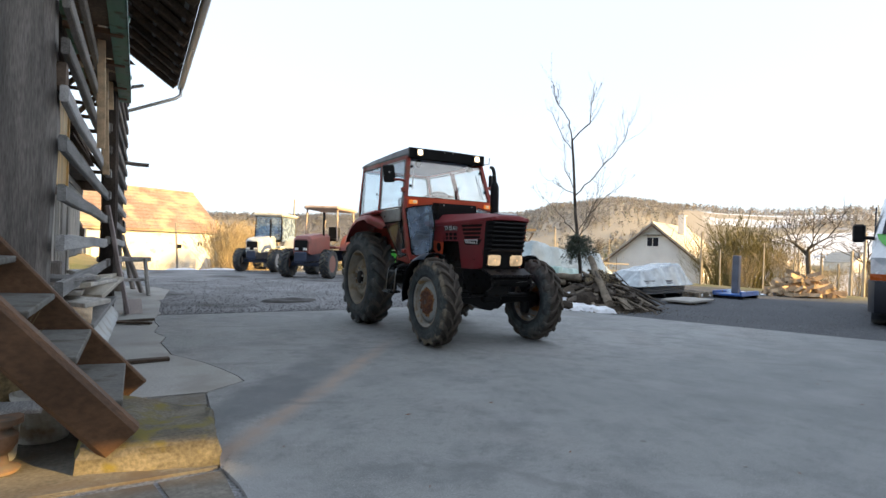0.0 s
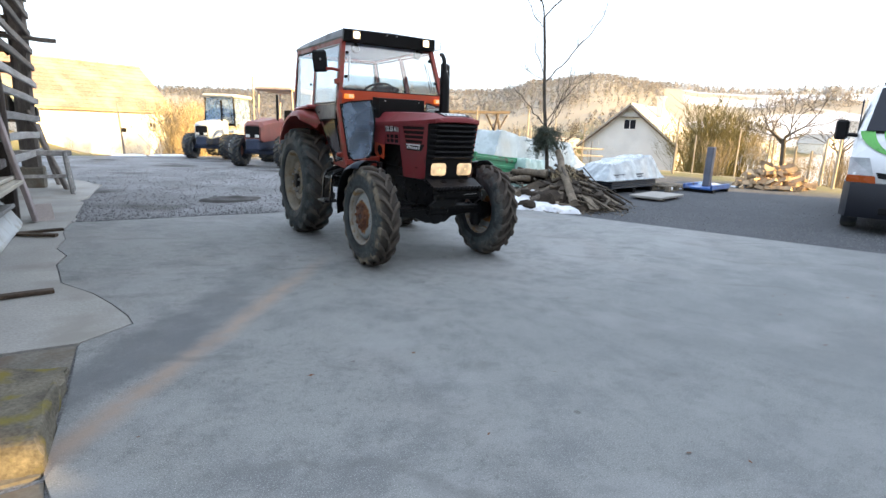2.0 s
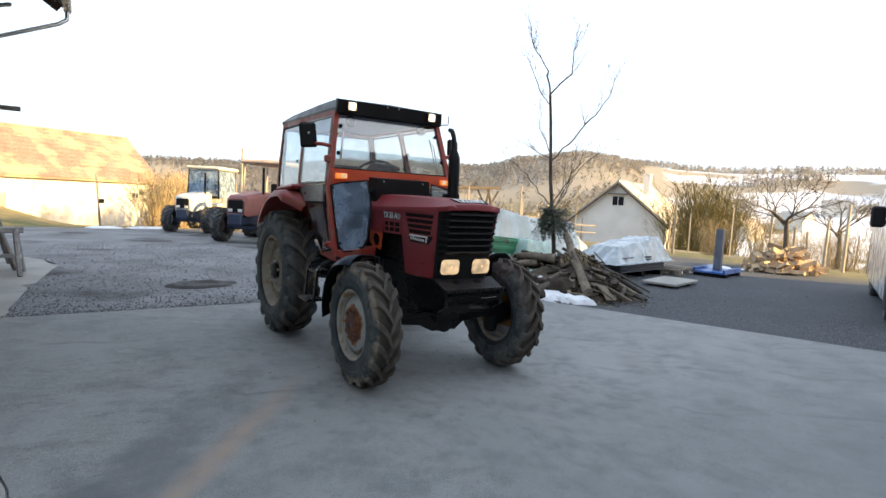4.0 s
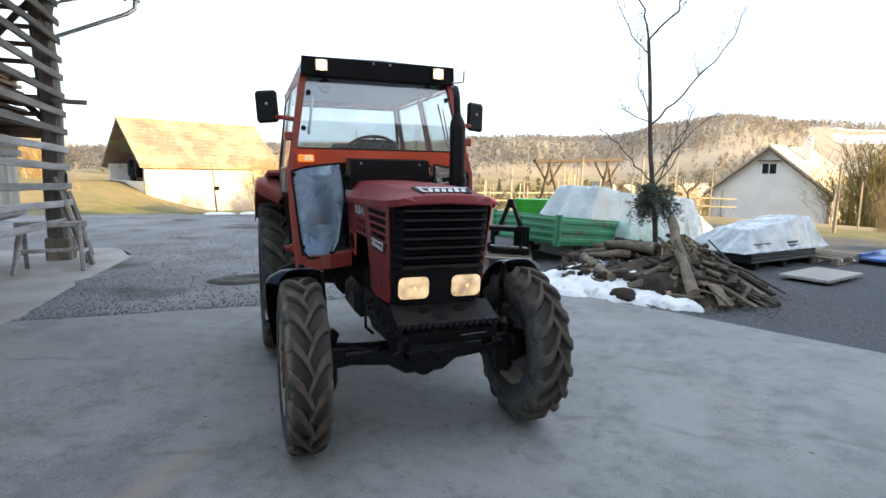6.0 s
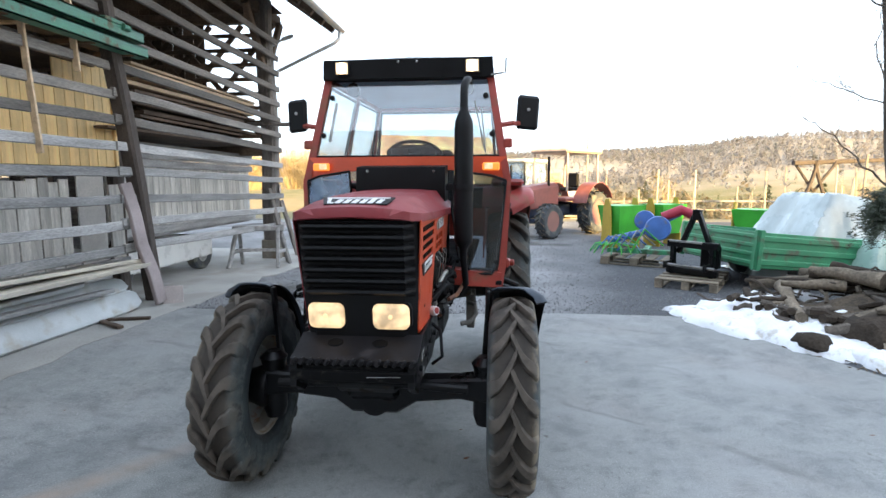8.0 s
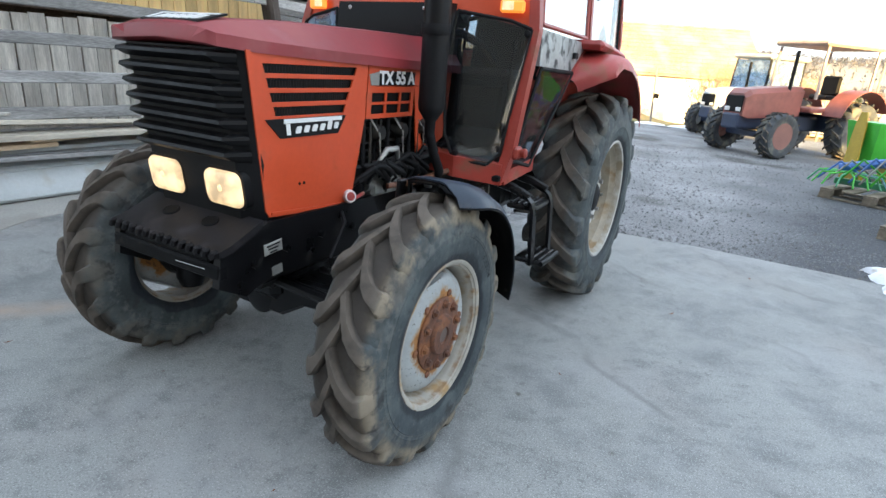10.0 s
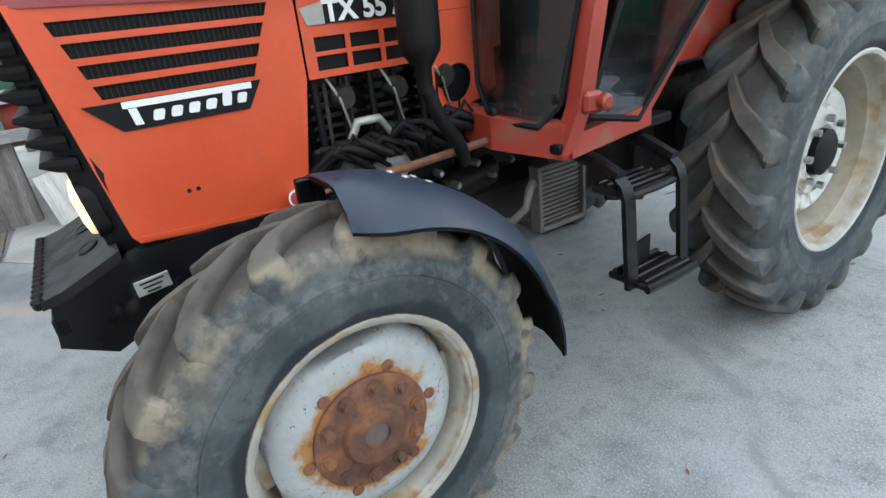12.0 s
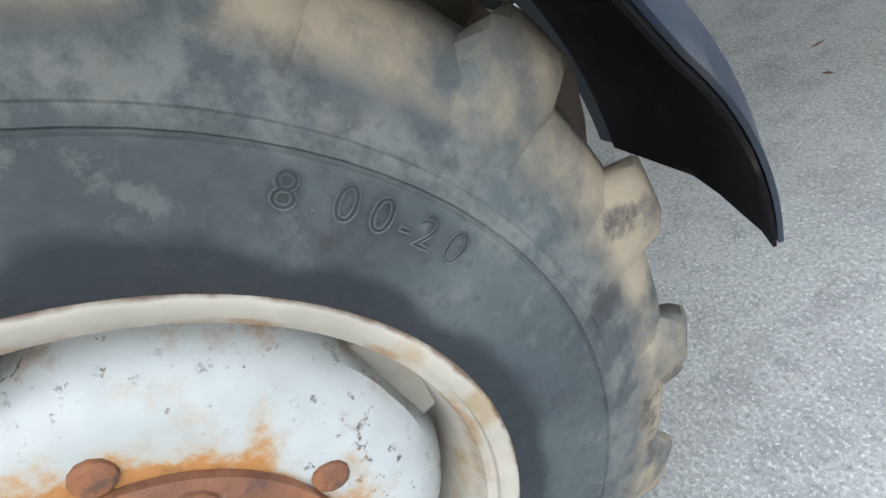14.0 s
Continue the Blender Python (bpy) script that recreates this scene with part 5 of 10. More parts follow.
for sx in (-1, 1):
    part("steering_knuckle", Geo().lathe([(0.0, -0.17), (0.05, -0.165), (0.065, -0.12), (0.06, 0.10), (0.075, 0.14), (0.04, 0.17), (0, 0.17)], 20, m=pose(sx * 0.585 + CX, 0, 0.48)), black_paint, axle)
    part("final_drive", Geo().lathe([(0.10, 0), (0.11, 0.04), (0.09, 0.10), (0.085, 0.14)], 28, m=pose(sx * 0.60 + CX, 0, 0.465, 0, 90 * sx, 0)), black_paint, axle)
    part("tie_rod", Geo().tube([(sx * 0.10, 0.13, 0.52), (sx * 0.56, 0.15, 0.47)], 0.014, 8), steel, axle)
    part("steering_cylinder", Geo().tube([(sx * 0.14, -0.115, 0.545), (sx * 0.50, -0.12, 0.53)], 0.022, 10), black_paint, axle)
    hose = [(sx * 0.30, 0.02, 0.60), (sx * 0.36, -0.05, 0.66), (sx * 0.34, 0.05, 0.76), (sx * 0.25, 0.12, 0.80)]
    part("axle_hose", Geo().tube(hose, 0.009, 8), black_rough, axle)
    part("mudguard_stay", Geo().tube([(sx * 0.575, 0.08, 0.60), (sx * 0.60, 0.10, 0.82), (sx * 0.62, 0.08, 0.955), (sx * 0.74, 0.08, 0.965)], 0.012, 8).box((sx * 0.585, 0.06, 0.78), (0.02, 0.045, 0.36), rot=(0, sx * 4, 0), ch=0.004), black_paint, axle)

# front mudguards: curved plastic shells
for sx in (-1, 1):
    rows = []
    for i in range(29):
        t = i / 28
        Rm = 0.512 + 0.020 * t
        taper = 1 - max(0, (0.10 - t) / 0.10) ** 2 * 0.22
        xin, xout = 0.560, 0.826 - 0.048 * t ** 3
        row = []
        for u, drop in ((0, 0.012), (0.12, 0.002), (0.35, 0.0), (0.60, 0.001), (0.72, 0.006), (0.78, 0.016), (0.93, 0.040), (1.0, 0.070)):
            # the lower edge is cut straight, with a point at the outer corner
            a = radians(86.5 + t * (-1.8 - 3.2 * max(0, (u - 0.6) / 0.4) - 86.5))
            x = xin + (xout - xin) * taper * u
            rr = Rm - drop * (0.83 - 0.62 * max(0, (t - 0.7) / 0.3) + 0.17 * max(0, 1 - t / 0.3))
            row.append((sx * x, rr * math.cos(a), 0.462 + rr * math.sin(a)))
        rows.append(row)
    guard = part("front_mudguard", Geo().sheet(rows, 0.004, flip=sx < 0), fender_black, tractor, "slate-black plastic front mudguard", smooth=50)
    # added sheet that puts the guard's inner shade into its colour
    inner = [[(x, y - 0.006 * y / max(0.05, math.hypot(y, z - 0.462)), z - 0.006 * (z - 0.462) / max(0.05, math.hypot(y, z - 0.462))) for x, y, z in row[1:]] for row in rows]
    part("guard_lining", Geo().sheet(inner, 0.003, flip=sx < 0), shade_black, guard, "mud-flecked underside, its shade painted near black", smooth=50)
    for t in (0.20, 0.27):
        for xx in (0.615, 0.675):
            a = radians(86.5 - 91.5 * t)
            part("guard_bolt", Geo().lathe([(0.009, 0), (0.008, 0.005), (0, 0.006)], 8, m=Matrix.Translation((sx * xx, 0.518 * math.cos(a), 0.462 + 0.518 * math.sin(a))) @ pose(0, 0, 0, math.degrees(a) - 90, 0, 0)), steel, guard)

# engine and gearbox under the hood
black_oily = surface("black_oily_castings", (0.007, 0.007, 0.0075), 0.42, var=0.5, scale=14, grain=0.3, bump=0.3, dirt=((0.03, 0.022, 0.016), 0.2, 16.0), spec=0.35)
g = Geo().box((CX, 0.35, 0.70), (0.34, 1.15, 0.34), ch=0.03).box((CX, 0.42, 0.98), (0.30, 0.95, 0.28), ch=0.03)
engine = part("engine", g, black_oily, tractor, "dark oily engine block", smooth=25)
part("oil_sump", Geo().box((CX, 0.25, 0.52), (0.28, 0.75, 0.14), ch=0.03), black_paint, engine)
gear = part("gearbox", Geo().box((CX, 1.35, 0.66), (0.36, 1.25, 0.42), ch=0.05).box((CX, 2.1, 0.68), (0.50, 0.55, 0.48), ch=0.06), black_oily, tractor, smooth=25)
part("transfer_case", Geo().box((CX, 0.95, 0.60), (0.56, 0.50, 0.22), ch=0.05), black_oily, gear, smooth=25)
for sx in (-1, 1):
    part("rear_axle_housing", Geo().lathe([(0.15, 0.20), (0.12, 0.40), (0.11, 0.62)], 20, m=pose(0, 2.2, 0.628, 0, 90 * sx, 0)), engine_grey, gear)
for sx in (-1, 1):
    box_ = part("intake_bracket", Geo().side([(0.60, 1.10), (0.86, 1.10), (0.86, 0.98), (0.80, 0.955), (0.62, 0.955)], sx * 0.285 + CX - 0.004, sx * 0.285 + CX + 0.004), panel_orange, tractor, "orange bracket plate with round opening")
    # near-black disc paints in the dark depth of the opening
    part("intake_mouth", Geo().lathe([(0.0, 0.0), (0.048, 0.0), (0.052, 0.006), (0.052, 0.012), (0.044, 0.012), (0.042, 0.004), (0, 0.004)], 28, m=pose(sx * 0.289 + CX, 0.70, 1.03, 0, 90 * sx, 0)), shade_black, box_, "round black opening", smooth=40)
for k in range(3):
    y = 0.30 + k * 0.17
    for j in range(9):
        part("cylinder_fin", Geo().box((0.20, y, 0.88 + j * 0.028), (0.11, 0.135, 0.008)), engine_grey, engine)
    for dy in (-0.05, 0.03):
        part("push_rod_tube", Geo().tube([(0.262, y + dy, 0.84), (0.262, y + dy, 1.12)], 0.011, 8), black_rough, engine)
    part("injector_pipe", Geo().tube([(0.27, y - 0.02, 1.12), (0.31, y, 1.06), (0.29, y + 0.04, 0.93), (0.26, 0.42, 0.87)], 0.004, 6), dull_metal, engine)
    part("exhaust_port", Geo().lathe([(0.028, 0), (0.034, 0.05), (0.026, 0.07)], 14, m=pose(0.24, y + 0.02, 1.06, 0, 90, 0)), engine_grey, engine)
part("injection_pump", Geo().box((0.235, 0.40, 0.86), (0.10, 0.20, 0.11), ch=0.015).lathe([(0.04, -0.12), (0.045, 0.0), (0.03, 0.12)], 14, m=pose(0.25, 0.40, 0.86, 90, 0, 0)), dull_metal, engine)
part("rusty_pipe", Geo().tube([(0.36, 0.30, 0.865), (0.40, 0.42, 0.868), (0.43, 0.80, 0.862), (0.42, 1.02, 0.855)], 0.012, 10), rust, engine, "rust-brown steel pipe")
part("starter", Geo().lathe([(0.0, -0.12), (0.05, -0.12), (0.052, 0.10), (0.035, 0.11), (0.03, 0.17), (0, 0.17)], 18, m=pose(0.25, 0.72, 0.72, 90, 0, 0)), black_paint, engine)
part("oil_filter", Geo().lathe([(0.0, 0), (0.045, 0.0), (0.05, 0.02), (0.05, 0.13), (0.04, 0.14), (0, 0.14)], 20, m=pose(0.22, 0.24, 0.80)), black_paint, engine)
rng = random.Random(4)
for k in range(34):
    y0 = 0.18 + 0.022 * k
    pts = [(0.25 + rng.random() * 0.05, y0, 0.86 + rng.random() * 0.1), (0.31 + rng.random() * 0.05, y0 + 0.06, 0.93 + rng.random() * 0.06), (0.33 + rng.random() * 0.04, y0 + 0.13, 0.88 + rng.random() * 0.05), (0.27, y0 + 0.2, 0.80 + rng.random() * 0.1)]
    part("engine_hose", Geo().tube(pts, 0.006 + rng.random() * 0.008, 8), black_rough, engine, smooth=60)
part("pale_hose", Geo().tube([(0.29, 0.30, 0.92), (0.33, 0.33, 1.0), (0.34, 0.39, 1.0), (0.31, 0.44, 0.95)], 0.012, 8), dull_metal, engine, smooth=60)
for y, z0, z1 in ((0.26, 0.88, 1.10), (0.33, 0.90, 1.11), (0.62, 0.86, 1.08), (0.70, 0.90, 1.0)):
    part("control_rod", Geo().tube([(0.29, y, z0), (0.285, y + 0.01, z1)], 0.006, 6), engine_grey, engine)
for k in range(8):
    y = 0.55 + 0.05 * k
    part("fitting", Geo().lathe([(0.0, -0.02), (0.013, -0.02), (0.013, 0.01), (0.008, 0.02), (0, 0.02)], 6, m=pose(0.27 + 0.02 * (k % 3), y, 0.72 + 0.025 * ((k * 3) % 5), 0, 90, 0)), steel if k % 3 else rust, engine)
reservoir = part("hydraulic_reservoir", Geo().lathe([(0.0, 0.0), (0.024, 0.0), (0.026, 0.02), (0.022, 0.05), (0.0, 0.05)], 24, m=pose(0.272, 0.15, 0.833, 0, 78, -38)), white_paint, engine, "white cap with red centre")
part("reservoir_centre", Geo().lathe([(0.0, 0.049), (0.017, 0.049), (0.015, 0.054), (0.0, 0.055)], 20, m=pose(0.272, 0.15, 0.833, 0, 78, -38)), fender_red, reservoir)
part("cap_lever", Geo().box((0.30, 0.19, 0.835), (0.012, 0.10, 0.012), rot=(0, 0, 20), ch=0.003), fender_red, reservoir)
# oil cooler with fins
cooler_metal = surface("dusty_cooler_metal", (0.12, 0.113, 0.102), 0.6, metal=0.3, var=0.3, scale=12, grain=0.15, bump=0.1)
cooler = part("oil_cooler", Geo().box((0.44, 0.98, 0.645), (0.03, 0.22, 0.19), ch=0.004), cooler_metal, tractor, "finned oil cooler below the cab")
for j in range(12):
    part("cooler_fin", Geo().box((0.459, 0.98, 0.565 + j * 0.0145), (0.016, 0.205, 0.0045)), cooler_metal, cooler)
part("cooler_frame", Geo().box((0.457, 0.865, 0.645), (0.05, 0.016, 0.21), ch=0.003).box((0.457, 1.095, 0.645), (0.05, 0.016, 0.21), ch=0.003).box((0.457, 0.98, 0.548), (0.05, 0.24, 0.016), ch=0.003), cooler_metal, cooler)
part("cooler_hose", Geo().tube([(0.45, 0.86, 0.70), (0.49, 0.81, 0.70), (0.50, 0.78, 0.65), (0.46, 0.75, 0.61), (0.40, 0.72, 0.61)], 0.014, 10), cooler_metal, cooler, smooth=60)

# exhaust stack
ex, ey = 0.432, 0.50
g = Geo().lathe([(0.0, 1.05), (0.022, 1.05), (0.024, 1.11), (0.054, 1.15), (0.057, 1.17), (0.057, 1.80), (0.052, 1.84), (0.026, 1.90), (0.024, 1.92)], 24, m=pose(ex, ey, 0))
exhaust = part("exhaust", g, black_plastic, tractor, "black upright exhaust stack", smooth=40)
part("tail_pipe", Geo().tube([(ex, ey, 1.90), (ex, ey, 2.00), (ex + 0.003, ey + 0.02, 2.045), (ex + 0.012, ey + 0.055, 2.075), (ex + 0.02, ey + 0.10, 2.085)], [0.025, 0.024, 0.024, 0.024, 0.022], 14), black_plastic, exhaust, smooth=60)
part("manifold_pipe", Geo().tube([(ex, ey, 1.07), (ex + 0.004, ey + 0.03, 0.99), (ex + 0.01, ey + 0.09, 0.90), (0.40, ey + 0.13, 0.84)], 0.021, 12), black_rough, exhaust, smooth=60)
part("exhaust_clamp", Geo().lathe([(0.06, 1.44), (0.062, 1.45), (0.062, 1.47), (0.06, 1.48)], 24, m=pose(ex, ey, 0), closed=True).box((ex - 0.06, ey + 0.02, 1.46), (0.10, 0.02, 0.03)), black_rough, exhaust)

# cab
def lerp_profile(pts, z):
    for (z0, *a), (z1, *b) in zip(pts, pts[1:]):
        if z0 <= z <= z1:
            k = (z - z0) / (z1 - z0)
            return [p + (q - p) * k for p, q in zip(a, b)]
    return list(pts[-1][1:] if z > pts[-1][0] else pts[0][1:])


# front pillar: z, x, y
FRONT = [(0.83, 0.650, 0.800), (0.95, 0.672, 0.845), (1.50, 0.700, 0.945), (1.66, 0.668, 0.985), (2.19, 0.575, 1.085)]
# middle pillar
MID = [(0.88, 0.665, 1.16), (1.36, 0.700, 1.62), (1.50, 0.700, 1.90), (2.19, 0.585, 2.06)]
REAR = [(1.42, 0.66, 2.86), (1.55, 0.66, 2.90), (2.19, 0.575, 2.92)]


def bar_along(pts, w, d, geo):
    """A bar of w across x and d along y through (x, y, z) points."""
    geo.ring([[(x - w / 2, y - d / 2, z), (x + w / 2, y - d / 2, z), (x + w / 2, y + d / 2, z), (x - w / 2, y + d / 2, z)] for x, y, z in pts])
    return geo


def quad_pane(corners, t=0.005):
    """A thin pane through corner points in order."""
    a = [Vector(p) for p in corners]
    n = (a[1] - a[0]).cross(a[2] - a[0]).normalized() * t
    k = len(a)
    g = Geo()
    g.add([*a, *[p - n for p in a]], [tuple(range(k)), tuple(range(k, 2 * k))[::-1]] + [(i, (i + 1) % k, k + (i + 1) % k, k + i) for i in range(k)])
    return g


def frame_round(corners, w, d):
    g = Geo()
    c = [Vector(p) for p in corners]
    for a, b in zip(c, c[1:] + c[:1]):
        g.tube([a, b], w, 6)
    return g


cab = part("cab_frame", Geo().box((0, 2.90, 2.17), (1.14, 0.05, 0.05), ch=0.01).box((0, 1.09, 2.185), (1.14, 0.05, 0.04), ch=0.01), cab_red, tractor, "red steel cab frame")
for sx in (-1, 1):
    f = [(sx * x, y, z) for z, x, y in FRONT]
    part("front_pillar", bar_along(f, 0.05, 0.055, Geo()), cab_red, cab, smooth=20)
    f = [(sx * x, y, z) for z, x, y in MID]
    part("middle_pillar", bar_along(f, 0.03, 0.045, Geo()), cab_red, cab, smooth=20)
    f = [(sx * x, y, z) for z, x, y in REAR]
    part("rear_pillar", bar_along(f, 0.04, 0.05, Geo()), cab_red, cab, smooth=20)
    for p, q in (((0.655, 0.81, 0.845), (0.665, 1.18, 0.875)), ((0.575, 1.09, 2.185), (0.575, 2.92, 2.185))):
        g = Geo().ring([[(sx * (c[0] - 0.02), c[1], c[2] - 0.03), (sx * (c[0] + 0.022), c[1], c[2] - 0.03), (sx * (c[0] + 0.022), c[1], c[2] + 0.03), (sx * (c[0] - 0.02), c[1], c[2] + 0.03)] for c in (p, q)])
        part("side_rail", g, cab_red, cab, smooth=20)
    # sill across the front below the quarter glass
    sill = Geo().ring([[(sx * x, y, z0), (sx * x, y + 0.05, z0), (sx * x, y + 0.05, z1), (sx * x, y, z1)] for x, y, z0, z1 in ((0.30, 0.70, 0.865, 0.955), (0.45, 0.70, 0.850, 0.940), (0.665, 0.785, 0.815, 0.905))])
    part("front_sill", sill, cab_red, cab, smooth=20)
    part("footplate", Geo().box((sx * 0.50, 1.05, 0.845), (0.34, 0.56, 0.03), ch=0.006), black_rough, cab)
    # windscreen belt half: arched underside
    belt = []
    for i in range(11):
        x = 0.70 * i / 10
        low = 1.505 + 0.065 * min(1, max(0, (0.66 - x) / 0.34))
        y = 0.895 + 0.05 * (x / 0.70) ** 2
        belt.append([(sx * x, y, low), (sx * x, y + 0.04, low), (sx * x * 0.985, y + 0.045, 1.655), (sx * x * 0.985, y + 0.01, 1.655)])
    part("windscreen_belt", Geo().ring(belt), panel_orange, cab, "orange-red belt under the windscreen", smooth=25)
    # quarter glass beside the hood
    q = [(sx * 0.690, 0.915, 1.50), (sx * 0.64, 0.80, 0.95), (sx * 0.60, 0.755, 0.905), (sx * 0.44, 0.715, 0.925), (sx * 0.385, 0.715, 1.02), (sx * 0.335, 0.76, 1.33), (sx * 0.36, 0.80, 1.56), (sx * 0.60, 0.88, 1.53)]
    c0 = Vector((sum(p[0] for p in q) / 8, sum(p[1] for p in q) / 8, sum(p[2] for p in q) / 8))
    qg = part("quarter_glass", quad_pane(q), pane_dirty if sx < 0 else pane_dark, cab, "dusty bluish quarter glass" if sx < 0 else "dark quarter glass", smooth=0)
    part("glass_seal", frame_round(q, 0.008, 0.01), black_rough, qg)
    for p in (q[1], q[3], q[0]):
        part("seal_knob", Geo().lathe([(0.016, 0), (0.014, 0.012), (0, 0.016)], 12, m=Matrix.Translation(c0 + (Vector(p) - c0) * 0.93) @ pose(0, 0, 0, 90, 0, 0)), black_plastic, qg)
    # door: lower dark glass, worn metal band, upper glass
    d_low = [(sx * 0.680, 0.868, 0.915), (sx * 0.682, 1.115, 0.872), (sx * 0.712, 1.60, 1.335), (sx * 0.716, 1.035, 1.345)]
    door = part("cab_door", frame_round(d_low, 0.010, 0.02), black_rough, tractor, "cab door with black-edged lower pane")
    part("lower_pane", quad_pane(d_low), pane_dark, door, "dark lower door glass", smooth=0)
    band = [(sx * 0.716, 1.01, 1.355), (sx * 0.714, 1.57, 1.345), (sx * 0.712, 1.85, 1.49), (sx * 0.710, 1.01, 1.51)]
    part("door_band", quad_pane(band, 0.02), surface("scuffed_grey_panel", (0.36, 0.38, 0.38), 0.4, metal=0.4, var=0.35, scale=9, dirt=((0.08, 0.08, 0.08), 0.35, 14)) if sx > 0 else dull_metal, door, "scuffed grey metal door band", smooth=0)
    part("door_latch", Geo().box((sx * 0.725, 1.58, 1.42), (0.02, 0.05, 0.03), ch=0.004), black_plastic, door)
    up = [(sx * 0.702, 1.02, 1.53), (sx * 0.700, 1.85, 1.52), (sx * 0.602, 1.99, 2.14), (sx * 0.598, 1.12, 2.14)]
    upper_pane = part("upper_pane", quad_pane(up), pane, door, smooth=0)
    part("pane_frame", frame_round(up, 0.012, 0.02), cab_red if sx > 0 else dull_metal, upper_pane)
    rear = [(sx * 0.690, 1.94, 1.47), (sx * 0.672, 2.84, 1.47), (sx * 0.590, 2.88, 2.14), (sx * 0.600, 2.09, 2.14)]
    rp = part("rear_side_pane", quad_pane(rear), pane, cab, smooth=0)
    part("pane_seal", frame_round(rear, 0.010, 0.02), black_rough, rp)
    part("pane_hinge", Geo().lathe([(0.016, 0), (0.014, 0.014), (0, 0.016)], 12, m=pose(sx * 0.665, 2.10, 1.75, 0, 90 * sx, 0)), black_plastic, rp)
    hinge = Geo().box((sx * 0.695, 0.862, 0.955), (0.055, 0.06, 0.055), rot=(0, 0, -sx * 15), ch=0.01).lathe([(0.02, 0.0), (0.021, 0.03), (0.013, 0.036), (0, 0.036)], 14, m=pose(sx * 0.715, 0.875, 0.955, 0, 90 * sx, 0))
    part("door_hinge", hinge, cab_red, door, smooth=30)
    part("door_hinge", Geo().box((sx * 0.70, 0.985, 1.74), (0.06, 0.06, 0.06), ch=0.01), cab_red, door)
    # mirror on its arm
    mir = part("mirror", Geo().box((sx * 0.838, 1.15, 1.948), (0.160, 0.045, 0.225), rot=(0, sx * 4, sx * 18), ch=0.018), black_plastic, tractor, "black rectangular mirror on red arm")
    part("mirror_glass", Geo().box((sx * 0.831, 1.174, 1.948), (0.138, 0.004, 0.20), rot=(0, sx * 4, sx * 18)), mirror_glass, mir)
    part("mirror_arm", Geo().tube([(sx * 0.655, 1.03, 1.86), (sx * 0.73, 1.03, 1.87), (sx * 0.775, 1.12, 1.875), (sx * 0.79, 1.13, 1.93)], 0.017, 8), cab_red, mir)
    part("mirror_knob", Geo().lathe([(0.012, 0), (0.010, 0.012), (0, 0.014)], 10, m=pose(sx * 0.843, 1.126, 1.965, 90, 0, 0)), steel, mir)
    # indicator on the belt
    ind = part("indicator", Geo().box((sx * 0.588, 0.905, 1.59), (0.115, 0.035, 0.05), rot=(0, 0, sx * 5), ch=0.008), indicator, tractor, "lit orange indicator lamp")
    part("indicator_cell", Geo().box((sx * 0.572, 0.884, 1.592), (0.055, 0.008, 0.036), rot=(0, 0, sx * 5), ch=0.003), lamp_lit, ind)
    # work lamps on the roof visor, and inner lamps hanging behind the screen
    wl = part("work_lamp", Geo().box((sx * 0.454, 0.985, 2.235), (0.098, 0.05, 0.088), ch=0.01), black_plastic, tractor, "square roof work lamp, lit")
    part("lamp_glass", Geo().lathe([(0.036, 0.0), (0.035, 0.006), (0.022, 0.011), (0, 0.013)], 24, m=pose(sx * 0.454, 0.962, 2.235, 90, 0, 0)), lamp_work, wl, "glowing lamp glass")
    part("lamp_reflector", Geo().box((sx * 0.454, 0.9605, 2.235), (0.084, 0.006, 0.074), ch=0.002), lamp_dim, wl, "bright lamp reflector")
    part("hanging_lamp", Geo().lathe([(0.0, -0.03), (0.042, -0.025), (0.05, 0.0), (0.046, 0.03), (0.0, 0.04)], 20, m=pose(sx * 0.41, 1.13, 2.115, 90, 0, 0)).box((sx * 0.41, 1.13, 2.16), (0.02, 0.02, 0.06)), black_plastic, cab, smooth=40)
    # rear mudguard: shell over the wheel
    rows = []
    arc = [(1.355, 1.30), (1.395, 1.345), (1.46, 1.388), (1.53, 1.418), (1.60, 1.438), (1.84, 1.43), (2.02, 1.38), (2.18, 1.295), (2.30, 1.19), (2.375, 1.08)]
    gy, gz = BASE, 0.608
    for i, (y, z) in enumerate(arc):
        dy, dz = y - gy, z - gz
        r0 = math.hypot(dy, dz)
        row = []
        for u, drop in ((0.46, 0.0), (0.56, 0.0), (0.74, 0.003), (0.805, 0.012), (0.83, 0.04), (0.835, 0.075)):
            k = (r0 - drop) / r0
            row.append((sx * (u if i > 1 else u - 0.08 * (2 - i) * (u - 0.46) / 0.38), gy + dy * k, gz + dz * k))
        rows.append(row)
    guard = part("rear_mudguard", Geo().sheet(rows, 0.005, flip=sx < 0), fender_red, tractor, "red steel rear mudguard", smooth=45)
    part("guard_inner", Geo().side([(1.22, 0.95), (1.27, 1.17), (1.36, 1.30), (1.80, 1.39), (2.12, 1.28), (2.31, 1.08), (2.2, 1.0), (1.3, 1.0)], sx * 0.482, sx * 0.472), cab_red, guard)
    part("guard_box", Geo().box((sx * 0.64, 1.72, 1.455), (0.24, 0.52, 0.045), rot=(-4, 0, 0), ch=0.02), fender_red, guard)
    # step ladder
    st = thing("step", pose(0, 0, 0), "", "")
    st.parent = tractor
    st["label"] = "black steel access steps below the door"
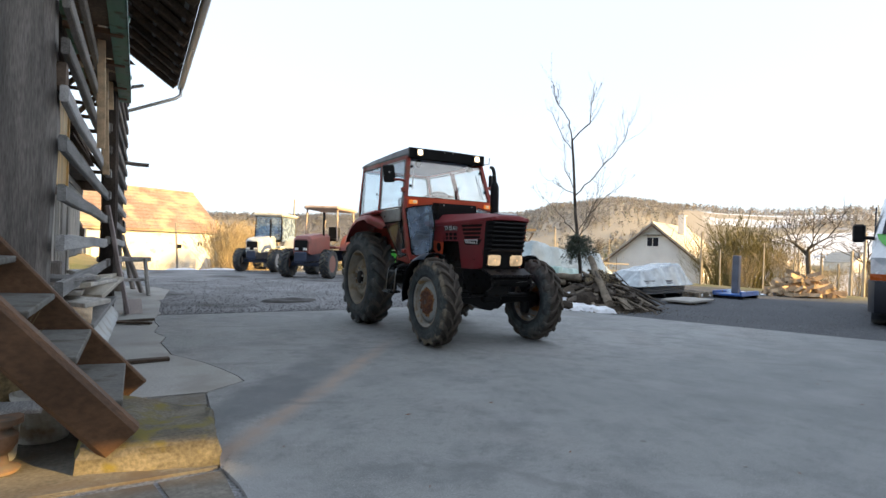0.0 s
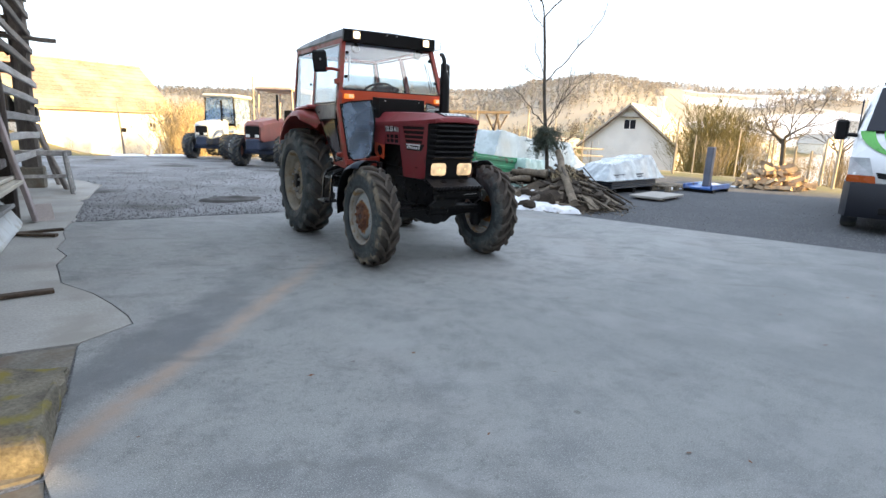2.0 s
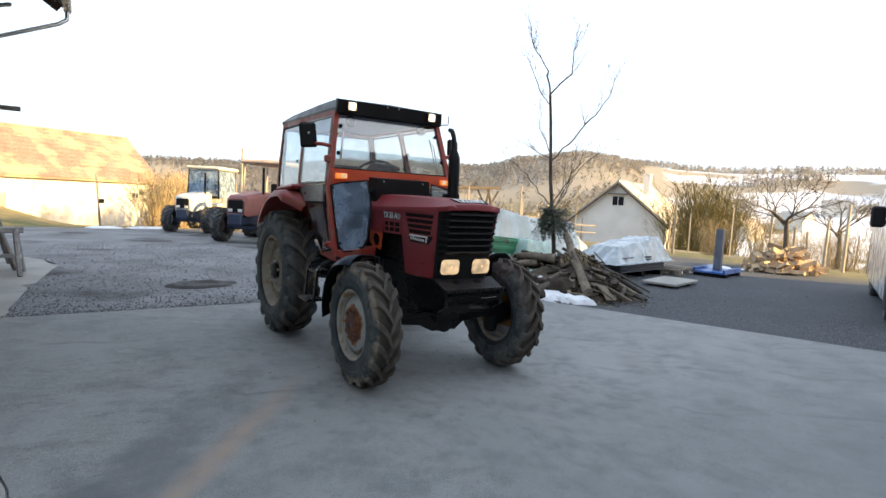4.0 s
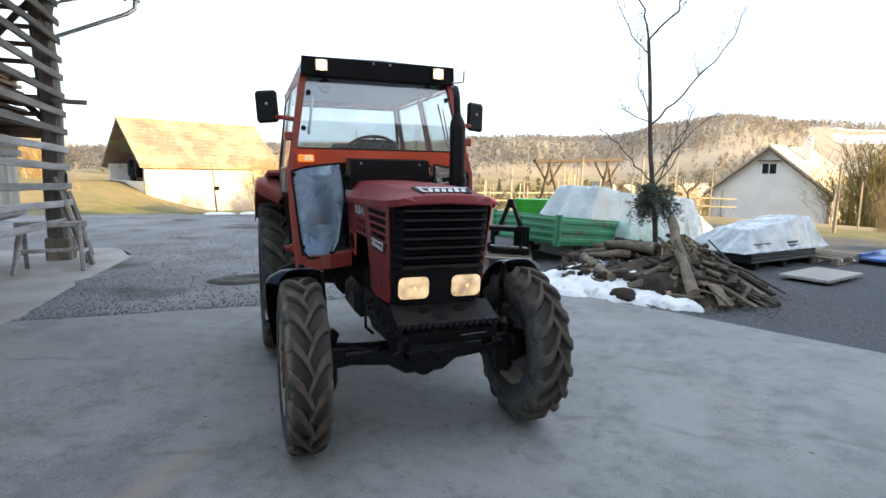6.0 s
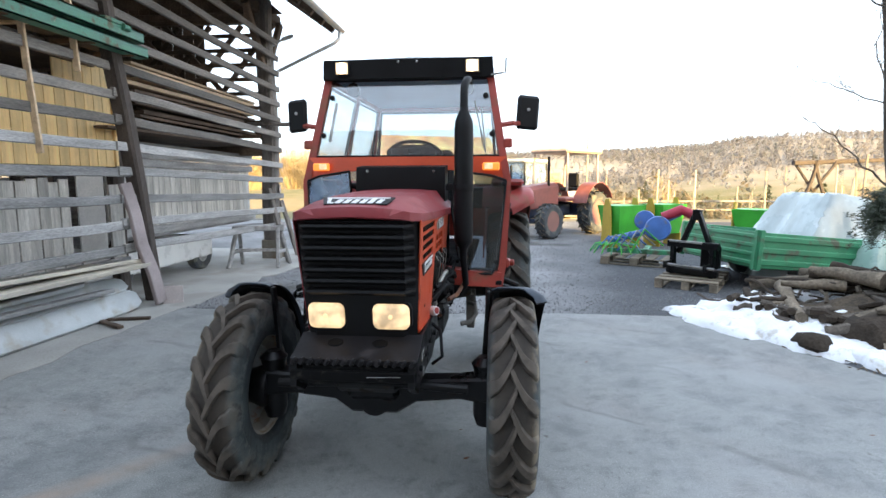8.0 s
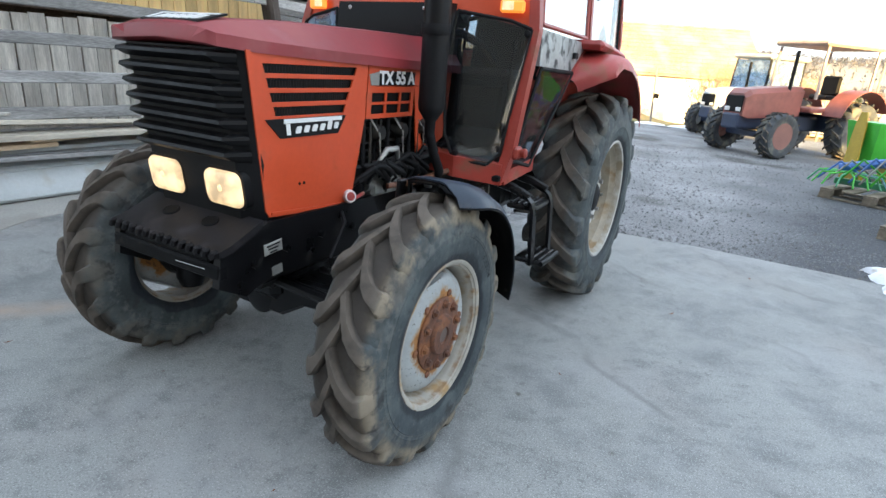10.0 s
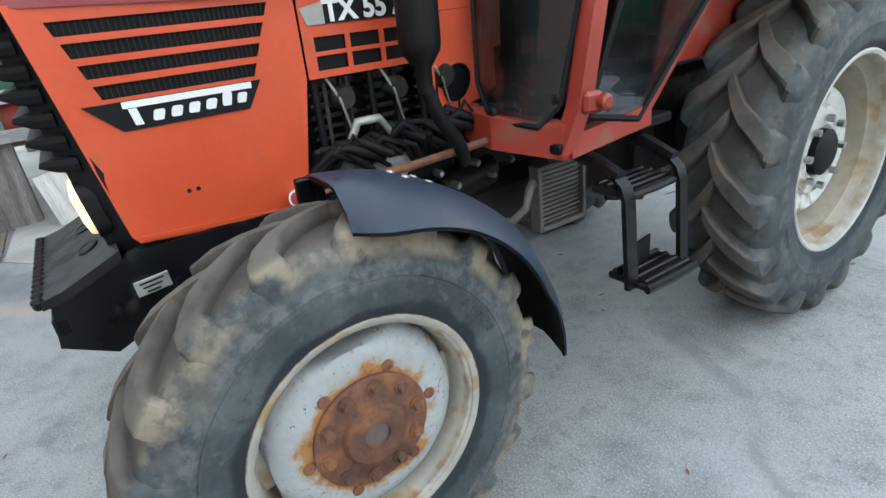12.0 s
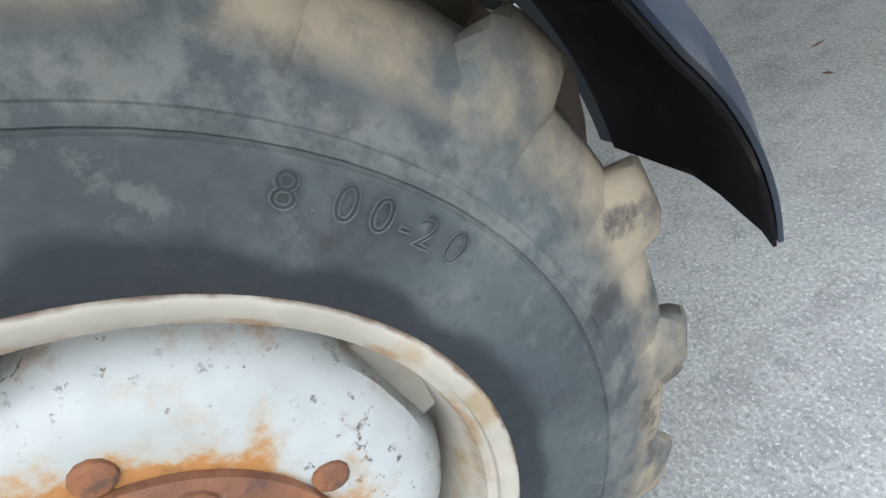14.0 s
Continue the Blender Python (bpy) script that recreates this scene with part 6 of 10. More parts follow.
    for y in (0.83, 1.10):
        part("step_post", Geo().ring([[(sx * (x - 0.008), y - 0.022, z), (sx * (x + 0.008), y - 0.022, z), (sx * (x + 0.008), y + 0.022, z), (sx * (x - 0.008), y + 0.022, z)] for x, z in ((0.775, 0.735), (0.80, 0.715), (0.815, 0.68), (0.835, 0.43))]), black_paint, st, smooth=25)
        part("step_hanger", Geo().tube([(sx * 0.50, y, 0.80), (sx * 0.70, y, 0.765), (sx * 0.785, y, 0.735)], 0.022, 8), black_paint, st)
    for z, x0, x1 in ((0.695, 0.665, 0.800), (0.452, 0.735, 0.885)):
        tr = part("tread", Geo().box((sx * (x0 + x1) / 2, 0.965, z - 0.014), (x1 - x0, 0.25, 0.022), ch=0.006), black_paint, st)
        for i in range(4):
            part("tread_rib", Geo().box((sx * (x0 + 0.02 + (x1 - x0 - 0.04) * i / 3), 0.965, z + 0.001), (0.016, 0.235, 0.012), ch=0.004), black_paint, tr)
        part("tread_lip", Geo().tube([(sx * x1, 0.835, z - 0.012), (sx * (x1 + 0.006), 0.965, z - 0.012), (sx * x1, 1.095, z - 0.012)], 0.013, 8), black_paint, tr)
    part("step_back", Geo().box((sx * 0.79, 0.93, 0.50), (0.006, 0.12, 0.07), rot=(0, 0, 8)), black_rough, st)
    part("latch_rod", Geo().tube([(sx * 0.70, 0.87, 0.655), (sx * 0.74, 1.0, 0.635), (sx * 0.745, 1.01, 0.66)], 0.008, 6), black_paint, st)

# roof and visor
g = Geo().ring([[(-0.595, y, z0), (0.595, y, z0), (0.60, y, z0 + 0.03), (0.57, y, z1), (0, y, z1 + 0.012), (-0.57, y, z1), (-0.60, y, z0 + 0.03)] for y, z0, z1 in ((1.02, 2.19, 2.285), (1.06, 2.19, 2.302), (1.6, 2.19, 2.30), (2.6, 2.19, 2.275), (2.98, 2.195, 2.25))])
roof = part("cab_roof", g, surface("grey_roof_paint", (0.045, 0.048, 0.05), 0.4, var=0.3, scale=5, dirt=((0.16, 0.15, 0.14), 0.3, 8)), tractor, "dark grey cab roof", smooth=25)
part("visor", Geo().ring([[(sx2 * 0.60, 1.03, 2.165), (sx2 * 0.60, 1.00, 2.172), (sx2 * 0.592, 0.99, 2.293), (sx2 * 0.592, 1.05, 2.30)] for sx2 in (-1, -0.5, 0, 0.5, 1)]), black_plastic, roof, "black visor over the windscreen", smooth=20)
part("headliner", Geo().box((0, 1.98, 2.184), (1.12, 1.8, 0.008), ch=0.003), surface("pale_blue_headliner", (0.42, 0.50, 0.64), 0.8, var=0.1, scale=4), roof, "pale grey roof lining")
for k in (-0.06, 0.07):
    part("visor_bolt", Geo().lathe([(0.009, 0), (0.007, 0.006), (0, 0.008)], 8, m=pose(k, 0.992, 2.275, 90, 0, 0)), steel, roof)
part("roof_bracket", Geo().tube([(0.58, 1.0, 2.18), (0.66, 0.99, 2.19), (0.68, 0.99, 2.19), (0.682, 0.99, 2.28)], 0.006, 6), dull_metal, roof, "small bare metal bracket")
# windscreen
w4 = [(-0.650, 0.975, 1.66), (0.650, 0.975, 1.66), (0.560, 1.075, 2.17), (-0.560, 1.075, 2.17)]
ws = part("windscreen", quad_pane(w4), pane, cab, "large flat windscreen", smooth=0)
part("screen_seal", frame_round(w4, 0.008, 0.01), black_rough, ws)
for sx in (-1, 1):
    for k in (0.25, 0.78):
        part("screen_knob", Geo().lathe([(0.019, 0), (0.017, 0.014), (0, 0.018)], 14, m=pose(sx * (0.615 - 0.09 * k), 0.965 + 0.1 * k, 1.68 + 0.48 * k, 90, 0, 0)), black_plastic, ws)
part("gas_strut", Geo().tube([(-0.555, 1.01, 1.76), (-0.515, 1.05, 2.02)], 0.011, 8), steel, ws)
part("wiper", Geo().tube([(0.54, 1.02, 1.70), (0.47, 1.03, 2.02)], 0.006, 6).tube([(0.55, 0.97, 1.68), (0.515, 1.04, 1.98)], 0.005, 6), dull_metal, ws)
part("wiper_motor", Geo().box((0.05, 1.02, 1.70), (0.09, 0.05, 0.04), ch=0.01), black_plastic, ws)
rear4 = [(-0.61, 2.91, 1.45), (0.61, 2.91, 1.45), (0.56, 2.935, 2.14), (-0.56, 2.935, 2.14)]
part("rear_window", quad_pane(rear4), pane, cab, smooth=0)
part("rear_window_frame", frame_round(rear4, 0.016, 0.01), black_rough, cab)
part("rear_wall", Geo().box((0, 2.90, 1.20), (1.20, 0.03, 0.50), ch=0.005), cab_red, cab)
# cowl between hood and screen, dashboard, wheel, seat
part("cowl", Geo().side([(0.72, 1.44), (0.74, 1.585), (0.92, 1.60), (0.95, 1.30), (0.75, 1.30)], -0.295, 0.295), black_plastic, cab, "black cowl behind the hood", smooth=20)
for sx in (-1, 1):
    part("cowl_bolt", Geo().lathe([(0.010, 0), (0.008, 0.006), (0, 0.008)], 8, m=pose(sx * 0.22, 0.735, 1.56, 90, 0, 0)), steel, cab)
    part("cowl_hose", Geo().tube([(sx * 0.30, 0.82, 1.46), (sx * 0.36, 0.86, 1.47), (sx * 0.44, 0.90, 1.43), (sx * 0.50, 0.95, 1.35)], 0.02, 8), black_rough, cab, smooth=60)
part("firewall", Geo().box((0, 0.97, 1.15), (0.60, 0.03, 0.70), ch=0.005), black_rough, cab)
dash = part("dashboard", Geo().box((0, 1.25, 1.62), (0.36, 0.22, 0.22), rot=(-20, 0, 0), ch=0.04).box((0, 1.2, 1.35), (0.24, 0.2, 0.5), ch=0.03), black_plastic, tractor, "black dashboard column")
part("gauge", Geo().lathe([(0.0, 0), (0.035, 0), (0.035, 0.012), (0, 0.014)], 18, m=pose(0.06, 1.12, 1.69, 75, 0, 0)), black_rough, dash)
wheel_m = Matrix.Translation((0, 1.46, 1.68)) @ pose(0, 0, 0, -28, 0, 0)
sw = Geo().tube([(0.20 * math.cos(2 * math.pi * k / 36), 0.20 * math.sin(2 * math.pi * k / 36), 0) for k in range(37)], 0.013, 8, m=wheel_m)
steer = part("steering_wheel", sw, black_plastic, tractor, smooth=60)
part("steering_spokes", Geo().tube([(-0.19, 0, 0), (0, 0, -0.03), (0.19, 0, 0)], 0.010, 6, m=wheel_m).tube([(0, -0.19, 0), (0, 0, -0.03), (0, 0, -0.3)], 0.012, 6, m=wheel_m), black_plastic, steer)
seat = part("seat", Geo().box((0, 2.05, 1.27), (0.48, 0.46, 0.12), ch=0.04), black_plastic, tractor, "black driver seat")
part("backrest", Geo().box((0, 2.30, 1.52), (0.46, 0.10, 0.48), rot=(-10, 0, 0), ch=0.04), black_plastic, seat)
part("seat_base", Geo().box((0, 2.1, 1.05), (0.34, 0.36, 0.34), ch=0.02), black_rough, seat)
for sx in (-1, 1):
    part("fender_console", Geo().box((sx * 0.48, 2.15, 1.36), (0.2, 0.6, 0.16), ch=0.02), black_plastic, cab)
for k, (x, y) in enumerate(((0.30, 1.65), (0.36, 1.70), (-0.32, 1.7))):
    part("lever", Geo().tube([(x, y, 0.95), (x + 0.02, y + 0.03, 1.45 - 0.06 * k)], 0.009, 6).lathe([(0, -0.03), (0.02, -0.02), (0.02, 0.02), (0, 0.03)], 10, m=pose(x + 0.02, y + 0.03, 1.46 - 0.06 * k)), black_plastic, cab)
part("cab_floor", Geo().box((0, 1.7, 0.93), (0.9, 1.9, 0.03)), black_rough, cab)

# body proportions: the parts above are drawn a little wide and long; wheels and mudguards keep their own sizes
def proportion(p):
    x, y, z = p
    y2 = -0.02 + (1.02 * y if y < 0 else 0.92 * y if y < 0.9 else 0.828 + 0.80 * (y - 0.9)) + 0.045 * soft_step(1.6, 2.2, z)
    z2 = z if z < 1.2 else 1.2 + 0.955 * (z - 1.2)
    z2 += 0.03 * soft_step(0.6, 0.8, y) * (1 - soft_step(1.0, 1.3, z))
    return (0.905 * x, y2, z2)


def step_proportion(p):
    x, y, z = proportion(p)
    return (x, y + 0.05, z + 0.03)


def carrier_proportion(p):
    x, y, z = p
    return (1.05 * x, y + 0.06 * soft_step(-0.2, -0.5, y), z)


KEEP = ("front_wheel", "rear_wheel", "front_mudguard", "rear_mudguard", "tyre_lettering")
CARRIER = ("front_bracket", "weight_carrier", "tow_pin", "frame_rail")
for top in tractor.children:
    kind = top.name.split(".")[0]
    if kind in KEEP:
        continue
    change = carrier_proportion if kind in CARRIER else step_proportion if kind == "step" else proportion
    for ob in (top, *top.children_recursive):
        if ob.type != "MESH":
            continue
        if ob.location.length > 0:
            ob.location = change(ob.location)
        else:
            for v in ob.data.vertices:
                v.co = change(v.co)

# ---- the hayrack on the near side of the yard ----
grey_wood = surface("weathered_grey_wood", (0.33, 0.325, 0.32), 0.85, var=0.35, scale=2.2, grain=0.4, gscale=26, bump=0.5, stretch=(6, 0.7, 6), random=0.3, spec=0.25)
grey_wood_v = surface("weathered_grey_post", (0.23, 0.21, 0.195), 0.85, var=0.4, scale=2.2, grain=0.4, gscale=26, bump=0.5, stretch=(6, 6, 0.6), random=0.25, spec=0.25)
brown_rail = surface("dark_upper_rail", (0.20, 0.185, 0.17), 0.85, var=0.35, scale=2.2, grain=0.4, gscale=26, bump=0.5, stretch=(6, 0.7, 6), random=0.3, spec=0.25)
dark_wood = surface("dark_old_wood", (0.135, 0.098, 0.073), 0.85, var=0.4, scale=3, grain=0.35, gscale=30, bump=0.4, random=0.3, spec=0.25)
board_wood = surface("pale_sawn_board", (0.60, 0.46, 0.31), 0.75, var=0.3, scale=2, grain=0.25, gscale=30, bump=0.3, stretch=(6, 0.6, 6), random=0.35, spec=0.3)
yellow_wood = surface("varnished_yellow_board", (0.92, 0.64, 0.29), 0.5, var=0.2, scale=2, grain=0.15, gscale=30, bump=0.15, stretch=(6, 6, 0.6), random=0.18)
pale_board = surface("grey_white_board", (0.60, 0.575, 0.53), 0.8, var=0.3, scale=3, grain=0.25, gscale=30, bump=0.3, stretch=(6, 6, 0.6), random=0.22, spec=0.25)
brown_wood = surface("brown_stained_beam", (0.14, 0.075, 0.04), 0.65, var=0.4, scale=2.4, grain=0.35, gscale=28, bump=0.35, stretch=(1, 6, 1.5), spec=0.3)
zinc = surface("zinc_gutter", (0.42, 0.43, 0.44), 0.4, metal=0.7, var=0.2, scale=5)
green_steel = surface("green_painted_steel", (0.06, 0.20, 0.13), 0.45, var=0.25, scale=5, dirt=((0.10, 0.09, 0.06), 0.2, 8))
white_steel = surface("white_coated_profile", (0.43, 0.455, 0.46), 0.45, var=0.15, scale=2.5, grain=0.06, bump=0.05, dirt=((0.36, 0.34, 0.30), 0.25, 4))


def rough_beam(p, q, w, h, seed=0.0, n=5, up=(0, 0, 1)):
    """An uneven squared timber from p to q."""
    p, q = Vector(p), Vector(q)
    d = (q - p).normalized()
    s = d.cross(Vector(up))
    s = s.normalized() if s.length > 1e-6 else Vector((1, 0, 0))
    t = s.cross(d)
    secs = []
    for i in range(n + 1):
        k = i / n
        c = p + (q - p) * k + t * 0.25 * h * noise.noise((k * 3, seed, 1)) + s * 0.2 * w * noise.noise((k * 3, seed, 5))
        ww, hh = w * (1 + 0.12 * noise.noise((k * 4, seed, 9))), h * (1 + 0.15 * noise.noise((k * 4, seed, 13)))
        e = 0.18 * min(ww, hh)
        secs.append([c + s * a + t * b for a, b in ((-ww / 2 + e, -hh / 2), (ww / 2 - e, -hh / 2), (ww / 2, -hh / 2 + e), (ww / 2, hh / 2 - e), (ww / 2 - e, hh / 2), (-ww / 2 + e, hh / 2), (-ww / 2, hh / 2 - e), (-ww / 2, -hh / 2 + e))])
    return Geo().ring(secs)


rack = thing("hayrack", pose(-4.1, 3.5, 0), "long weathered wooden hayrack with rails and tiled roof", "hayrack")


def rpart(name, geo, material, label="", parent=None, smooth=30):
    ob = part(name, geo, material, parent or rack, label, smooth)
    ob.matrix_parent_inverse = rack.matrix_basis.inverted() if parent is None else Matrix.Identity(4)
    return ob


dark_post = surface("dark_brown_post", (0.085, 0.071, 0.063), 0.85, var=0.4, scale=2.2, grain=0.4, gscale=26, bump=0.5, stretch=(6, 6, 0.6), spec=0.25)
POSTS = [(-4.19, -1.25), (-4.12, 3.45), (-3.98, 7.93)]
for k, (x, y) in enumerate(POSTS):
    w = 0.28 if k != 1 else 0.20
    if k == 1:
        x, y = -4.56, 4.12
    rpart("post", rough_beam((x, y, -0.12), (x, y, 4.75), w, w, 3.1 * k, 8, up=(0, 1, 0)), dark_post if k == 1 else grey_wood_v, "thick weathered post")
    rpart("post", rough_beam((-8.7, y, -0.12), (-8.7, y, 4.75), 0.24, 0.24, 3.1 * k + 1, 8, up=(0, 1, 0)), grey_wood_v)
# rails, bay by bay
for bay in range(2):
    (xa, ya), (xb, yb) = POSTS[bay], POSTS[bay + 1]
    for i in range(13):
        z = 0.69 + 0.295 * i
        zb = z if bay == 0 else 0.64 + 0.281 * i
        if bay == 0 and i in (8,):
            continue
        s = (bay + 1) * 20 + i
        zz = z + 0.04 * noise.noise((s * 1.3, 0, 0))
        # rails from the sixth up take a darker tone
        rpart("rail", rough_beam((xa + 0.19, ya - 0.15, zz + 0.02), (xb + 0.17, yb + 0.15, zb + zz - z), 0.045, 0.10 + 0.03 * noise.noise((s, 2, 2)), s, 6), grey_wood if i < 5 else brown_rail, "grey horizontal rail" if i == 0 else "dark weathered rail" if i == 5 else "")
for i in range(13):
    z = 0.6 + 0.30 * i
    rpart("rail", rough_beam((-8.6, -1.0, z), (-8.55, 8.1, z), 0.045, 0.10, 60 + i, 6), grey_wood)
rpart("post", rough_beam((-3.93, 3.10, 4.35), (-3.93, 3.88, -0.05), 0.16, 0.19, 8.3, 6, up=(1, 0, 0)), dark_post, "dark brown post leaning a little, before the cladding")
# crossbeams, plates, gable braces
for x in (-4.1, -8.7):
    rpart("wall_plate", rough_beam((x, -3.3, 4.6), (x, 8.85, 4.6), 0.2, 0.22, x, 8), dark_wood)
for k, (x, y) in enumerate(POSTS):
    rpart("tie_beam", rough_beam((-3.9, y, 4.45), (-8.8, y, 4.45), 0.18, 0.2, 70 + k, 6), dark_wood)
    rpart("floor_beam", rough_beam((-4.0 if k != 1 else -4.7, y, 2.02), (-8.8, y, 2.02), 0.16, 0.18, 80 + k, 6), dark_wood)
for k in range(7):
    x0 = -4.1 - k * 0.62
    rpart("gable_brace", rough_beam((x0, 8.0, 2.25), (x0 - 1.9, 8.0, 4.4), 0.07, 0.09, 90 + k, 4), dark_wood)
    rpart("gable_brace", rough_beam((x0 - 1.6, 8.06, 2.25), (x0 + 0.25, 8.06, 4.35), 0.07, 0.09, 99 + k, 4), dark_wood)
for k in range(9):
    z = 2.3 + 0.26 * k
    rpart("gable_rail", rough_beam((-4.1, 7.86, z), (-8.6, 7.86, z), 0.04, 0.07, 110 + k, 4), dark_wood)
for k, (x, y) in enumerate(POSTS):
    for s in (-1, 1):
        pts = [(x, y + s * 0.1, 3.55), (x, y + s * 0.35, 3.95), (x, y + s * 0.8, 4.5)]
        rpart("knee_brace", rough_beam(pts[0], pts[2], 0.11, 0.14, 120 + k, 4), dark_wood)
# boarded part of the gable and of the far side, and the upper floor
rpart("gable_wall", Geo().add([(x, y, z) for y in (8.16, 8.19) for x, z in ((-3.7, 4.56), (-9.1, 4.56), (-6.4, 6.85))], [(0, 1, 2), (5, 4, 3), (0, 3, 4, 1), (1, 4, 5, 2), (2, 5, 3, 0)]), dark_wood, "dark boarding in the gable", smooth=0)
for k in range(24):
    rpart("back_board", Geo().box((-8.84, 3.3 + 0.215 * k, 3.4), (0.025, 0.205, 2.4 + 0.05 * noise.noise((k * 1.3, 0, 4))), ch=0.004), dark_wood)
for k in range(17):
    rpart("gable_board", Geo().box((-5.36 - 0.215 * k, 8.14, 3.42), (0.205, 0.025, 2.6 + 0.05 * noise.noise((k * 1.7, 0, 2))), ch=0.004), dark_wood)
for k in range(22):
    x = -4.35 - 0.2 * k
    rpart("floor_board", Geo().box((x, 5.8, 2.13), (0.185, 4.3, 0.03), ch=0.004), dark_wood)
# roof: boarding, rafters and tiles
EX, EZ, RX, RZ = -2.89, 4.46, -6.4, 7.0
deck = Geo()
y0, y1 = -3.9, 9.05
for xa, za, xb, zb in ((EX, EZ, RX, RZ), (2 * RX - EX, EZ, RX, RZ)):
    deck.add([(xa, y0, za), (xb, y0, zb), (xb, y1, zb), (xa, y1, za), (xa, y0, za + 0.035), (xb, y0, zb + 0.035), (xb, y1, zb + 0.035), (xa, y1, za + 0.035)], [(0, 1, 2, 3), (7, 6, 5, 4), (0, 4, 5, 1), (1, 5, 6, 2), (2, 6, 7, 3), (3, 7, 4, 0)])
roof_h = rpart("roof_deck", deck, dark_wood, "dark boarded roof", smooth=0)
slope = Vector((RX - EX, 0, RZ - EZ))
for k in range(20):
    y = y0 + 0.25 + k * (y1 - y0 - 0.4) / 19
    rpart("rafter", rough_beam((EX - 0.05, y, EZ - 0.05), (RX, y, RZ - 0.09), 0.09, 0.12, 130 + k, 4, up=(0.6, 0, 0.8)), dark_wood)
for k in range(9):
    t = 0.04 + k * 0.11
    c = Vector((EX, 0, EZ)) + slope * t
    rpart("batten", Geo().box((c.x, (y0 + y1) / 2, c.z - 0.012), (0.06, y1 - y0, 0.02), rot=(0, 36.8, 0)), grey_wood)
tile_mat = surface("mossy_roof_tiles", (0.16, 0.10, 0.075), 0.85, var=0.35, scale=4, grain=0.3, bump=0.5)
tl = Geo()
for k in range(14):
    t = k / 14
    c = Vector((EX - 0.0, 0, EZ)) + slope * (t + 0.035)
    tl.box((c.x, (y0 + y1) / 2, c.z + 0.065), (0.34, y1 - y0 + 0.1, 0.022), rot=(0, 36.8 + 4, 0))
rpart("tile_course", tl, tile_mat, "rows of dark roof tiles")["kind"] = "stuff"
# gutter and downpipe
gut = Geo()
secs = []
for y in (y0, y0 + 4, y0 + 8, y0 + 11, y1 + 0.06):
    secs.append([(EX + 0.07 + 0.065 * math.cos(a), y, EZ - 0.01 + 0.065 * math.sin(a)) for a in [math.pi + math.pi * i / 8 for i in range(9)]] + [(EX + 0.07 + 0.055 * math.cos(a), y, EZ - 0.01 + 0.055 * math.sin(a)) for a in [2 * math.pi - math.pi * i / 8 for i in range(9)]])
gut.ring(secs)
gutter = rpart("gutter", gut, zinc, "zinc rain gutter", smooth=50)
for k in range(10):
    y = y0 + 0.6 + k * 1.3
    rpart("gutter_bracket", Geo().tube([(EX - 0.03, y, EZ + 0.05), (EX + 0.005, y, EZ - 0.03), (EX + 0.07, y, EZ - 0.085), (EX + 0.14, y, EZ - 0.01)], 0.008, 6), zinc)
rpart("downpipe", Geo().tube([(EX + 0.07, y1 - 0.12, EZ - 0.06), (EX + 0.06, y1 - 0.16, EZ - 0.22), (EX - 0.05, y1 - 0.25, EZ - 0.33), (-3.98, 8.62, 3.62), (-4.0, 8.35, 3.5)], 0.035, 10), zinc, "zinc downpipe from the gutter corner", smooth=60)
rpart("projecting_beam", rough_beam((-4.3, 7.75, 2.52), (-3.42, 7.72, 2.50), 0.09, 0.07, 5, 4), grey_wood_v)
for k, (dy, z) in enumerate(((0.12, 0.62), (-0.1, 0.75))):
    rpart("post_stone", Geo().box((-3.98, 7.95 + dy, 0.12), (0.36, 0.16, 0.5), ch=0.03), broken_concrete)
rpart("plate_sign", Geo().lathe([(0.0, -0.01), (0.11, -0.01), (0.12, 0.0), (0.11, 0.015), (0, 0.02)], 24, m=pose(-3.84, 8.02, 1.28, 0, 90, 20)), grey_wood, "round worn disc on the post")
# lamp on the far post
rpart("yard_lamp", Geo().tube([(-3.95, 8.1, 3.95), (-3.75, 8.2, 4.1)], 0.02, 8).box((-3.66, 8.25, 4.15), (0.24, 0.12, 0.06), rot=(0, -20, 20), ch=0.02), zinc, "small grey yard lamp")
# props leaning on the far post
for p, q in (((-3.45, 7.35, -0.1), (-3.95, 7.75, 1.32)), ((-3.62, 8.35, -0.1), (-3.85, 8.1, 1.1))):
    rpart("prop", rough_beam(p, q, 0.07, 0.08, p[1], 3), grey_wood_v)

# cladding behind the rails: yellow boards above, grey boards below
for k in range(27):
    y = -0.15 + k * 0.157
    top = 2.93 if y > 3.1 else 2.62
    rpart("cladding_board", Geo().box((-4.46, y, (1.66 + top) / 2), (0.022, 0.151, top - 1.66), ch=0.004), yellow_wood, "varnished yellow cladding board" if k == 0 else "")
rpart("cladding_edge", Geo().box((-4.45, 4.04, 2.3), (0.05, 0.05, 1.26), ch=0.005), yellow_wood)
for k in range(18):
    y = 0.5 + k * 0.15
    hh = 1.0 + 0.05 * noise.noise((k * 2.1, 0, 0))
    rpart("lower_board", Geo().box((-4.44 + 0.01 * (k % 2), y, 0.50 + hh / 2), (0.02, 0.142, hh), ch=0.004), pale_board, "grey upright board" if k == 0 else "")
rpart("plain_panel", Geo().box((-4.42, 3.47, 1.03), (0.025, 0.46, 1.02), ch=0.004), surface("plain_grey_sheet", (0.60, 0.58, 0.55), 0.8, var=0.12, scale=3))
rpart("plain_panel", Geo().box((-4.41, 3.90, 0.98), (0.03, 0.25, 0.92), ch=0.004), pale_board)
rpart("sill_rail", rough_beam((-4.42, 0.3, 0.47), (-4.42, 4.1, 0.47), 0.06, 0.09, 15, 5), grey_wood)
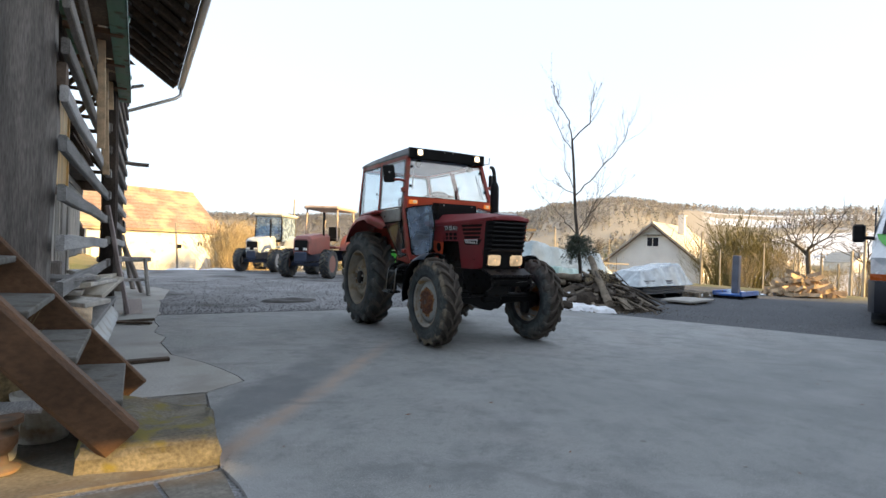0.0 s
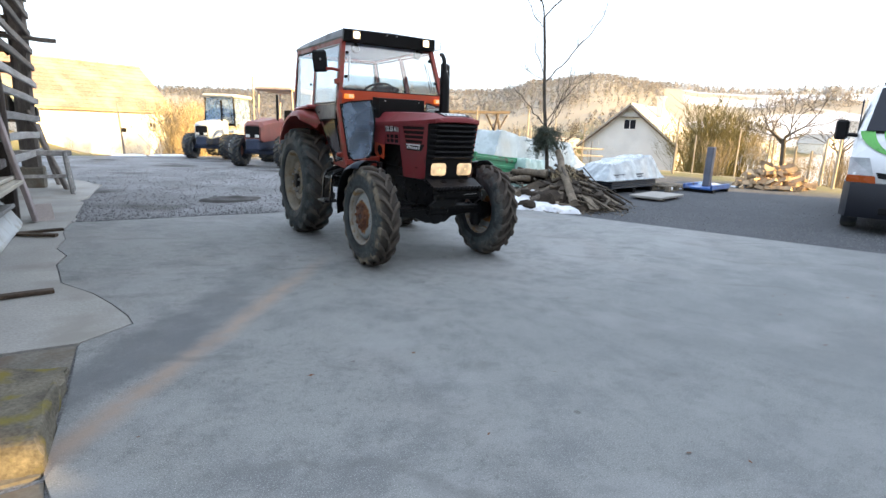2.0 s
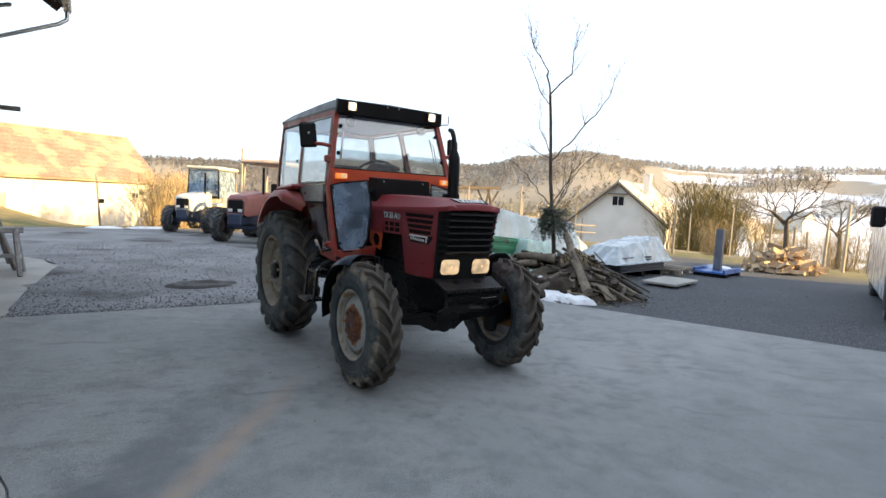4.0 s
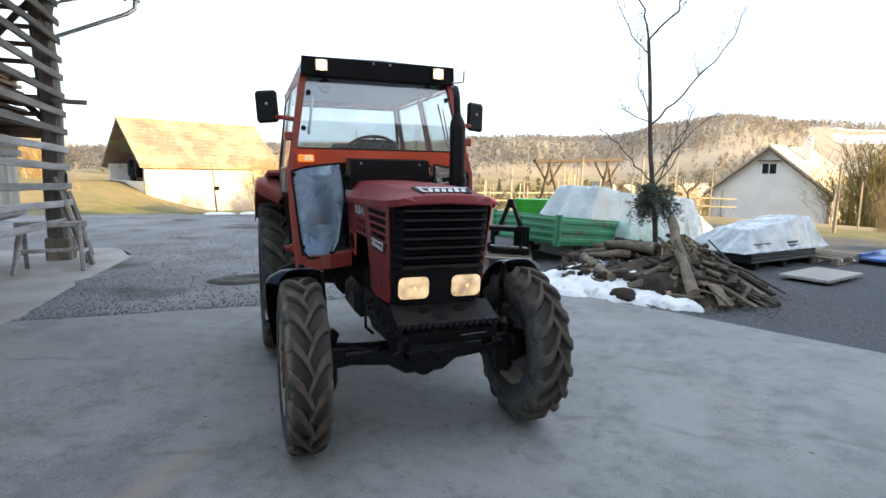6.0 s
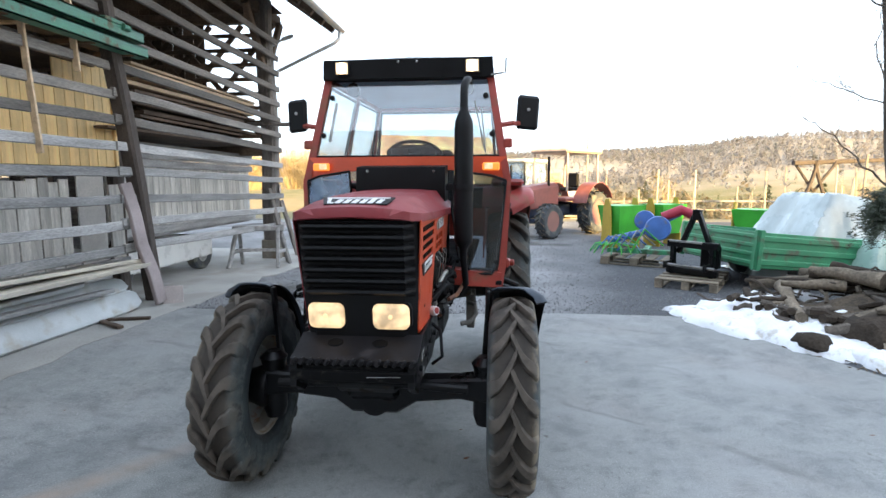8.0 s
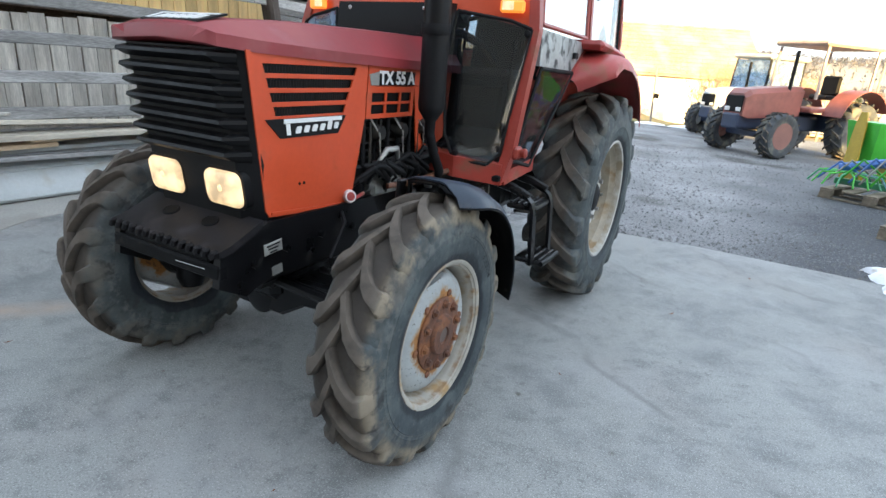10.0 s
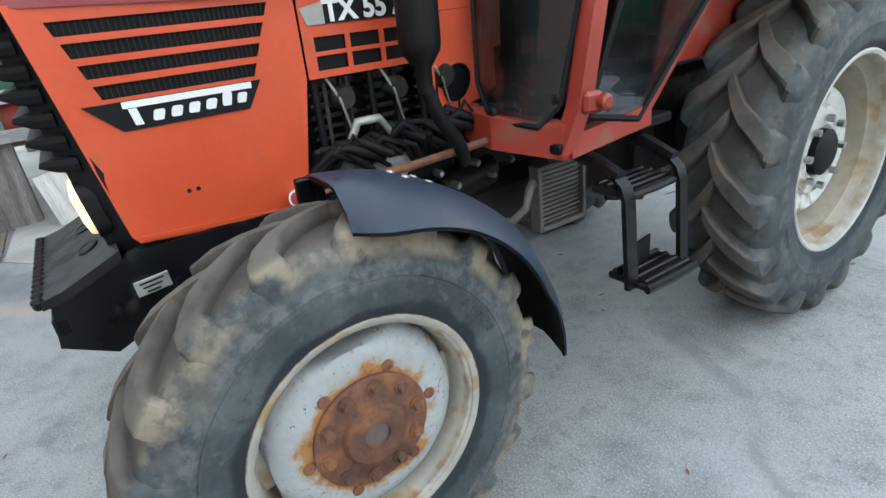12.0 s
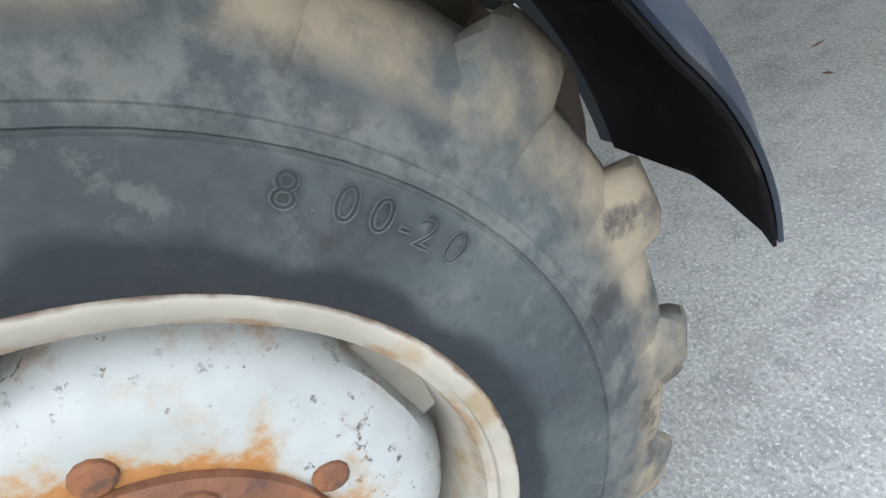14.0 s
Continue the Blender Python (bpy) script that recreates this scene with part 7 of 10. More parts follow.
rpart("head_rail", rough_beam((-4.50, -0.3, 1.60), (-4.50, 4.1, 1.60), 0.06, 0.10, 16, 5), dark_wood)
panel = rpart("old_door_panel", Geo().box((-4.36, 0.28, 1.12), (0.03, 0.78, 1.0), rot=(3, 0, 0), ch=0.004), pale_board, "grey boarded door leaf behind the rails")
for k in range(5):
    rpart("door_board", Geo().box((-4.338, -0.02 + k * 0.15, 1.12), (0.016, 0.142, 0.96), rot=(3, 0, 0), ch=0.004), pale_board)
rpart("door_rail", Geo().box((-4.325, 0.28, 1.56), (0.02, 0.78, 0.08), rot=(3, 0, 0), ch=0.004), pale_board)
# two pale battens hanging on the rails
for y, z0, z1 in ((2.15, 1.75, 2.95), (1.05, 1.9, 3.6), (2.75, 2.6, 4.0)):
    rpart("hanging_batten", rough_beam((-3.92, y, z0), (-3.95, y - 0.05, z1), 0.03, 0.07, y, 3, up=(1, 0, 0)), board_wood)
rpart("batten_arm", rough_beam((-4.2, 2.05, 2.93), (-3.72, 2.25, 2.97), 0.05, 0.07, 2, 3), board_wood)
# dark inside of the closed bay
rpart("inner_wall", Geo().box((-6.6, 1.4, 2.0), (0.06, 4.6, 4.0)), dark_wood)
rpart("inner_ceiling", Geo().box((-5.5, 1.4, 2.85), (2.2, 4.6, 0.06)), dark_wood)

# lumber on the upper floor of the open bay: dark boards below, pale on top
rng = random.Random(21)
for k in range(50):
    col, row = k % 5, k // 5
    x = -4.32 - col * 0.23 + rng.uniform(-0.03, 0.03)
    z = 2.20 + row * 0.085 + rng.uniform(0, 0.02)
    L = rng.uniform(3.2, 3.7)
    yc = 6.15 + rng.uniform(-0.15, 0.2)
    m = pose(x, yc, z + 0.03, rng.uniform(-1.2, 0.4), 0, rng.uniform(-1.5, 1.5))
    # the dark rows are added to fill the dark space under the pale stack
    solid("timber_board", Geo().box((0, 0, 0), (0.19, L, 0.04 if row % 2 else 0.055), ch=0.006), dark_wood if row < 6 else board_wood, "dark timber board added below the pale stack on the upper floor" if row < 6 else "pale sawn timber board stacked on the upper floor", "board", group="stacked boards", at=m)

# green steel frames resting on brackets high up
fr = thing("scaffold", pose(-3.7, 2.2, 3.0), "green painted steel scaffold frame laid on high brackets", "frame")
def fpart(name, geo, mat, label=""):
    ob = part(name, geo, mat, fr, label)
    ob.matrix_parent_inverse = fr.matrix_basis.inverted()
for x, z in ((-3.58, 2.95), (-3.62, 3.12), (-3.95, 3.02)):
    fpart("channel", Geo().side([(-1.4, z - 0.06), (3.62, z - 0.06), (3.62, z - 0.045), (-1.4, z - 0.045)], x - 0.07, x + 0.07).side([(-1.4, z - 0.06), (3.62, z - 0.06), (3.62, z + 0.06), (-1.4, z + 0.06)], x + 0.058, x + 0.07).side([(-1.4, z + 0.045), (3.62, z + 0.045), (3.62, z + 0.06), (-1.4, z + 0.06)], x - 0.02, x + 0.07), green_steel)
for y in (-1.2, -0.2, 0.8, 1.8, 2.8, 3.4):
    fpart("crosspiece", Geo().box((-3.78, y, 2.905), (0.46, 0.07, 0.05), ch=0.004), brown_wood)
for y in (-0.7, 0.3, 1.3, 2.3, 3.1):
    fpart("deck_panel", Geo().box((-3.80, y, 2.945), (0.34, 0.88, 0.02), ch=0.003), dark_wood)
for y in (-0.6, 1.6):
    fpart("coupler", Geo().lathe([(0.0, -0.05), (0.035, -0.05), (0.035, 0.05), (0, 0.05)], 12, m=pose(-3.54, y + 1.7, 3.16, 90, 0, 0)).box((-3.6, y + 1.55, 3.19), (0.12, 0.3, 0.05), ch=0.01), green_steel)

rack.matrix_basis = Matrix.Translation((0.20, 0.24, 0)) @ Matrix.Diagonal((1, 0.915, 1, 1)) @ rack.matrix_basis


def settle(first, m):
    """Moves a finished group of things to its place; first: how many objects stood before it."""
    for ob in list(scene.collection.objects)[first:]:
        if ob.parent is None:
            ob.matrix_basis = m @ ob.matrix_basis


mark = len(scene.collection.objects)
# ---- wooden stairs by the hayrack ----
tread_wood = surface("worn_tread_wood", (0.17, 0.165, 0.15), 0.85, var=0.35, scale=6, grain=0.3, gscale=50, bump=0.3, dirt=((0.08, 0.07, 0.055), 0.4, 6.0))
stairs = thing("stairs", pose(-3.6, -1.6, 0.11), "steep old brown wooden stairs with worn treads", "stairs")
def spart(name, geo, mat, label="", smooth=30):
    ob = part(name, geo, mat, stairs, label, smooth)
    ob.matrix_parent_inverse = stairs.matrix_basis.inverted()
SL = Vector((-0.65, 0, 0.765)).normalized()
for y in (-2.06, -1.14):
    p = Vector((-3.59, y, 0.10))
    near = y < -1.6
    q = p - SL * 0.02 + Vector((0.0, 0, 0.03)) if near else p + Vector((0.03, 0, -0.01))
    spart("stringer", rough_beam(q, q + SL * 4.3, 0.12 if near else 0.065, 0.185 if near else 0.25, y, 8, up=(0, 0, 1)), brown_wood, "thick brown stair stringer")
for k in range(13):
    c = Vector((-3.69, -1.60, 0.28)) + SL * (0.275 * k)
    spart("tread", Geo().box((c.x - 0.01, c.y, c.z), (0.25, 0.86, 0.035), rot=(0, 2, 0), ch=0.006), tread_wood, "grey worn stair tread" if k == 0 else "")
# pots under the stairs
pot_white = surface("white_plastic_pot", (0.50, 0.49, 0.45), 0.5, var=0.15, dirt=((0.25, 0.2, 0.14), 0.3, 8))
terracotta = surface("terracotta", (0.25, 0.15, 0.095), 0.8, var=0.35, scale=9, bump=0.2, dirt=((0.16, 0.13, 0.10), 0.4, 10))
basket_mat = surface("wicker", (0.30, 0.22, 0.11), 0.8, var=0.4, scale=14, grain=0.5, gscale=60, bump=0.9)
def pot(name, x, y, r, h, mat, label):
    return solid(name, Geo().lathe([(0, 0), (r * 0.8, 0), (r * 0.84, 0.015), (r * 0.97, h * 0.9), (r * 1.04, h * 0.9), (r * 1.05, h), (r * 0.95, h), (r * 0.9, h * 0.85), (0, h * 0.82)], 32, m=pose(x, y, 0.002)), mat, label, "pot", smooth=40)
pot("flower_pot", -3.93, -1.50, 0.135, 0.24, pot_white, "round off-white pot under wooden stairs")
pot("flower_pot", -4.10, -1.76, 0.12, 0.22, pot_white, "small off-white pot under wooden stairs")
pot("wicker_basket", -4.20, -1.36, 0.19, 0.36, basket_mat, "brown wicker basket of dried plants")
solid("terracotta_pot", Geo().lathe([(0, 0), (0.055, 0), (0.06, 0.012), (0.025, 0.03), (0.02, 0.06), (0.035, 0.075), (0.05, 0.1), (0.052, 0.13), (0.03, 0.15), (0.04, 0.165), (0.066, 0.17), (0.066, 0.19), (0, 0.19)], 24, m=pose(-4.03, -1.92, 0.0) @ Matrix.Diagonal((1.2, 1.2, 1.25, 1))), terracotta, "turned terracotta pot stand", "pot", smooth=40)
dry = surface("dry_twigs", (0.20, 0.15, 0.07), 0.9, var=0.4, scale=20)
tw = Geo()
rng = random.Random(3)
for k in range(110):
    a, r = rng.random() * 6.28, 0.15 * rng.random() ** 0.5
    b0 = Vector((-4.20 + r * math.cos(a), -1.36 + r * math.sin(a), 0.32))
    e = b0 + Vector((rng.uniform(-0.16, 0.16), rng.uniform(-0.16, 0.16), rng.uniform(0.1, 0.38)))
    tw.tube([b0, (b0 + e) / 2 + Vector((rng.uniform(-0.03, 0.03), 0, 0.03)), e], [0.004, 0.003, 0.0015], 4)
solid("dried_plant", tw, dry, "bunch of dry brown twigs in a basket", "plant", kind="stuff")
solid("plant_tray", Geo().box((-4.08, -1.80, 0.245), (0.34, 0.16, 0.03), rot=(0, 6, 14), ch=0.006), grey_wood, "small grey board shelf beside pots", "board")

settle(mark, Matrix.Translation((0.14, -0.12, 0)))
mark = len(scene.collection.objects)

# ---- boards, slats and profiles at the foot of the rack ----
def white_profile(name, p, q, w, tilt, label):
    """A long coated channel with a rounded end."""
    p, q = Vector(p), Vector(q)
    d = q - p
    L = d.length
    g = Geo()
    pr = [(-w / 2, 0.0), (-w / 2 + 0.012, 0.026), (-w * 0.34, 0.030), (-w * 0.31, 0.026), (w * 0.31, 0.026), (w * 0.34, 0.030), (w / 2 - 0.012, 0.026), (w / 2, 0.0)]
    lo = [(a, b - 0.006) for a, b in pr[::-1]]
    g.ring([[(a * s, y, b * (1 if s > 0.5 else 0.6)) for a, b in pr + lo] for y, s in ((0, 1.0), (L * 0.93, 1.0), (L * 0.975, 0.86), (L, 0.5))])
    m = Matrix.Translation(p) @ d.to_track_quat("Y", "Z").to_matrix().to_4x4() @ pose(0, 0, 0, 0, tilt, 0)
    return solid(name, g, white_steel, label, "profile", group="white profiles", at=m, smooth=30)
white_profile("steel_profile", (-3.93, -0.40, 0.135), (-3.86, 3.25, 0.12), 0.28, 58, "long white coated profile lying by the rack")
white_profile("steel_profile", (-4.05, -0.45, 0.33), (-3.98, 3.20, 0.29), 0.24, 46, "long white coated profile lying by the rack")
white_profile("steel_profile", (-4.2, -0.3, 0.40), (-4.05, 2.6, 0.42), 0.30, 10, "long white coated profile lying by the rack")
beige_board = surface("weathered_beige_board", (0.47, 0.43, 0.36), 0.8, var=0.3, scale=2, grain=0.25, gscale=30, bump=0.3, stretch=(6, 0.6, 6), random=0.2, spec=0.3)
rng = random.Random(31)
stack = [(-3.95, 1.62, 0.60, 3.5, 0.19, 0.04, beige_board, -1), (-3.88, 1.86, 0.515, 3.0, 0.18, 0.05, beige_board, -2), (-3.92, 1.2, 0.33, 3.2, 0.2, 0.04, grey_wood, -1), (-4.12, 0.75, 0.50, 2.7, 0.19, 0.035, board_wood, -3), (-4.08, 1.35, 0.58, 3.3, 0.16, 0.03, pale_board, 2), (-4.02, 1.9, 0.50, 2.4, 0.14, 0.05, board_wood, 4), (-4.15, 0.3, 0.62, 1.6, 0.17, 0.03, board_wood, -6), (-4.0, 0.2, 0.45, 1.5, 0.2, 0.04, board_wood, 3), (-4.05, -0.1, 0.55, 0.9, 0.18, 0.035, pale_board, 30), (-3.95, 0.1, 0.66, 0.7, 0.16, 0.03, pale_board, -25), (-4.1, 2.2, 0.64, 2.0, 0.15, 0.03, grey_wood, 1), (-4.0, 0.55, 0.71, 0.95, 0.12, 0.03, pale_board, 12), (-4.12, -0.25, 0.73, 0.6, 0.2, 0.03, grey_wood, 40)]
for x, y, z, L, w, t, mat, yaw in stack:
    solid("loose_board", Geo().box((0, 0, 0), (w, L, t), ch=0.005), mat, "loose weathered board on the pile beside the rack", "board", group="loose boards", at=pose(x, y, z, rng.uniform(-2, 2), rng.uniform(-8, 8), yaw))
for x, y, s in ((-4.05, -0.25, 0.24), (-4.1, 1.0, 0.24), (-4.1, 2.3, 0.24), (-4.12, 0.35, 0.42)):
    solid("wood_block", Geo().box((0, 0, 0), (0.18, 0.22, s * 2 - 0.02), ch=0.01), grey_wood_v, "short squared timber block under boards", "block", group="blocks", at=pose(x - 0.1, y, s, 0, 0, 12 * s))
solid("leaning_sheet", Geo().box((0, 0, 0), (0.02, 0.22, 0.42), ch=0.004), pale_board, "pale board end standing on the floor", "board", at=pose(-3.84, -0.66, 0.20, 8, -14, 10))
solid("leaning_board", rough_beam((-3.68, 3.42, 0.03), (-3.94, 3.28, 1.46), 0.19, 0.05, 3, 4, up=(1, 0, 0)), surface("mauve_grey_board", (0.31, 0.26, 0.255), 0.75, var=0.3, scale=3), "brown-grey plank leaning against the post", "board")
for p, q, w in (((-3.95, 0.02, 0.018), (-3.33, 0.10, 0.014), 0.07), ((-3.85, 2.62, 0.014), (-3.38, 2.76, 0.012), 0.06), ((-3.92, 2.62, 0.02), (-3.42, 2.35, 0.02), 0.06)):
    solid("wooden_slat", rough_beam(p, q, w, 0.028, q[0], 4), dark_wood, "dark slat lying on concrete", "slat", group="slats")
solid("board_offcut", Geo().box((0, 0, 0.10), (0.24, 0.05, 0.22), rot=(-14, 0, 0), ch=0.006), surface("pale_offcut", (0.45, 0.40, 0.38), 0.9, var=0.2), "pale board offcut standing behind a plank", "board", at=pose(-3.62, 3.56, -0.01, 0, 0, 30))
settle(mark, Matrix.Translation((0.20, 0.08, 0)))

# sawhorse
sh = thing("sawhorse", pose(-3.58, 6.45, 0.0), "grey wooden sawhorse standing on concrete", "sawhorse")
def hpart(name, p, q, w, h):
    part(name, rough_beam(p, q, w, h, p[0] * 7 + q[1], 3), grey_wood, sh)
hpart("top_beam", (-0.42, -0.10, 0.66), (0.42, 0.10, 0.66), 0.10, 0.09)
for s in (-1, 1):
    for d in (-1, 1):
        hpart("leg", (s * 0.33, s * 0.08 + d * 0.03, 0.66), (s * 0.40, s * 0.09 + d * 0.27, 0.0), 0.06, 0.07)
    hpart("brace", (s * 0.375, s * 0.09 - 0.17, 0.26), (s * 0.375, s * 0.09 + 0.17, 0.26), 0.03, 0.06)
hpart("stretcher", (-0.38, -0.09, 0.28), (0.38, 0.09, 0.28), 0.03, 0.06)

# small white truck with grey board sides, parked inside the rack
truck = thing("pickup_truck", pose(-5.05, 5.15, 0.0), "small white truck with grey board body inside the rack", "truck")
white_car = surface("white_car_paint", (0.72, 0.72, 0.70), 0.3, var=0.08, grain=0.03, bump=0.0, dirt=((0.4, 0.38, 0.34), 0.2, 4), coat=0.3)
part("chassis_side", Geo().box((0.62, -0.45, 0.38), (0.05, 3.4, 0.36), ch=0.03).box((-0.62, -0.45, 0.38), (0.05, 3.4, 0.36), ch=0.03).box((0, 1.22, 0.38), (1.24, 0.05, 0.36), ch=0.03), white_car, truck, "white lower body")
for k in range(29):
    for sx in (-1, 1):
        part("side_board", Geo().box((sx * 0.655, -1.2 + 0.137 * k, 1.26), (0.022, 0.13, 0.96 + 0.02 * noise.noise((k * 1.9, sx, 0))), ch=0.004), pale_board if sx > 0 else grey_wood, truck)
for sx in (-1, 1):
    for k in range(3):
        part("top_plank", rough_beam((sx * 0.69, -1.75, 1.74 + 0.12 * k), (sx * 0.69, 2.80 - 0.1 * (k % 2), 1.70 + 0.115 * k), 0.03, 0.105, k + 40, 5), grey_wood, truck)
    part("low_plank", rough_beam((sx * 0.69, -1.75, 0.80), (sx * 0.69, 2.85, 0.76), 0.03, 0.12, 44, 5), grey_wood, truck)
part("load_floor", Geo().box((0, 0.5, 0.70), (1.28, 4.4, 0.05)), grey_wood, truck)
for y in (0.95, -1.1):
    for sx in (-1, 1):
        wl = part("wheel", Geo().lathe([(0.17, -0.08), (0.27, -0.085), (0.295, -0.06), (0.295, 0.06), (0.27, 0.085), (0.17, 0.08)], 32, m=pose(sx * 0.56, y, 0.295, 0, 90, 0), closed=True), rubber_side, truck, smooth=40)
        part("wheel_cap", Geo().lathe([(0.0, 0.05), (0.05, 0.06), (0.06, 0.04), (0.16, 0.05), (0.175, 0.075), (0.175, -0.05)], 28, m=pose(sx * 0.56, y, 0.295, 0, 90 * sx, 0)), dull_metal, wl)
# machine in the dark closed bay
mach = thing("seed_drill", pose(-5.2, -0.6, 0), "green and red farm machine in the dark bay", "machine")
part("hopper", Geo().box((0, 0, 1.0), (0.7, 1.6, 0.16), ch=0.02), green_steel, mach)
part("drum", Geo().lathe([(0, -0.6), (0.22, -0.6), (0.22, 0.6), (0, 0.6)], 20, m=pose(0.1, 0, 0.7, 90, 0, 0)), surface("machine_red", (0.30, 0.03, 0.02), 0.5), mach)
for y in (-0.6, 0.6):
    part("stand", Geo().box((0, y, 0.35), (0.5, 0.08, 0.7), ch=0.01), black_rough, mach)

# ---- things about the yard ----
bark = surface("rough_bark", (0.062, 0.049, 0.038), 0.9, var=0.45, scale=6, grain=0.4, gscale=40, bump=0.8, random=0.35, spec=0.2)
bark_grey = surface("grey_bark", (0.13, 0.112, 0.095), 0.9, var=0.35, scale=8, grain=0.35, gscale=50, bump=0.6, random=0.2, spec=0.2)
log_pale = surface("weathered_split_wood", (0.20, 0.165, 0.125), 0.85, var=0.5, scale=5, grain=0.35, gscale=40, bump=0.5, random=0.4, spec=0.2)
snow_mat = surface("old_snow", (0.82, 0.84, 0.88), 0.6, var=0.06, scale=5, grain=0.05, gscale=50, bump=0.35, dirt=((0.55, 0.53, 0.5), 0.12, 9))
leaf_dark = surface("dark_evergreen_leaf", (0.042, 0.056, 0.032), 0.6, var=0.4, scale=9, grain=0.2, bump=0.1)
tarp_white = surface("white_plastic_sheet", (0.46, 0.53, 0.54), 0.25, var=0.3, scale=2.0, grain=0.04, bump=0.04, dirt=((0.45, 0.50, 0.50), 0.3, 2.5), coat=0.4)
tarp_clear = surface("clear_plastic_sheet", (0.36, 0.41, 0.44), 0.18, var=0.35, scale=4.0, grain=0.05, bump=0.05, coat=0.6)
tarp_green = surface("greenish_plastic_sheet", (0.36, 0.52, 0.46), 0.3, var=0.2, scale=2.0, grain=0.05, bump=0.05, coat=0.4)
trailer_green = surface("trailer_green_paint", (0.05, 0.27, 0.13), 0.4, var=0.2, scale=3, dirt=((0.12, 0.13, 0.09), 0.2, 5))
hopper_green = surface("bright_green_paint", (0.06, 0.42, 0.04), 0.4, var=0.2, scale=3)
yellow_paint = surface("yellow_paint", (0.42, 0.30, 0.03), 0.45, var=0.2, scale=3)
blue_paint = surface("blue_paint", (0.05, 0.14, 0.42), 0.4, var=0.25, scale=4, dirt=((0.15, 0.15, 0.15), 0.2, 6))
pallet_wood = surface("grey_pallet_wood", (0.24, 0.20, 0.15), 0.85, var=0.3, scale=4, grain=0.3, gscale=30, bump=0.4, random=0.3)


def branch(p, q, r0, r1, bend=0.08, n=4, seed=0.0, sides=6):
    """Points and radii of a slightly crooked branch."""
    p, q = Vector(p), Vector(q)
    L = (q - p).length
    pts, rs = [], []
    for i in range(n + 1):
        t = i / n
        off = Vector((noise.noise((t * 2.5, seed, 0)), noise.noise((t * 2.5, seed, 7)), noise.noise((t * 2.5, seed, 13)))) * bend * L * math.sin(math.pi * min(1, t + 0.0))
        pts.append(p + (q - p) * t + off)
        rs.append(r0 + (r1 - r0) * t)
    return pts, rs


# the young tree among the logs
TX, TY = 4.62, 3.33
tree = thing("tree", pose(TX, TY, 0), "young bare tree with thin upright twigs and ivy clump", "tree")
pts, rs = branch((0, 0, -0.02), (-0.46, -0.08, 3.26), 0.042, 0.022, 0.010, 9, 1.0)
trunk = part("trunk", Geo().tube(pts, rs, 10), bark_grey, tree, "slender grey trunk", smooth=60)
rng = random.Random(77)
crown = Geo()


def limb(way, r, depth=0):
    """A crooked limb through points, with finer twigs that leave it at a slant."""
    way = [Vector(p) for p in way]
    pts, rs = [], []
    n = 4 * (len(way) - 1)
    for i in range(n + 1):
        t = i / n * (len(way) - 1)
        k = min(int(t), len(way) - 2)
        jog = Vector((rng.gauss(0, 0.012), rng.gauss(0, 0.012), rng.gauss(0, 0.012))) if 0 < i < n else Vector()
        pts.append(way[k].lerp(way[k + 1], t - k) + jog)
        rs.append(r * (1 - 0.72 * i / n))
    crown.tube(pts, rs, 6 if depth == 0 else 4)
    if depth == 2:
        return
    L = sum((b - a).length for a, b in zip(way, way[1:]))
    for k in range(int(4 + 5 * L) if depth == 0 else 3):
        i = rng.randrange(len(pts) // 4, len(pts))
        d = (pts[i] - pts[i - 1]).normalized()
        side = Vector((rng.uniform(-1, 1), rng.uniform(-1, 1), rng.uniform(-0.1, 0.9))).normalized()
        e = (d * 0.7 + side * 0.6).normalized()
        reach = L * rng.uniform(0.16, 0.36)
        limb((pts[i], pts[i] + e * reach * 0.5, pts[i] + (e + Vector((0, 0, 0.25))).normalized() * reach), max(0.0018, rs[i] * 0.46), depth + 1)


# offsets from the foot of the trunk; the limbs fork where the trunk ends and along its upper half
for way, r in ((((-0.46, -0.08, 3.26), (-0.59, -0.10, 3.62), (-0.86, -0.02, 4.0), (-0.98, 0.0, 4.45)), 0.015),
               (((-0.46, -0.08, 3.26), (-0.08, -0.15, 3.65), (0.03, -0.12, 4.13), (0.10, -0.10, 4.55)), 0.014),
               (((-0.45, -0.08, 3.10), (-0.84, -0.30, 3.17), (-1.15, -0.40, 3.43), (-1.35, -0.42, 3.75)), 0.009),
               (((-0.30, -0.05, 2.18), (0.14, -0.10, 2.59), (0.66, -0.12, 3.09), (1.03, -0.10, 3.50), (1.12, -0.08, 3.82)), 0.014),
               (((-0.19, -0.03, 1.46), (0.10, -0.05, 1.80), (0.36, -0.10, 2.11), (0.96, -0.12, 2.50)), 0.012),
               (((-0.19, -0.03, 1.38), (-0.48, 0.10, 1.70), (-0.71, 0.18, 1.97), (-0.95, 0.22, 2.12)), 0.011),
               (((-0.31, -0.05, 2.20), (-0.63, 0.12, 2.37), (-0.92, 0.20, 2.52)), 0.008),
               (((-0.17, -0.02, 1.30), (0.34, 0.20, 1.64), (0.64, 0.30, 2.16), (0.72, 0.34, 2.62)), 0.011),
               (((-0.17, -0.02, 1.32), (-0.25, -0.45, 1.85), (-0.20, -0.72, 2.35)), 0.010),
               (((-0.30, -0.05, 2.25), (-0.15, 0.45, 2.75), (-0.05, 0.60, 3.3)), 0.010)):
    limb(way, r)
part("crown", crown, bark_grey, tree, "bare twiggy crown", smooth=60)
ivy = Geo()
rng = random.Random(9)
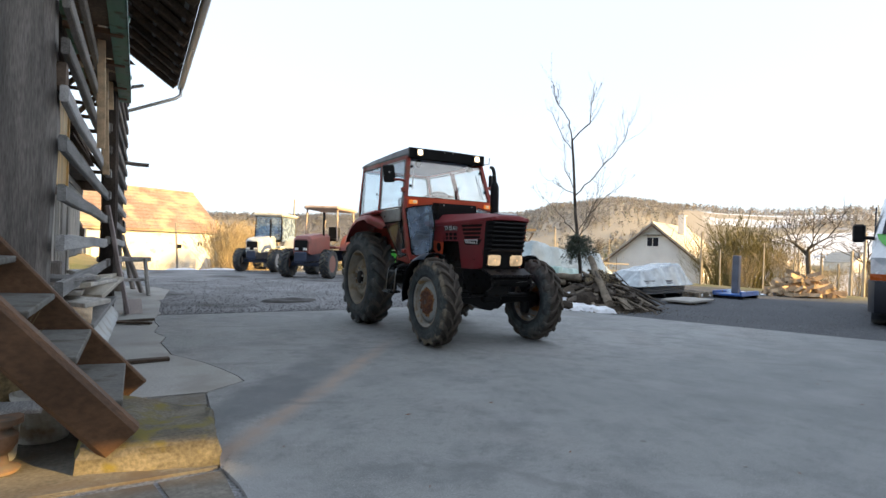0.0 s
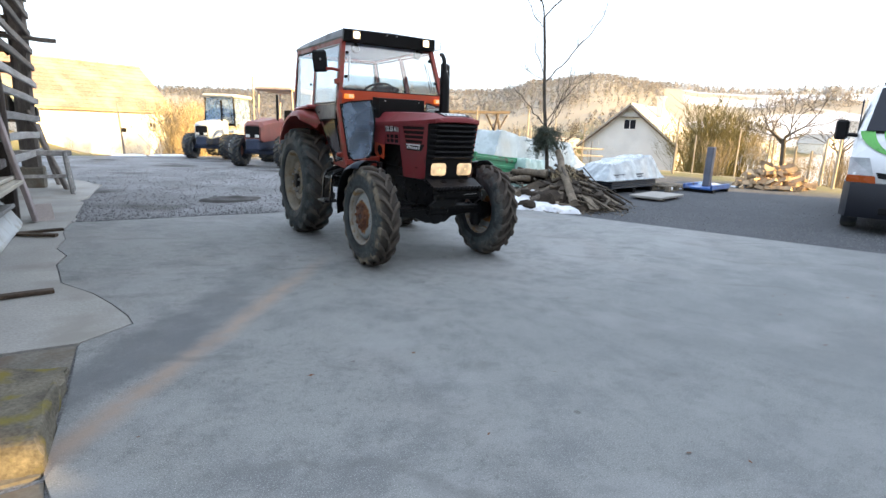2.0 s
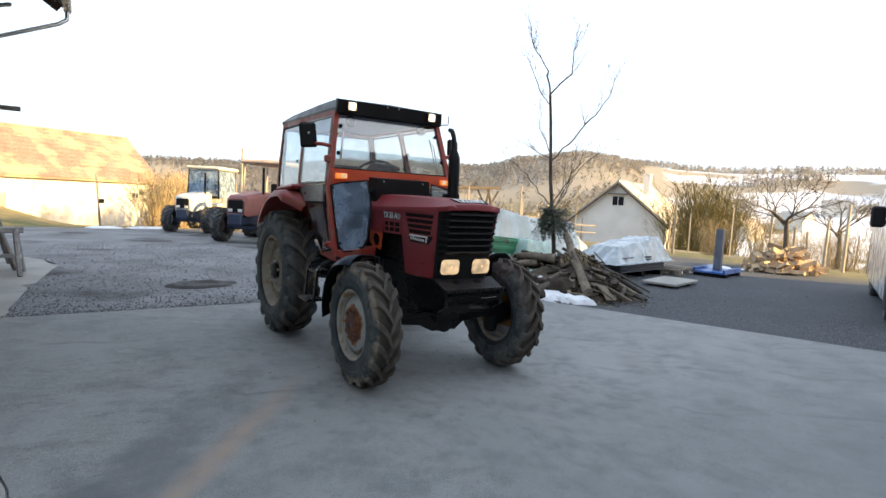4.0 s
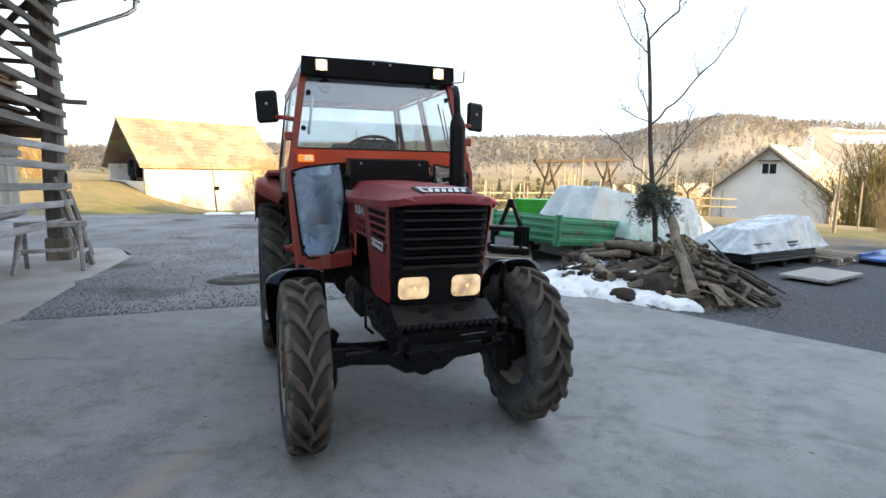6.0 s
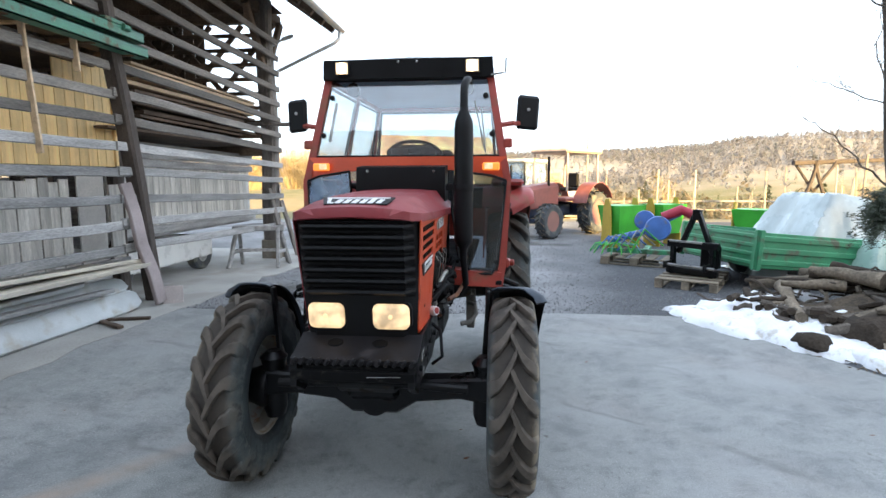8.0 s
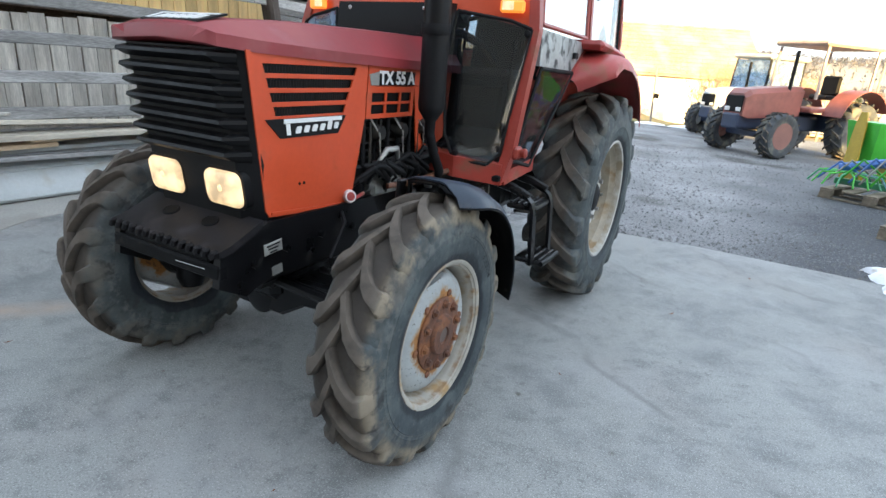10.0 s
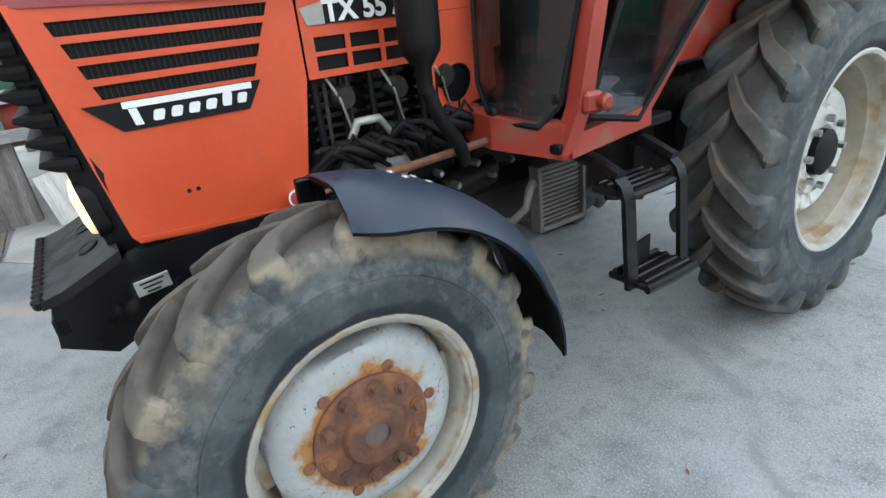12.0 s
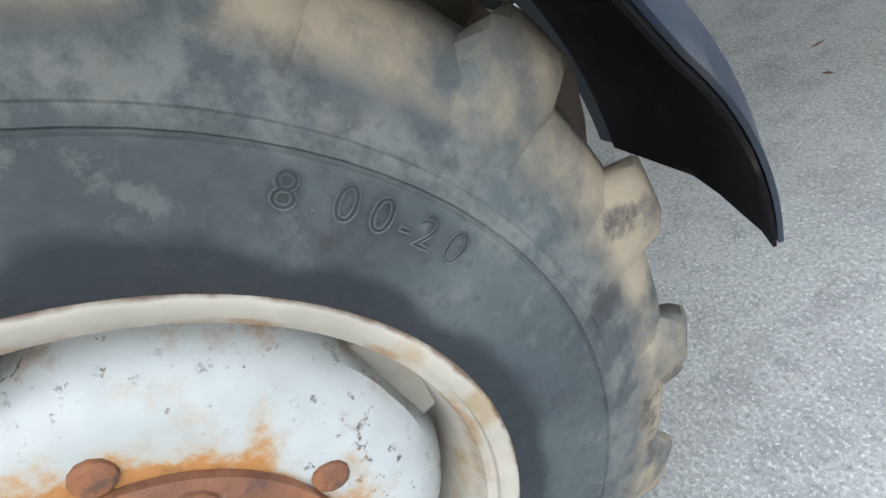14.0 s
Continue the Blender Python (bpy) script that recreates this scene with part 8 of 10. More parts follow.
for k in range(200):
    # flat sprays that leave the stem, spread, and hang at the tip
    a, z0 = rng.random() * 6.283, 0.98 + 0.36 * rng.random() ** 0.8
    lobe = 0.72 + 0.55 * noise.noise((math.cos(a) * 1.6, math.sin(a) * 1.6, z0 * 3.0))
    reach = 0.47 * lobe * rng.uniform(0.55, 1.1) * (0.75 + 0.4 * math.sin((z0 - 0.98) / 0.36 * math.pi))
    d = Vector((math.cos(a), math.sin(a), 0))
    p0 = Vector((-0.17, -0.02, z0))
    p1 = p0 + d * reach * 0.6 + Vector((0, 0, rng.uniform(-0.04, 0.10)))
    p2 = p0 + d * reach + Vector((0, 0, rng.uniform(-0.30, 0.05)))
    for j in range(50):
        t = 0.2 + 0.8 * rng.random() ** 0.7
        c = p0.lerp(p1, t).lerp(p1.lerp(p2, t), t) + Vector((rng.gauss(0, 0.018), rng.gauss(0, 0.018), rng.gauss(0, 0.014)))
        u = (d * rng.uniform(0.2, 1) + Vector((rng.gauss(0, 0.5), rng.gauss(0, 0.5), rng.gauss(-0.3, 0.5)))).normalized() * rng.uniform(0.012, 0.032)
        v = u.orthogonal().normalized() * rng.uniform(0.003, 0.007)
        ivy.add([c - u, c + v, c + u * 1.2, c - v], [(0, 1, 2, 3)])
tagged(part("ivy_clump", ivy, leaf_dark, tree, "dark evergreen clump round the trunk", smooth=0), kind="stuff")

# the wood heap
mark = len(scene.collection.objects)
rng = random.Random(14)
def log(p, q, r0, r1, mat, label, seed):
    pts, rs = branch(p, q, r0, r1, 0.05, 6, seed)
    g = Geo()
    g.tube(pts, [r * (1 + 0.18 * noise.noise((i * 1.7, seed, 2))) for i, r in enumerate(rs)], 9)
    g.v = [tuple(Vector(v) + Vector((1, 1, 1)) * 0.012 * noise.noise(Vector(v) * 14)) for v in g.v]
    return solid("log", g, mat, label, "log", group="wood heap", smooth=50)
log((4.0, 2.02, 0.13), (4.62, 3.14, 0.92), 0.075, 0.06, log_pale, "thick pale log propped on the wood heap", 4.0)
log((3.76, 3.88, 0.30), (3.44, 2.80, 0.20), 0.07, 0.055, log_pale, "rough grey-brown log on the wood heap", 71.0)
log((3.55, 4.12, 0.26), (4.45, 3.50, 0.50), 0.065, 0.055, log_pale, "rough grey-brown log on the wood heap", 83.0)
for k in range(9):
    # long trunks along the low end of the heap
    a = rng.uniform(-0.35, 0.35)
    cx, cy = 4.05 + rng.uniform(-0.3, 0.6), 3.60 + rng.uniform(-0.4, 0.3)
    L = rng.uniform(0.3, 0.62)
    d = Vector((math.cos(2.45 + a), math.sin(2.45 + a), 0)) * L * 0.9
    z = 0.14 + 0.24 * soft_step(3.2, 4.2, cx) + rng.uniform(0, 0.16)
    log(Vector((cx, cy, z)) - d, Vector((cx, cy, z + rng.uniform(-0.05, 0.12))) + d, rng.uniform(0.04, 0.085), rng.uniform(0.03, 0.06), bark if k % 3 else log_pale, "rough grey-brown log on the wood heap", k * 2.3)
for k in range(50):
    # sticks and slabs sliding off the high end
    t = rng.random()
    top = Vector((4.55 + rng.uniform(-0.35, 0.35), 2.95 + rng.uniform(-0.35, 0.35), rng.uniform(0.35, 0.68)))
    a = rng.uniform(-2.1, 0.5)
    foot = Vector((4.55 + rng.uniform(0.5, 1.05) * math.cos(a) * 1.1, 2.75 + rng.uniform(0.6, 1.2) * math.sin(a), rng.uniform(0.0, 0.10)))
    if foot.y < 3.28 - (foot.x - 2.45) / 0.472 + 0.15:
        foot.x += 0.35
    if k % 2:
        log(top, foot, rng.uniform(0.012, 0.035), rng.uniform(0.006, 0.025), (bark, log_pale, bark, bark_grey)[k % 4], "split stick on the wood heap", k * 1.9 + 100)
    else:
        solid("slab_wood", rough_beam(top, foot, rng.uniform(0.05, 0.12), rng.uniform(0.015, 0.035), k, 6), (bark, bark_grey, log_pale)[k % 3], "split slab of bark wood on the heap", "slab", group="slab wood", smooth=25)
for k in range(30):
    # crooked branches tangled over the low end
    a = rng.uniform(0, 6.283)
    cx, cy = rng.uniform(3.3, 4.6), rng.uniform(3.2, 4.1)
    d = Vector((math.cos(a), math.sin(a), rng.uniform(-0.1, 0.25))) * rng.uniform(0.15, 0.5)
    c = Vector((cx, cy, 0.10 + 0.22 * soft_step(3.1, 4.3, cx) + rng.uniform(0, 0.12)))
    pts, rs = branch(c - d, c + d, rng.uniform(0.012, 0.035), 0.008, 0.28, 5, k * 3.3)
    solid("branch", Geo().tube(pts, rs, 6), (bark, bark_grey, bark, log_pale)[k % 4], "crooked grey branch tangled in the wood heap", "branch", group="heap branches", smooth=50)
for k in range(26):
    # short bark-covered pieces lying in the snow
    a = rng.uniform(0, 6.283)
    t = rng.random()
    c = Vector((3.05 + 0.75 * t + rng.uniform(-0.12, 0.3), 3.55 - 1.25 * t + rng.uniform(-0.1, 0.25), rng.uniform(0.14, 0.27)))
    d = Vector((math.cos(a), math.sin(a), rng.uniform(-0.2, 0.2))) * rng.uniform(0.08, 0.24)
    pts, rs = branch(c - d, c + d, rng.uniform(0.025, 0.06), rng.uniform(0.02, 0.045), 0.2, 5, k * 4.1 + 50)
    solid("branch", Geo().tube(pts, rs, 7), (bark, bark_grey, bark)[k % 3], "short dark branch lying in the snow", "branch", group="heap branches", smooth=50)
heap = []
for i in range(25):
    row = []
    for k in range(25):
        x, y = 2.9 + i * 0.115, 1.5 + k * 0.105
        d1 = math.hypot((x - 4.55) / 0.95, (y - 2.75) / 0.95)
        d2 = math.hypot((x - 3.7) / 0.85, (y - 3.35) / 0.7)
        h = 0.60 * max(0, 1 - d1) + 0.24 * max(0, 1 - d2 ** 2) - 0.05
        row.append((x, y, h + (0.05 * noise.noise((x * 5, y * 5, 0)) if h > -0.04 else -0.05)))
    heap.append(row)
solid("heap_debris", Geo().sheet(heap, 0.02, flip=True), surface("bark_litter", (0.085, 0.065, 0.045), 0.95, var=0.5, scale=9, grain=0.5, gscale=45, bump=1.0), "dark bark litter under the wood heap", "litter", kind="stuff", smooth=0)
for k in range(120):
    # split slabs and roots lying every way over the heap
    a, r = rng.uniform(-3.4, 1.2), rng.uniform(0.1, 0.95)
    c = Vector((4.55 + 0.95 * r * math.cos(a), 2.75 + 0.95 * r * math.sin(a), 0.60 * (1 - r) + 0.05))
    yaw = a + rng.gauss(0, 0.9)
    d = Vector((math.cos(yaw), math.sin(yaw), -0.42 * math.cos(yaw - a) + rng.uniform(-0.12, 0.12))) * rng.uniform(0.10, 0.32)
    p0, p1 = c - d, c + d
    p1.z, p0.z = max(p1.z, 0.01), max(p0.z, 0.01)
    if min(p0.x - 2.6 - (3.28 - p0.y) * 0.472, p1.x - 2.6 - (3.28 - p1.y) * 0.472) < 0.05:
        continue
    solid("slab_wood", rough_beam(p0, p1, rng.uniform(0.03, 0.11), rng.uniform(0.015, 0.05), k + 300, 5), (bark, bark_grey, bark, log_pale)[k % 4], "split slab of bark wood on the heap", "slab", group="slab wood", smooth=25)
rubble = Geo()
for k in range(900):
    a, r = rng.random() * 6.283, rng.random() ** 0.6
    x, y = 4.55 + 0.85 * r * math.cos(a), 2.75 + 0.85 * r * math.sin(a)
    rubble.box((x, y, 0.57 * (1 - r) + rng.uniform(0.0, 0.05)), (rng.uniform(0.03, 0.16), rng.uniform(0.015, 0.05), rng.uniform(0.008, 0.03)), rot=(rng.uniform(-40, 40), rng.uniform(-40, 40), rng.uniform(0, 180)))
solid("bark_rubble", rubble, bark_grey, "broken bark and splinters covering the heap", "bark", kind="stuff", smooth=0)
chips = Geo()
for k in range(350):
    a, r = rng.uniform(-3.0, 0.6), 0.75 + abs(rng.gauss(0, 0.28))
    x, y = 4.45 + r * 1.0 * math.cos(a), 2.75 + r * 1.0 * math.sin(a)
    if x < 2.55 + (3.28 - y) * 0.472:
        continue
    chips.box((x, y, 0.0), (rng.uniform(0.02, 0.07), rng.uniform(0.008, 0.02), 0.010), rot=(rng.uniform(-15, 15), rng.uniform(-15, 15), rng.uniform(0, 180)))
solid("wood_chips", chips, log_pale, "scattered bark and wood chips on gravel", "wood chips", kind="stuff", smooth=0)
leaves = Geo()
for k in range(420):
    a, r = rng.random() * 6.283, 0.30 * rng.random() ** 0.5
    c = Vector((4.50 + r * math.cos(a), 2.75 + r * math.sin(a) * 0.9, 0.62 - 0.5 * r + rng.uniform(0, 0.12)))
    e = c + Vector((rng.uniform(-0.14, 0.14), rng.uniform(-0.2, 0.02), rng.uniform(-0.25, 0.02)))
    w = Vector((rng.uniform(-1, 1), rng.uniform(-1, 1), 0)).normalized() * 0.012
    leaves.add([c - w, c + w, e + w * 0.4, e - w * 0.4], [(0, 1, 2, 3)])
solid("dry_stalks", leaves, surface("dry_stalk", (0.33, 0.26, 0.16), 0.8, var=0.4, scale=12), "pale dry stalks hanging over the heap", "stalks", kind="stuff", smooth=0)
# snow patches draped over the low end
def snow(cx, cy, rx, ry, h, z0, seed, yaw=0.0):
    rows = []
    n = 34
    for i in range(9):
        row = []
        for k in range(n + 1):
            a = 2 * math.pi * k / n
            f = 1 + 0.55 * noise.noise((math.cos(a) * 1.5 + seed, math.sin(a) * 1.5, seed)) + 0.2 * noise.noise((math.cos(a) * 5 + seed, math.sin(a) * 5, seed))
            t = i / 8
            px_, py_ = rx * f * t * math.cos(a), ry * f * t * math.sin(a)
            x = cx + px_ * math.cos(yaw) - py_ * math.sin(yaw)
            y = cy + px_ * math.sin(yaw) + py_ * math.cos(yaw)
            d2 = math.hypot((x - 3.7) / 0.9, (y - 3.3) / 0.75)
            base = z0 + 0.15 * max(0, 1 - d2 ** 2)
            row.append((x, y, base + 0.75 * h * (1 - t ** 3) * (1 + 0.5 * noise.noise((x * 4, y * 4, seed))) + 0.05 * noise.noise((x * 6, y * 6, 1)) + 0.03 * noise.noise((x * 13, y * 13, 1)) - (0.05 if i == 8 else 0)))
        rows.append(row)
    solid("snow_patch", Geo().sheet(rows, 0.01), snow_mat, "melting patch of old snow on the wood heap", "snow", kind="stuff", smooth=60)
snow(3.02, 3.22, 0.60, 0.34, 0.09, 0.02, 6.0, -0.9)
snow(3.46, 2.66, 0.62, 0.32, 0.11, 0.03, 7.0, -1.0)
snow(3.76, 2.16, 0.36, 0.22, 0.08, 0.02, 8.0, -1.0)
snow(3.85, 3.95, 0.36, 0.20, 0.07, 0.12, 9.0, -0.8)
snow(2.95, 3.75, 0.42, 0.22, 0.07, 0.0, 1.0, -0.5)
snow(3.28, 3.72, 0.50, 0.30, 0.10, 0.05, 4.0, -0.7)
snow(3.45, 3.05, 0.75, 0.42, 0.10, 0.02, 2.0, -0.75)
snow(4.0, 2.75, 0.35, 0.22, 0.07, 0.10, 5.0, -0.6)
for k, (x, y, r) in enumerate(((3.36, 3.72, 0.24), (3.98, 2.55, 0.33), (3.36, 2.46, 0.17), (3.80, 2.95, 0.26))):
    g = Geo().lathe([(0.0, -0.05), (r * 0.8, 0.0), (r, r * 0.35), (r * 0.75, r * 0.75), (0, r * 0.95)], 14, m=pose(x, y, 0.0, 0, 0, 40 * k))
    g.v = [tuple(Vector(v) * 1.0 + Vector((1, 0.6, 0.8)) * r * 0.28 * noise.noise(Vector(v) * 6)) for v in g.v]
    solid("tree_stump", g, bark, "brown root stump lying in snow", "stump", group="stumps", smooth=50)
settle(mark, Matrix.Translation((-0.05, -0.08, 0)))

# sheeted stacks
def drape(name, mat, label, m, outline, h, seed, thick=0.01, amp=0.07, nu=84, nv=46, lean=-0.12):
    """A plastic sheet over a long heap: outline (half length, half width)."""
    hl, hw = outline
    rows = []
    for i in range(nu):
        u = -1 + 2 * i / (nu - 1)
        row = []
        for k in range(nv):
            v = -1 + 2 * k / (nv - 1)
            # flat top, straight flanks, ridged folds that run down the flanks
            d = max(abs(u) / 0.64 - 0.10 * noise.noise((v * 2, seed, 8)), abs(v) / 0.58 + 0.12 * noise.noise((u * 2.2 * hl, seed, 9)))
            flank = max(0.0, min(1.0, (1.56 - d) / 0.56))
            z = h * (1 + lean * u - 0.10 * noise.noise((u * 1.6 + seed, 3.3, 0.5))) * flank
            run = u * hl * 3.1 if abs(v) / 0.58 > abs(u) / 0.64 else v * hw * 3.1
            fold = abs(noise.noise((run, seed, d * 0.6)))
            crease = abs(noise.noise((u * 3 * hl + v * 2.2, v * 1.5 - u, seed + 4)))
            f = amp * (0.35 * (0.5 - fold) * min(1.0, d) + 0.6 * (0.35 - crease) + 0.35 * (0.3 - abs(noise.noise((u * 9 * hl - v * 4, v * 7, seed)))))
            row.append((u * hl * (1 + 0.05 * noise.noise((v * 3, seed, 1))), v * hw * (1 + 0.08 * noise.noise((u * 5, seed, 2))), max(0.012 + 0.02 * abs(f), z + f * min(1.0, flank * 2))))
        rows.append(row)
    return solid(name, Geo().sheet(rows, thick), mat, label, "tarpaulin", at=m, smooth=50)
drape("plastic_sheet", tarp_white, "crumpled white plastic sheet over a long stack", pose(6.5, 6.45, 0.0, 0, 0, 8), (2.1, 0.95), 1.12, 1.0, amp=0.13)
drape("plastic_sheet", tarp_green, "greenish plastic sheet over the trailer end", pose(5.9, 5.45, 0.0, 0, 0, 18), (0.75, 0.45), 0.62, 2.0, amp=0.10)
drape("plastic_sheet", tarp_clear, "pale clear plastic sheet over stacked boards", pose(7.58, 4.18, 0.28, 0, 0, 10), (1.34, 0.56), 0.42, 3.0, amp=0.10, lean=0.30)
st = thing("board_stack", pose(7.6, 4.12, -0.02, 0, 0, 10), "grey boards stacked on a pallet under plastic", "board stack")
for k in range(6):
    part("board_layer", Geo().box((0.02 * (k % 2), 0, 0.14 + 0.055 * k), (1.95, 0.80 - 0.03 * (k % 2), 0.045), ch=0.006), surface("wrapped_grey_board", (0.055, 0.068, 0.09), 0.5, var=0.2) if k == 0 else bpy.data.materials["wrapped_grey_board"], st)
for x in (-0.8, 0, 0.8):
    part("bearer", Geo().box((x, 0, 0.05), (0.10, 0.8, 0.10), ch=0.01), black_rough, st)


def pallet(at, label="grey wooden pallet lying on gravel"):
    p = thing("pallet", at, label, "pallet", group="pallets")
    for k in range(5):
        part("deck_slat", Geo().box((-0.5 + k * 0.25, 0, 0.125), (0.14, 0.8, 0.022), ch=0.003), pallet_wood, p)
    for y in (-0.35, 0, 0.35):
        for x in (-0.5, 0, 0.5):
            part("block", Geo().box((x, y, 0.065), (0.14, 0.10, 0.09), ch=0.004), pallet_wood, p)
        part("runner", Geo().box((0, y, 0.011), (1.15, 0.10, 0.02), ch=0.003), pallet_wood, p)
    return p


solid("grey_sheet", Geo().box((0, 0, 0.06), (1.20, 0.66, 0.045), ch=0.006), surface("pale_wood_sheet", (0.36, 0.34, 0.31), 0.8, var=0.2, scale=3), "pale wooden sheet on low bearers", "sheet", at=pose(7.2, 2.75, -0.01, 0, 0, 14))
for k in (-0.35, 0.3):
    solid("sheet_bearer", Geo().box((0, 0, 0.012), (0.08, 0.6, 0.05), ch=0.006), pallet_wood, "dark wooden bearer below a sheet", "bearer", group="bearers", at=pose(7.2 + k * 0.95, 2.75 + k * 0.24, -0.02, 0, 0, 14))
pallet(pose(9.05, 4.0, -0.015, 0, 0, 14))

# A-frame headstock on a pallet
pallet(pose(3.36, 5.55, -0.02, 0, 0, 62))
imp = thing("headstock", pose(3.36, 5.5, 0.118, 0, 0, -45) @ Matrix.Diagonal((0.86, 0.86, 0.96, 1)), "black steel three-point headstock frame on a pallet", "implement")
for s in (-1, 1):
    part("frame_leg", Geo().box((s * 0.16, 0.0, 0.62), (0.07, 0.09, 0.66), rot=(0, -s * 24, 0), ch=0.008), black_paint, imp)
    part("upright", Geo().box((s * 0.33, -0.1, 0.24), (0.07, 0.10, 0.48), ch=0.008), black_paint, imp)
    part("lower_link", Geo().box((s * 0.33, -0.25, 0.16), (0.03, 0.30, 0.10), ch=0.008), black_paint, imp)
part("top_plate", Geo().box((0, 0, 0.90), (0.12, 0.12, 0.16), ch=0.01), black_paint, imp)
for z in (0.06, 0.46):
    part("cross_tube", Geo().box((0, -0.1, z), (0.85, 0.10, 0.10), ch=0.01), black_paint, imp)
part("back_plate", Geo().box((0.2, 0.12, 0.28), (0.30, 0.12, 0.34), ch=0.02), black_rough, imp)
part("pale_bar", Geo().box((-0.1, -0.16, 0.50), (0.55, 0.03, 0.03), ch=0.004), dull_metal, imp)
part("lift_pin", Geo().tube([(-0.46, -0.3, 0.16), (0.46, -0.3, 0.16)], 0.02, 8), steel, imp)

# green drop-side trailer
tr = thing("trailer", pose(3.88, 4.88, 0.0, 0, 5.0, 15.7), "green steel farm trailer with ribbed drop sides", "trailer")
def tside(name, p, q, z0, z1, ribs):
    p, q = Vector(p), Vector(q)
    d = (q - p)
    L = d.length
    m = Matrix.Translation((p.x, p.y, 0)) @ Matrix.Rotation(math.atan2(d.y, d.x), 4, "Z")
    sd = part(name, Geo().box((L / 2, 0, (z0 + z1) / 2), (L, 0.03, z1 - z0), ch=0.004, m=m), trailer_green, tr)
    for k in range(ribs):
        z = z0 + (z1 - z0) * (k + 0.5) / ribs
        part("side_rib", Geo().box((L / 2, -0.02, z), (L - 0.06, 0.035, (z1 - z0) / ribs * 0.5), ch=0.012, m=m), trailer_green, sd)
    for x in (0.02, L - 0.02):
        part("corner_post", Geo().box((x, -0.012, (z0 + z1) / 2), (0.07, 0.06, z1 - z0 + 0.06), ch=0.008, m=m), trailer_green, sd)
    return sd
A, B, C = (0, 0), (1.95, 0), (0, 1.62)
tside("side_wall", A, B, 0.33, 0.80, 3)
tside("end_wall", C, A, 0.33, 0.80, 4)
tside("side_wall", (1.95, 1.62), C, 0.33, 0.80, 3)
tside("end_wall", B, (1.95, 1.62), 0.33, 0.80, 3)
part("floor", Geo().prism([A, B, (1.95, 1.62), C], 0.05, pose(0, 0, 0.32)), black_rough, tr)
for y in (0.2, 1.42):
    part("wheel", Geo().lathe([(0.11, -0.07), (0.20, -0.08), (0.22, -0.04), (0.22, 0.04), (0.20, 0.08), (0.11, 0.07)], 24, m=pose(0.95, y, 0.295, 90, 0, 0), closed=True), rubber_side, tr)

# blue and green rotary machine on a pallet
pallet(pose(3.05, 7.45, -0.015, 0, 0, -25))
bm_ = thing("hay_tedder", pose(3.08, 7.5, 0.125, 0, 0, -20), "blue and green hay machine with round cover on a pallet", "machine")
part("cover_disc", Geo().lathe([(0.0, 0.05), (0.20, 0.045), (0.22, 0.0), (0.22, -0.05), (0, -0.05)], 32, m=pose(0.30, -0.1, 0.50, 80, 0, 10)), blue_paint, bm_, "round blue cover", smooth=40)
part("gear_case", Geo().lathe([(0.0, 0.05), (0.16, 0.045), (0.18, 0.0), (0.18, -0.05), (0, -0.05)], 28, m=pose(0.05, 0.15, 0.62, 80, 0, 0)), blue_paint, bm_, smooth=40)
part("boom", Geo().tube([(-0.55, -0.1, 0.25), (0.0, 0.0, 0.40), (0.35, 0.1, 0.60), (0.65, 0.2, 0.78)], 0.06, 8), blue_paint, bm_)
part("hose_cover", Geo().tube([(0.35, 0.1, 0.68), (0.65, 0.15, 0.82), (0.85, 0.2, 0.72)], 0.09, 10), surface("dull_crimson", (0.35, 0.02, 0.05), 0.5), bm_, smooth=60)
rng = random.Random(6)
for k in range(16):
    a = 2 * math.pi * k / 16
    part("tine_arm", Geo().tube([(-0.4, -0.15, 0.22), (-0.4 + 0.35 * math.cos(a), -0.15 + 0.35 * math.sin(a), 0.20), (-0.4 + 0.45 * math.cos(a), -0.15 + 0.45 * math.sin(a), 0.06)], 0.012, 6), hopper_green if k % 3 else surface("pale_blue_paint", (0.25, 0.45, 0.55), 0.4) if k == 0 else trailer_green, bm_)
for k in range(6):
    part("guard_bar", Geo().tube([(-0.7 + k * 0.12, -0.35, 0.10), (-0.5 + k * 0.12, -0.3, 0.35 + 0.03 * k), (-0.3 + k * 0.14, -0.1, 0.2)], 0.016, 6), (blue_paint, dull_metal, hopper_green)[k % 3], bm_)
part("base_frame", Geo().box((0, -0.1, 0.08), (1.1, 0.1, 0.08), ch=0.01).box((0.1, 0.2, 0.08), (0.1, 0.7, 0.08), ch=0.01), trailer_green, bm_)


def hopper(at, label):
    h = thing("seed_hopper", at, label, "hopper", group="hoppers")
    part("bin", Geo().ring([[(-0.38, -0.25, 0.25), (0.38, -0.25, 0.25), (0.38, 0.25, 0.25), (-0.38, 0.25, 0.25)], [(-0.52, -0.36, 0.85), (0.52, -0.36, 0.85), (0.52, 0.36, 0.85), (-0.52, 0.36, 0.85)]]), hopper_green, h, smooth=0)
    for s in (-1, 1):
        part("end_plate", Geo().side([(-0.16, 0.1), (0.16, 0.1), (0.12, 0.80), (0.06, 0.98), (-0.06, 0.98), (-0.12, 0.80)], s * 0.56 - 0.015, s * 0.56 + 0.015), yellow_paint, h)
        part("leg", Geo().box((s * 0.45, 0, 0.13), (0.06, 0.5, 0.26), ch=0.01), yellow_paint, h)
    return h
hopper(pose(3.2, 9.7, -0.015, 0, 0, 35) @ Matrix.Diagonal((0.75, 0.9, 1.1, 1)), "bright green hopper with yellow end plates")
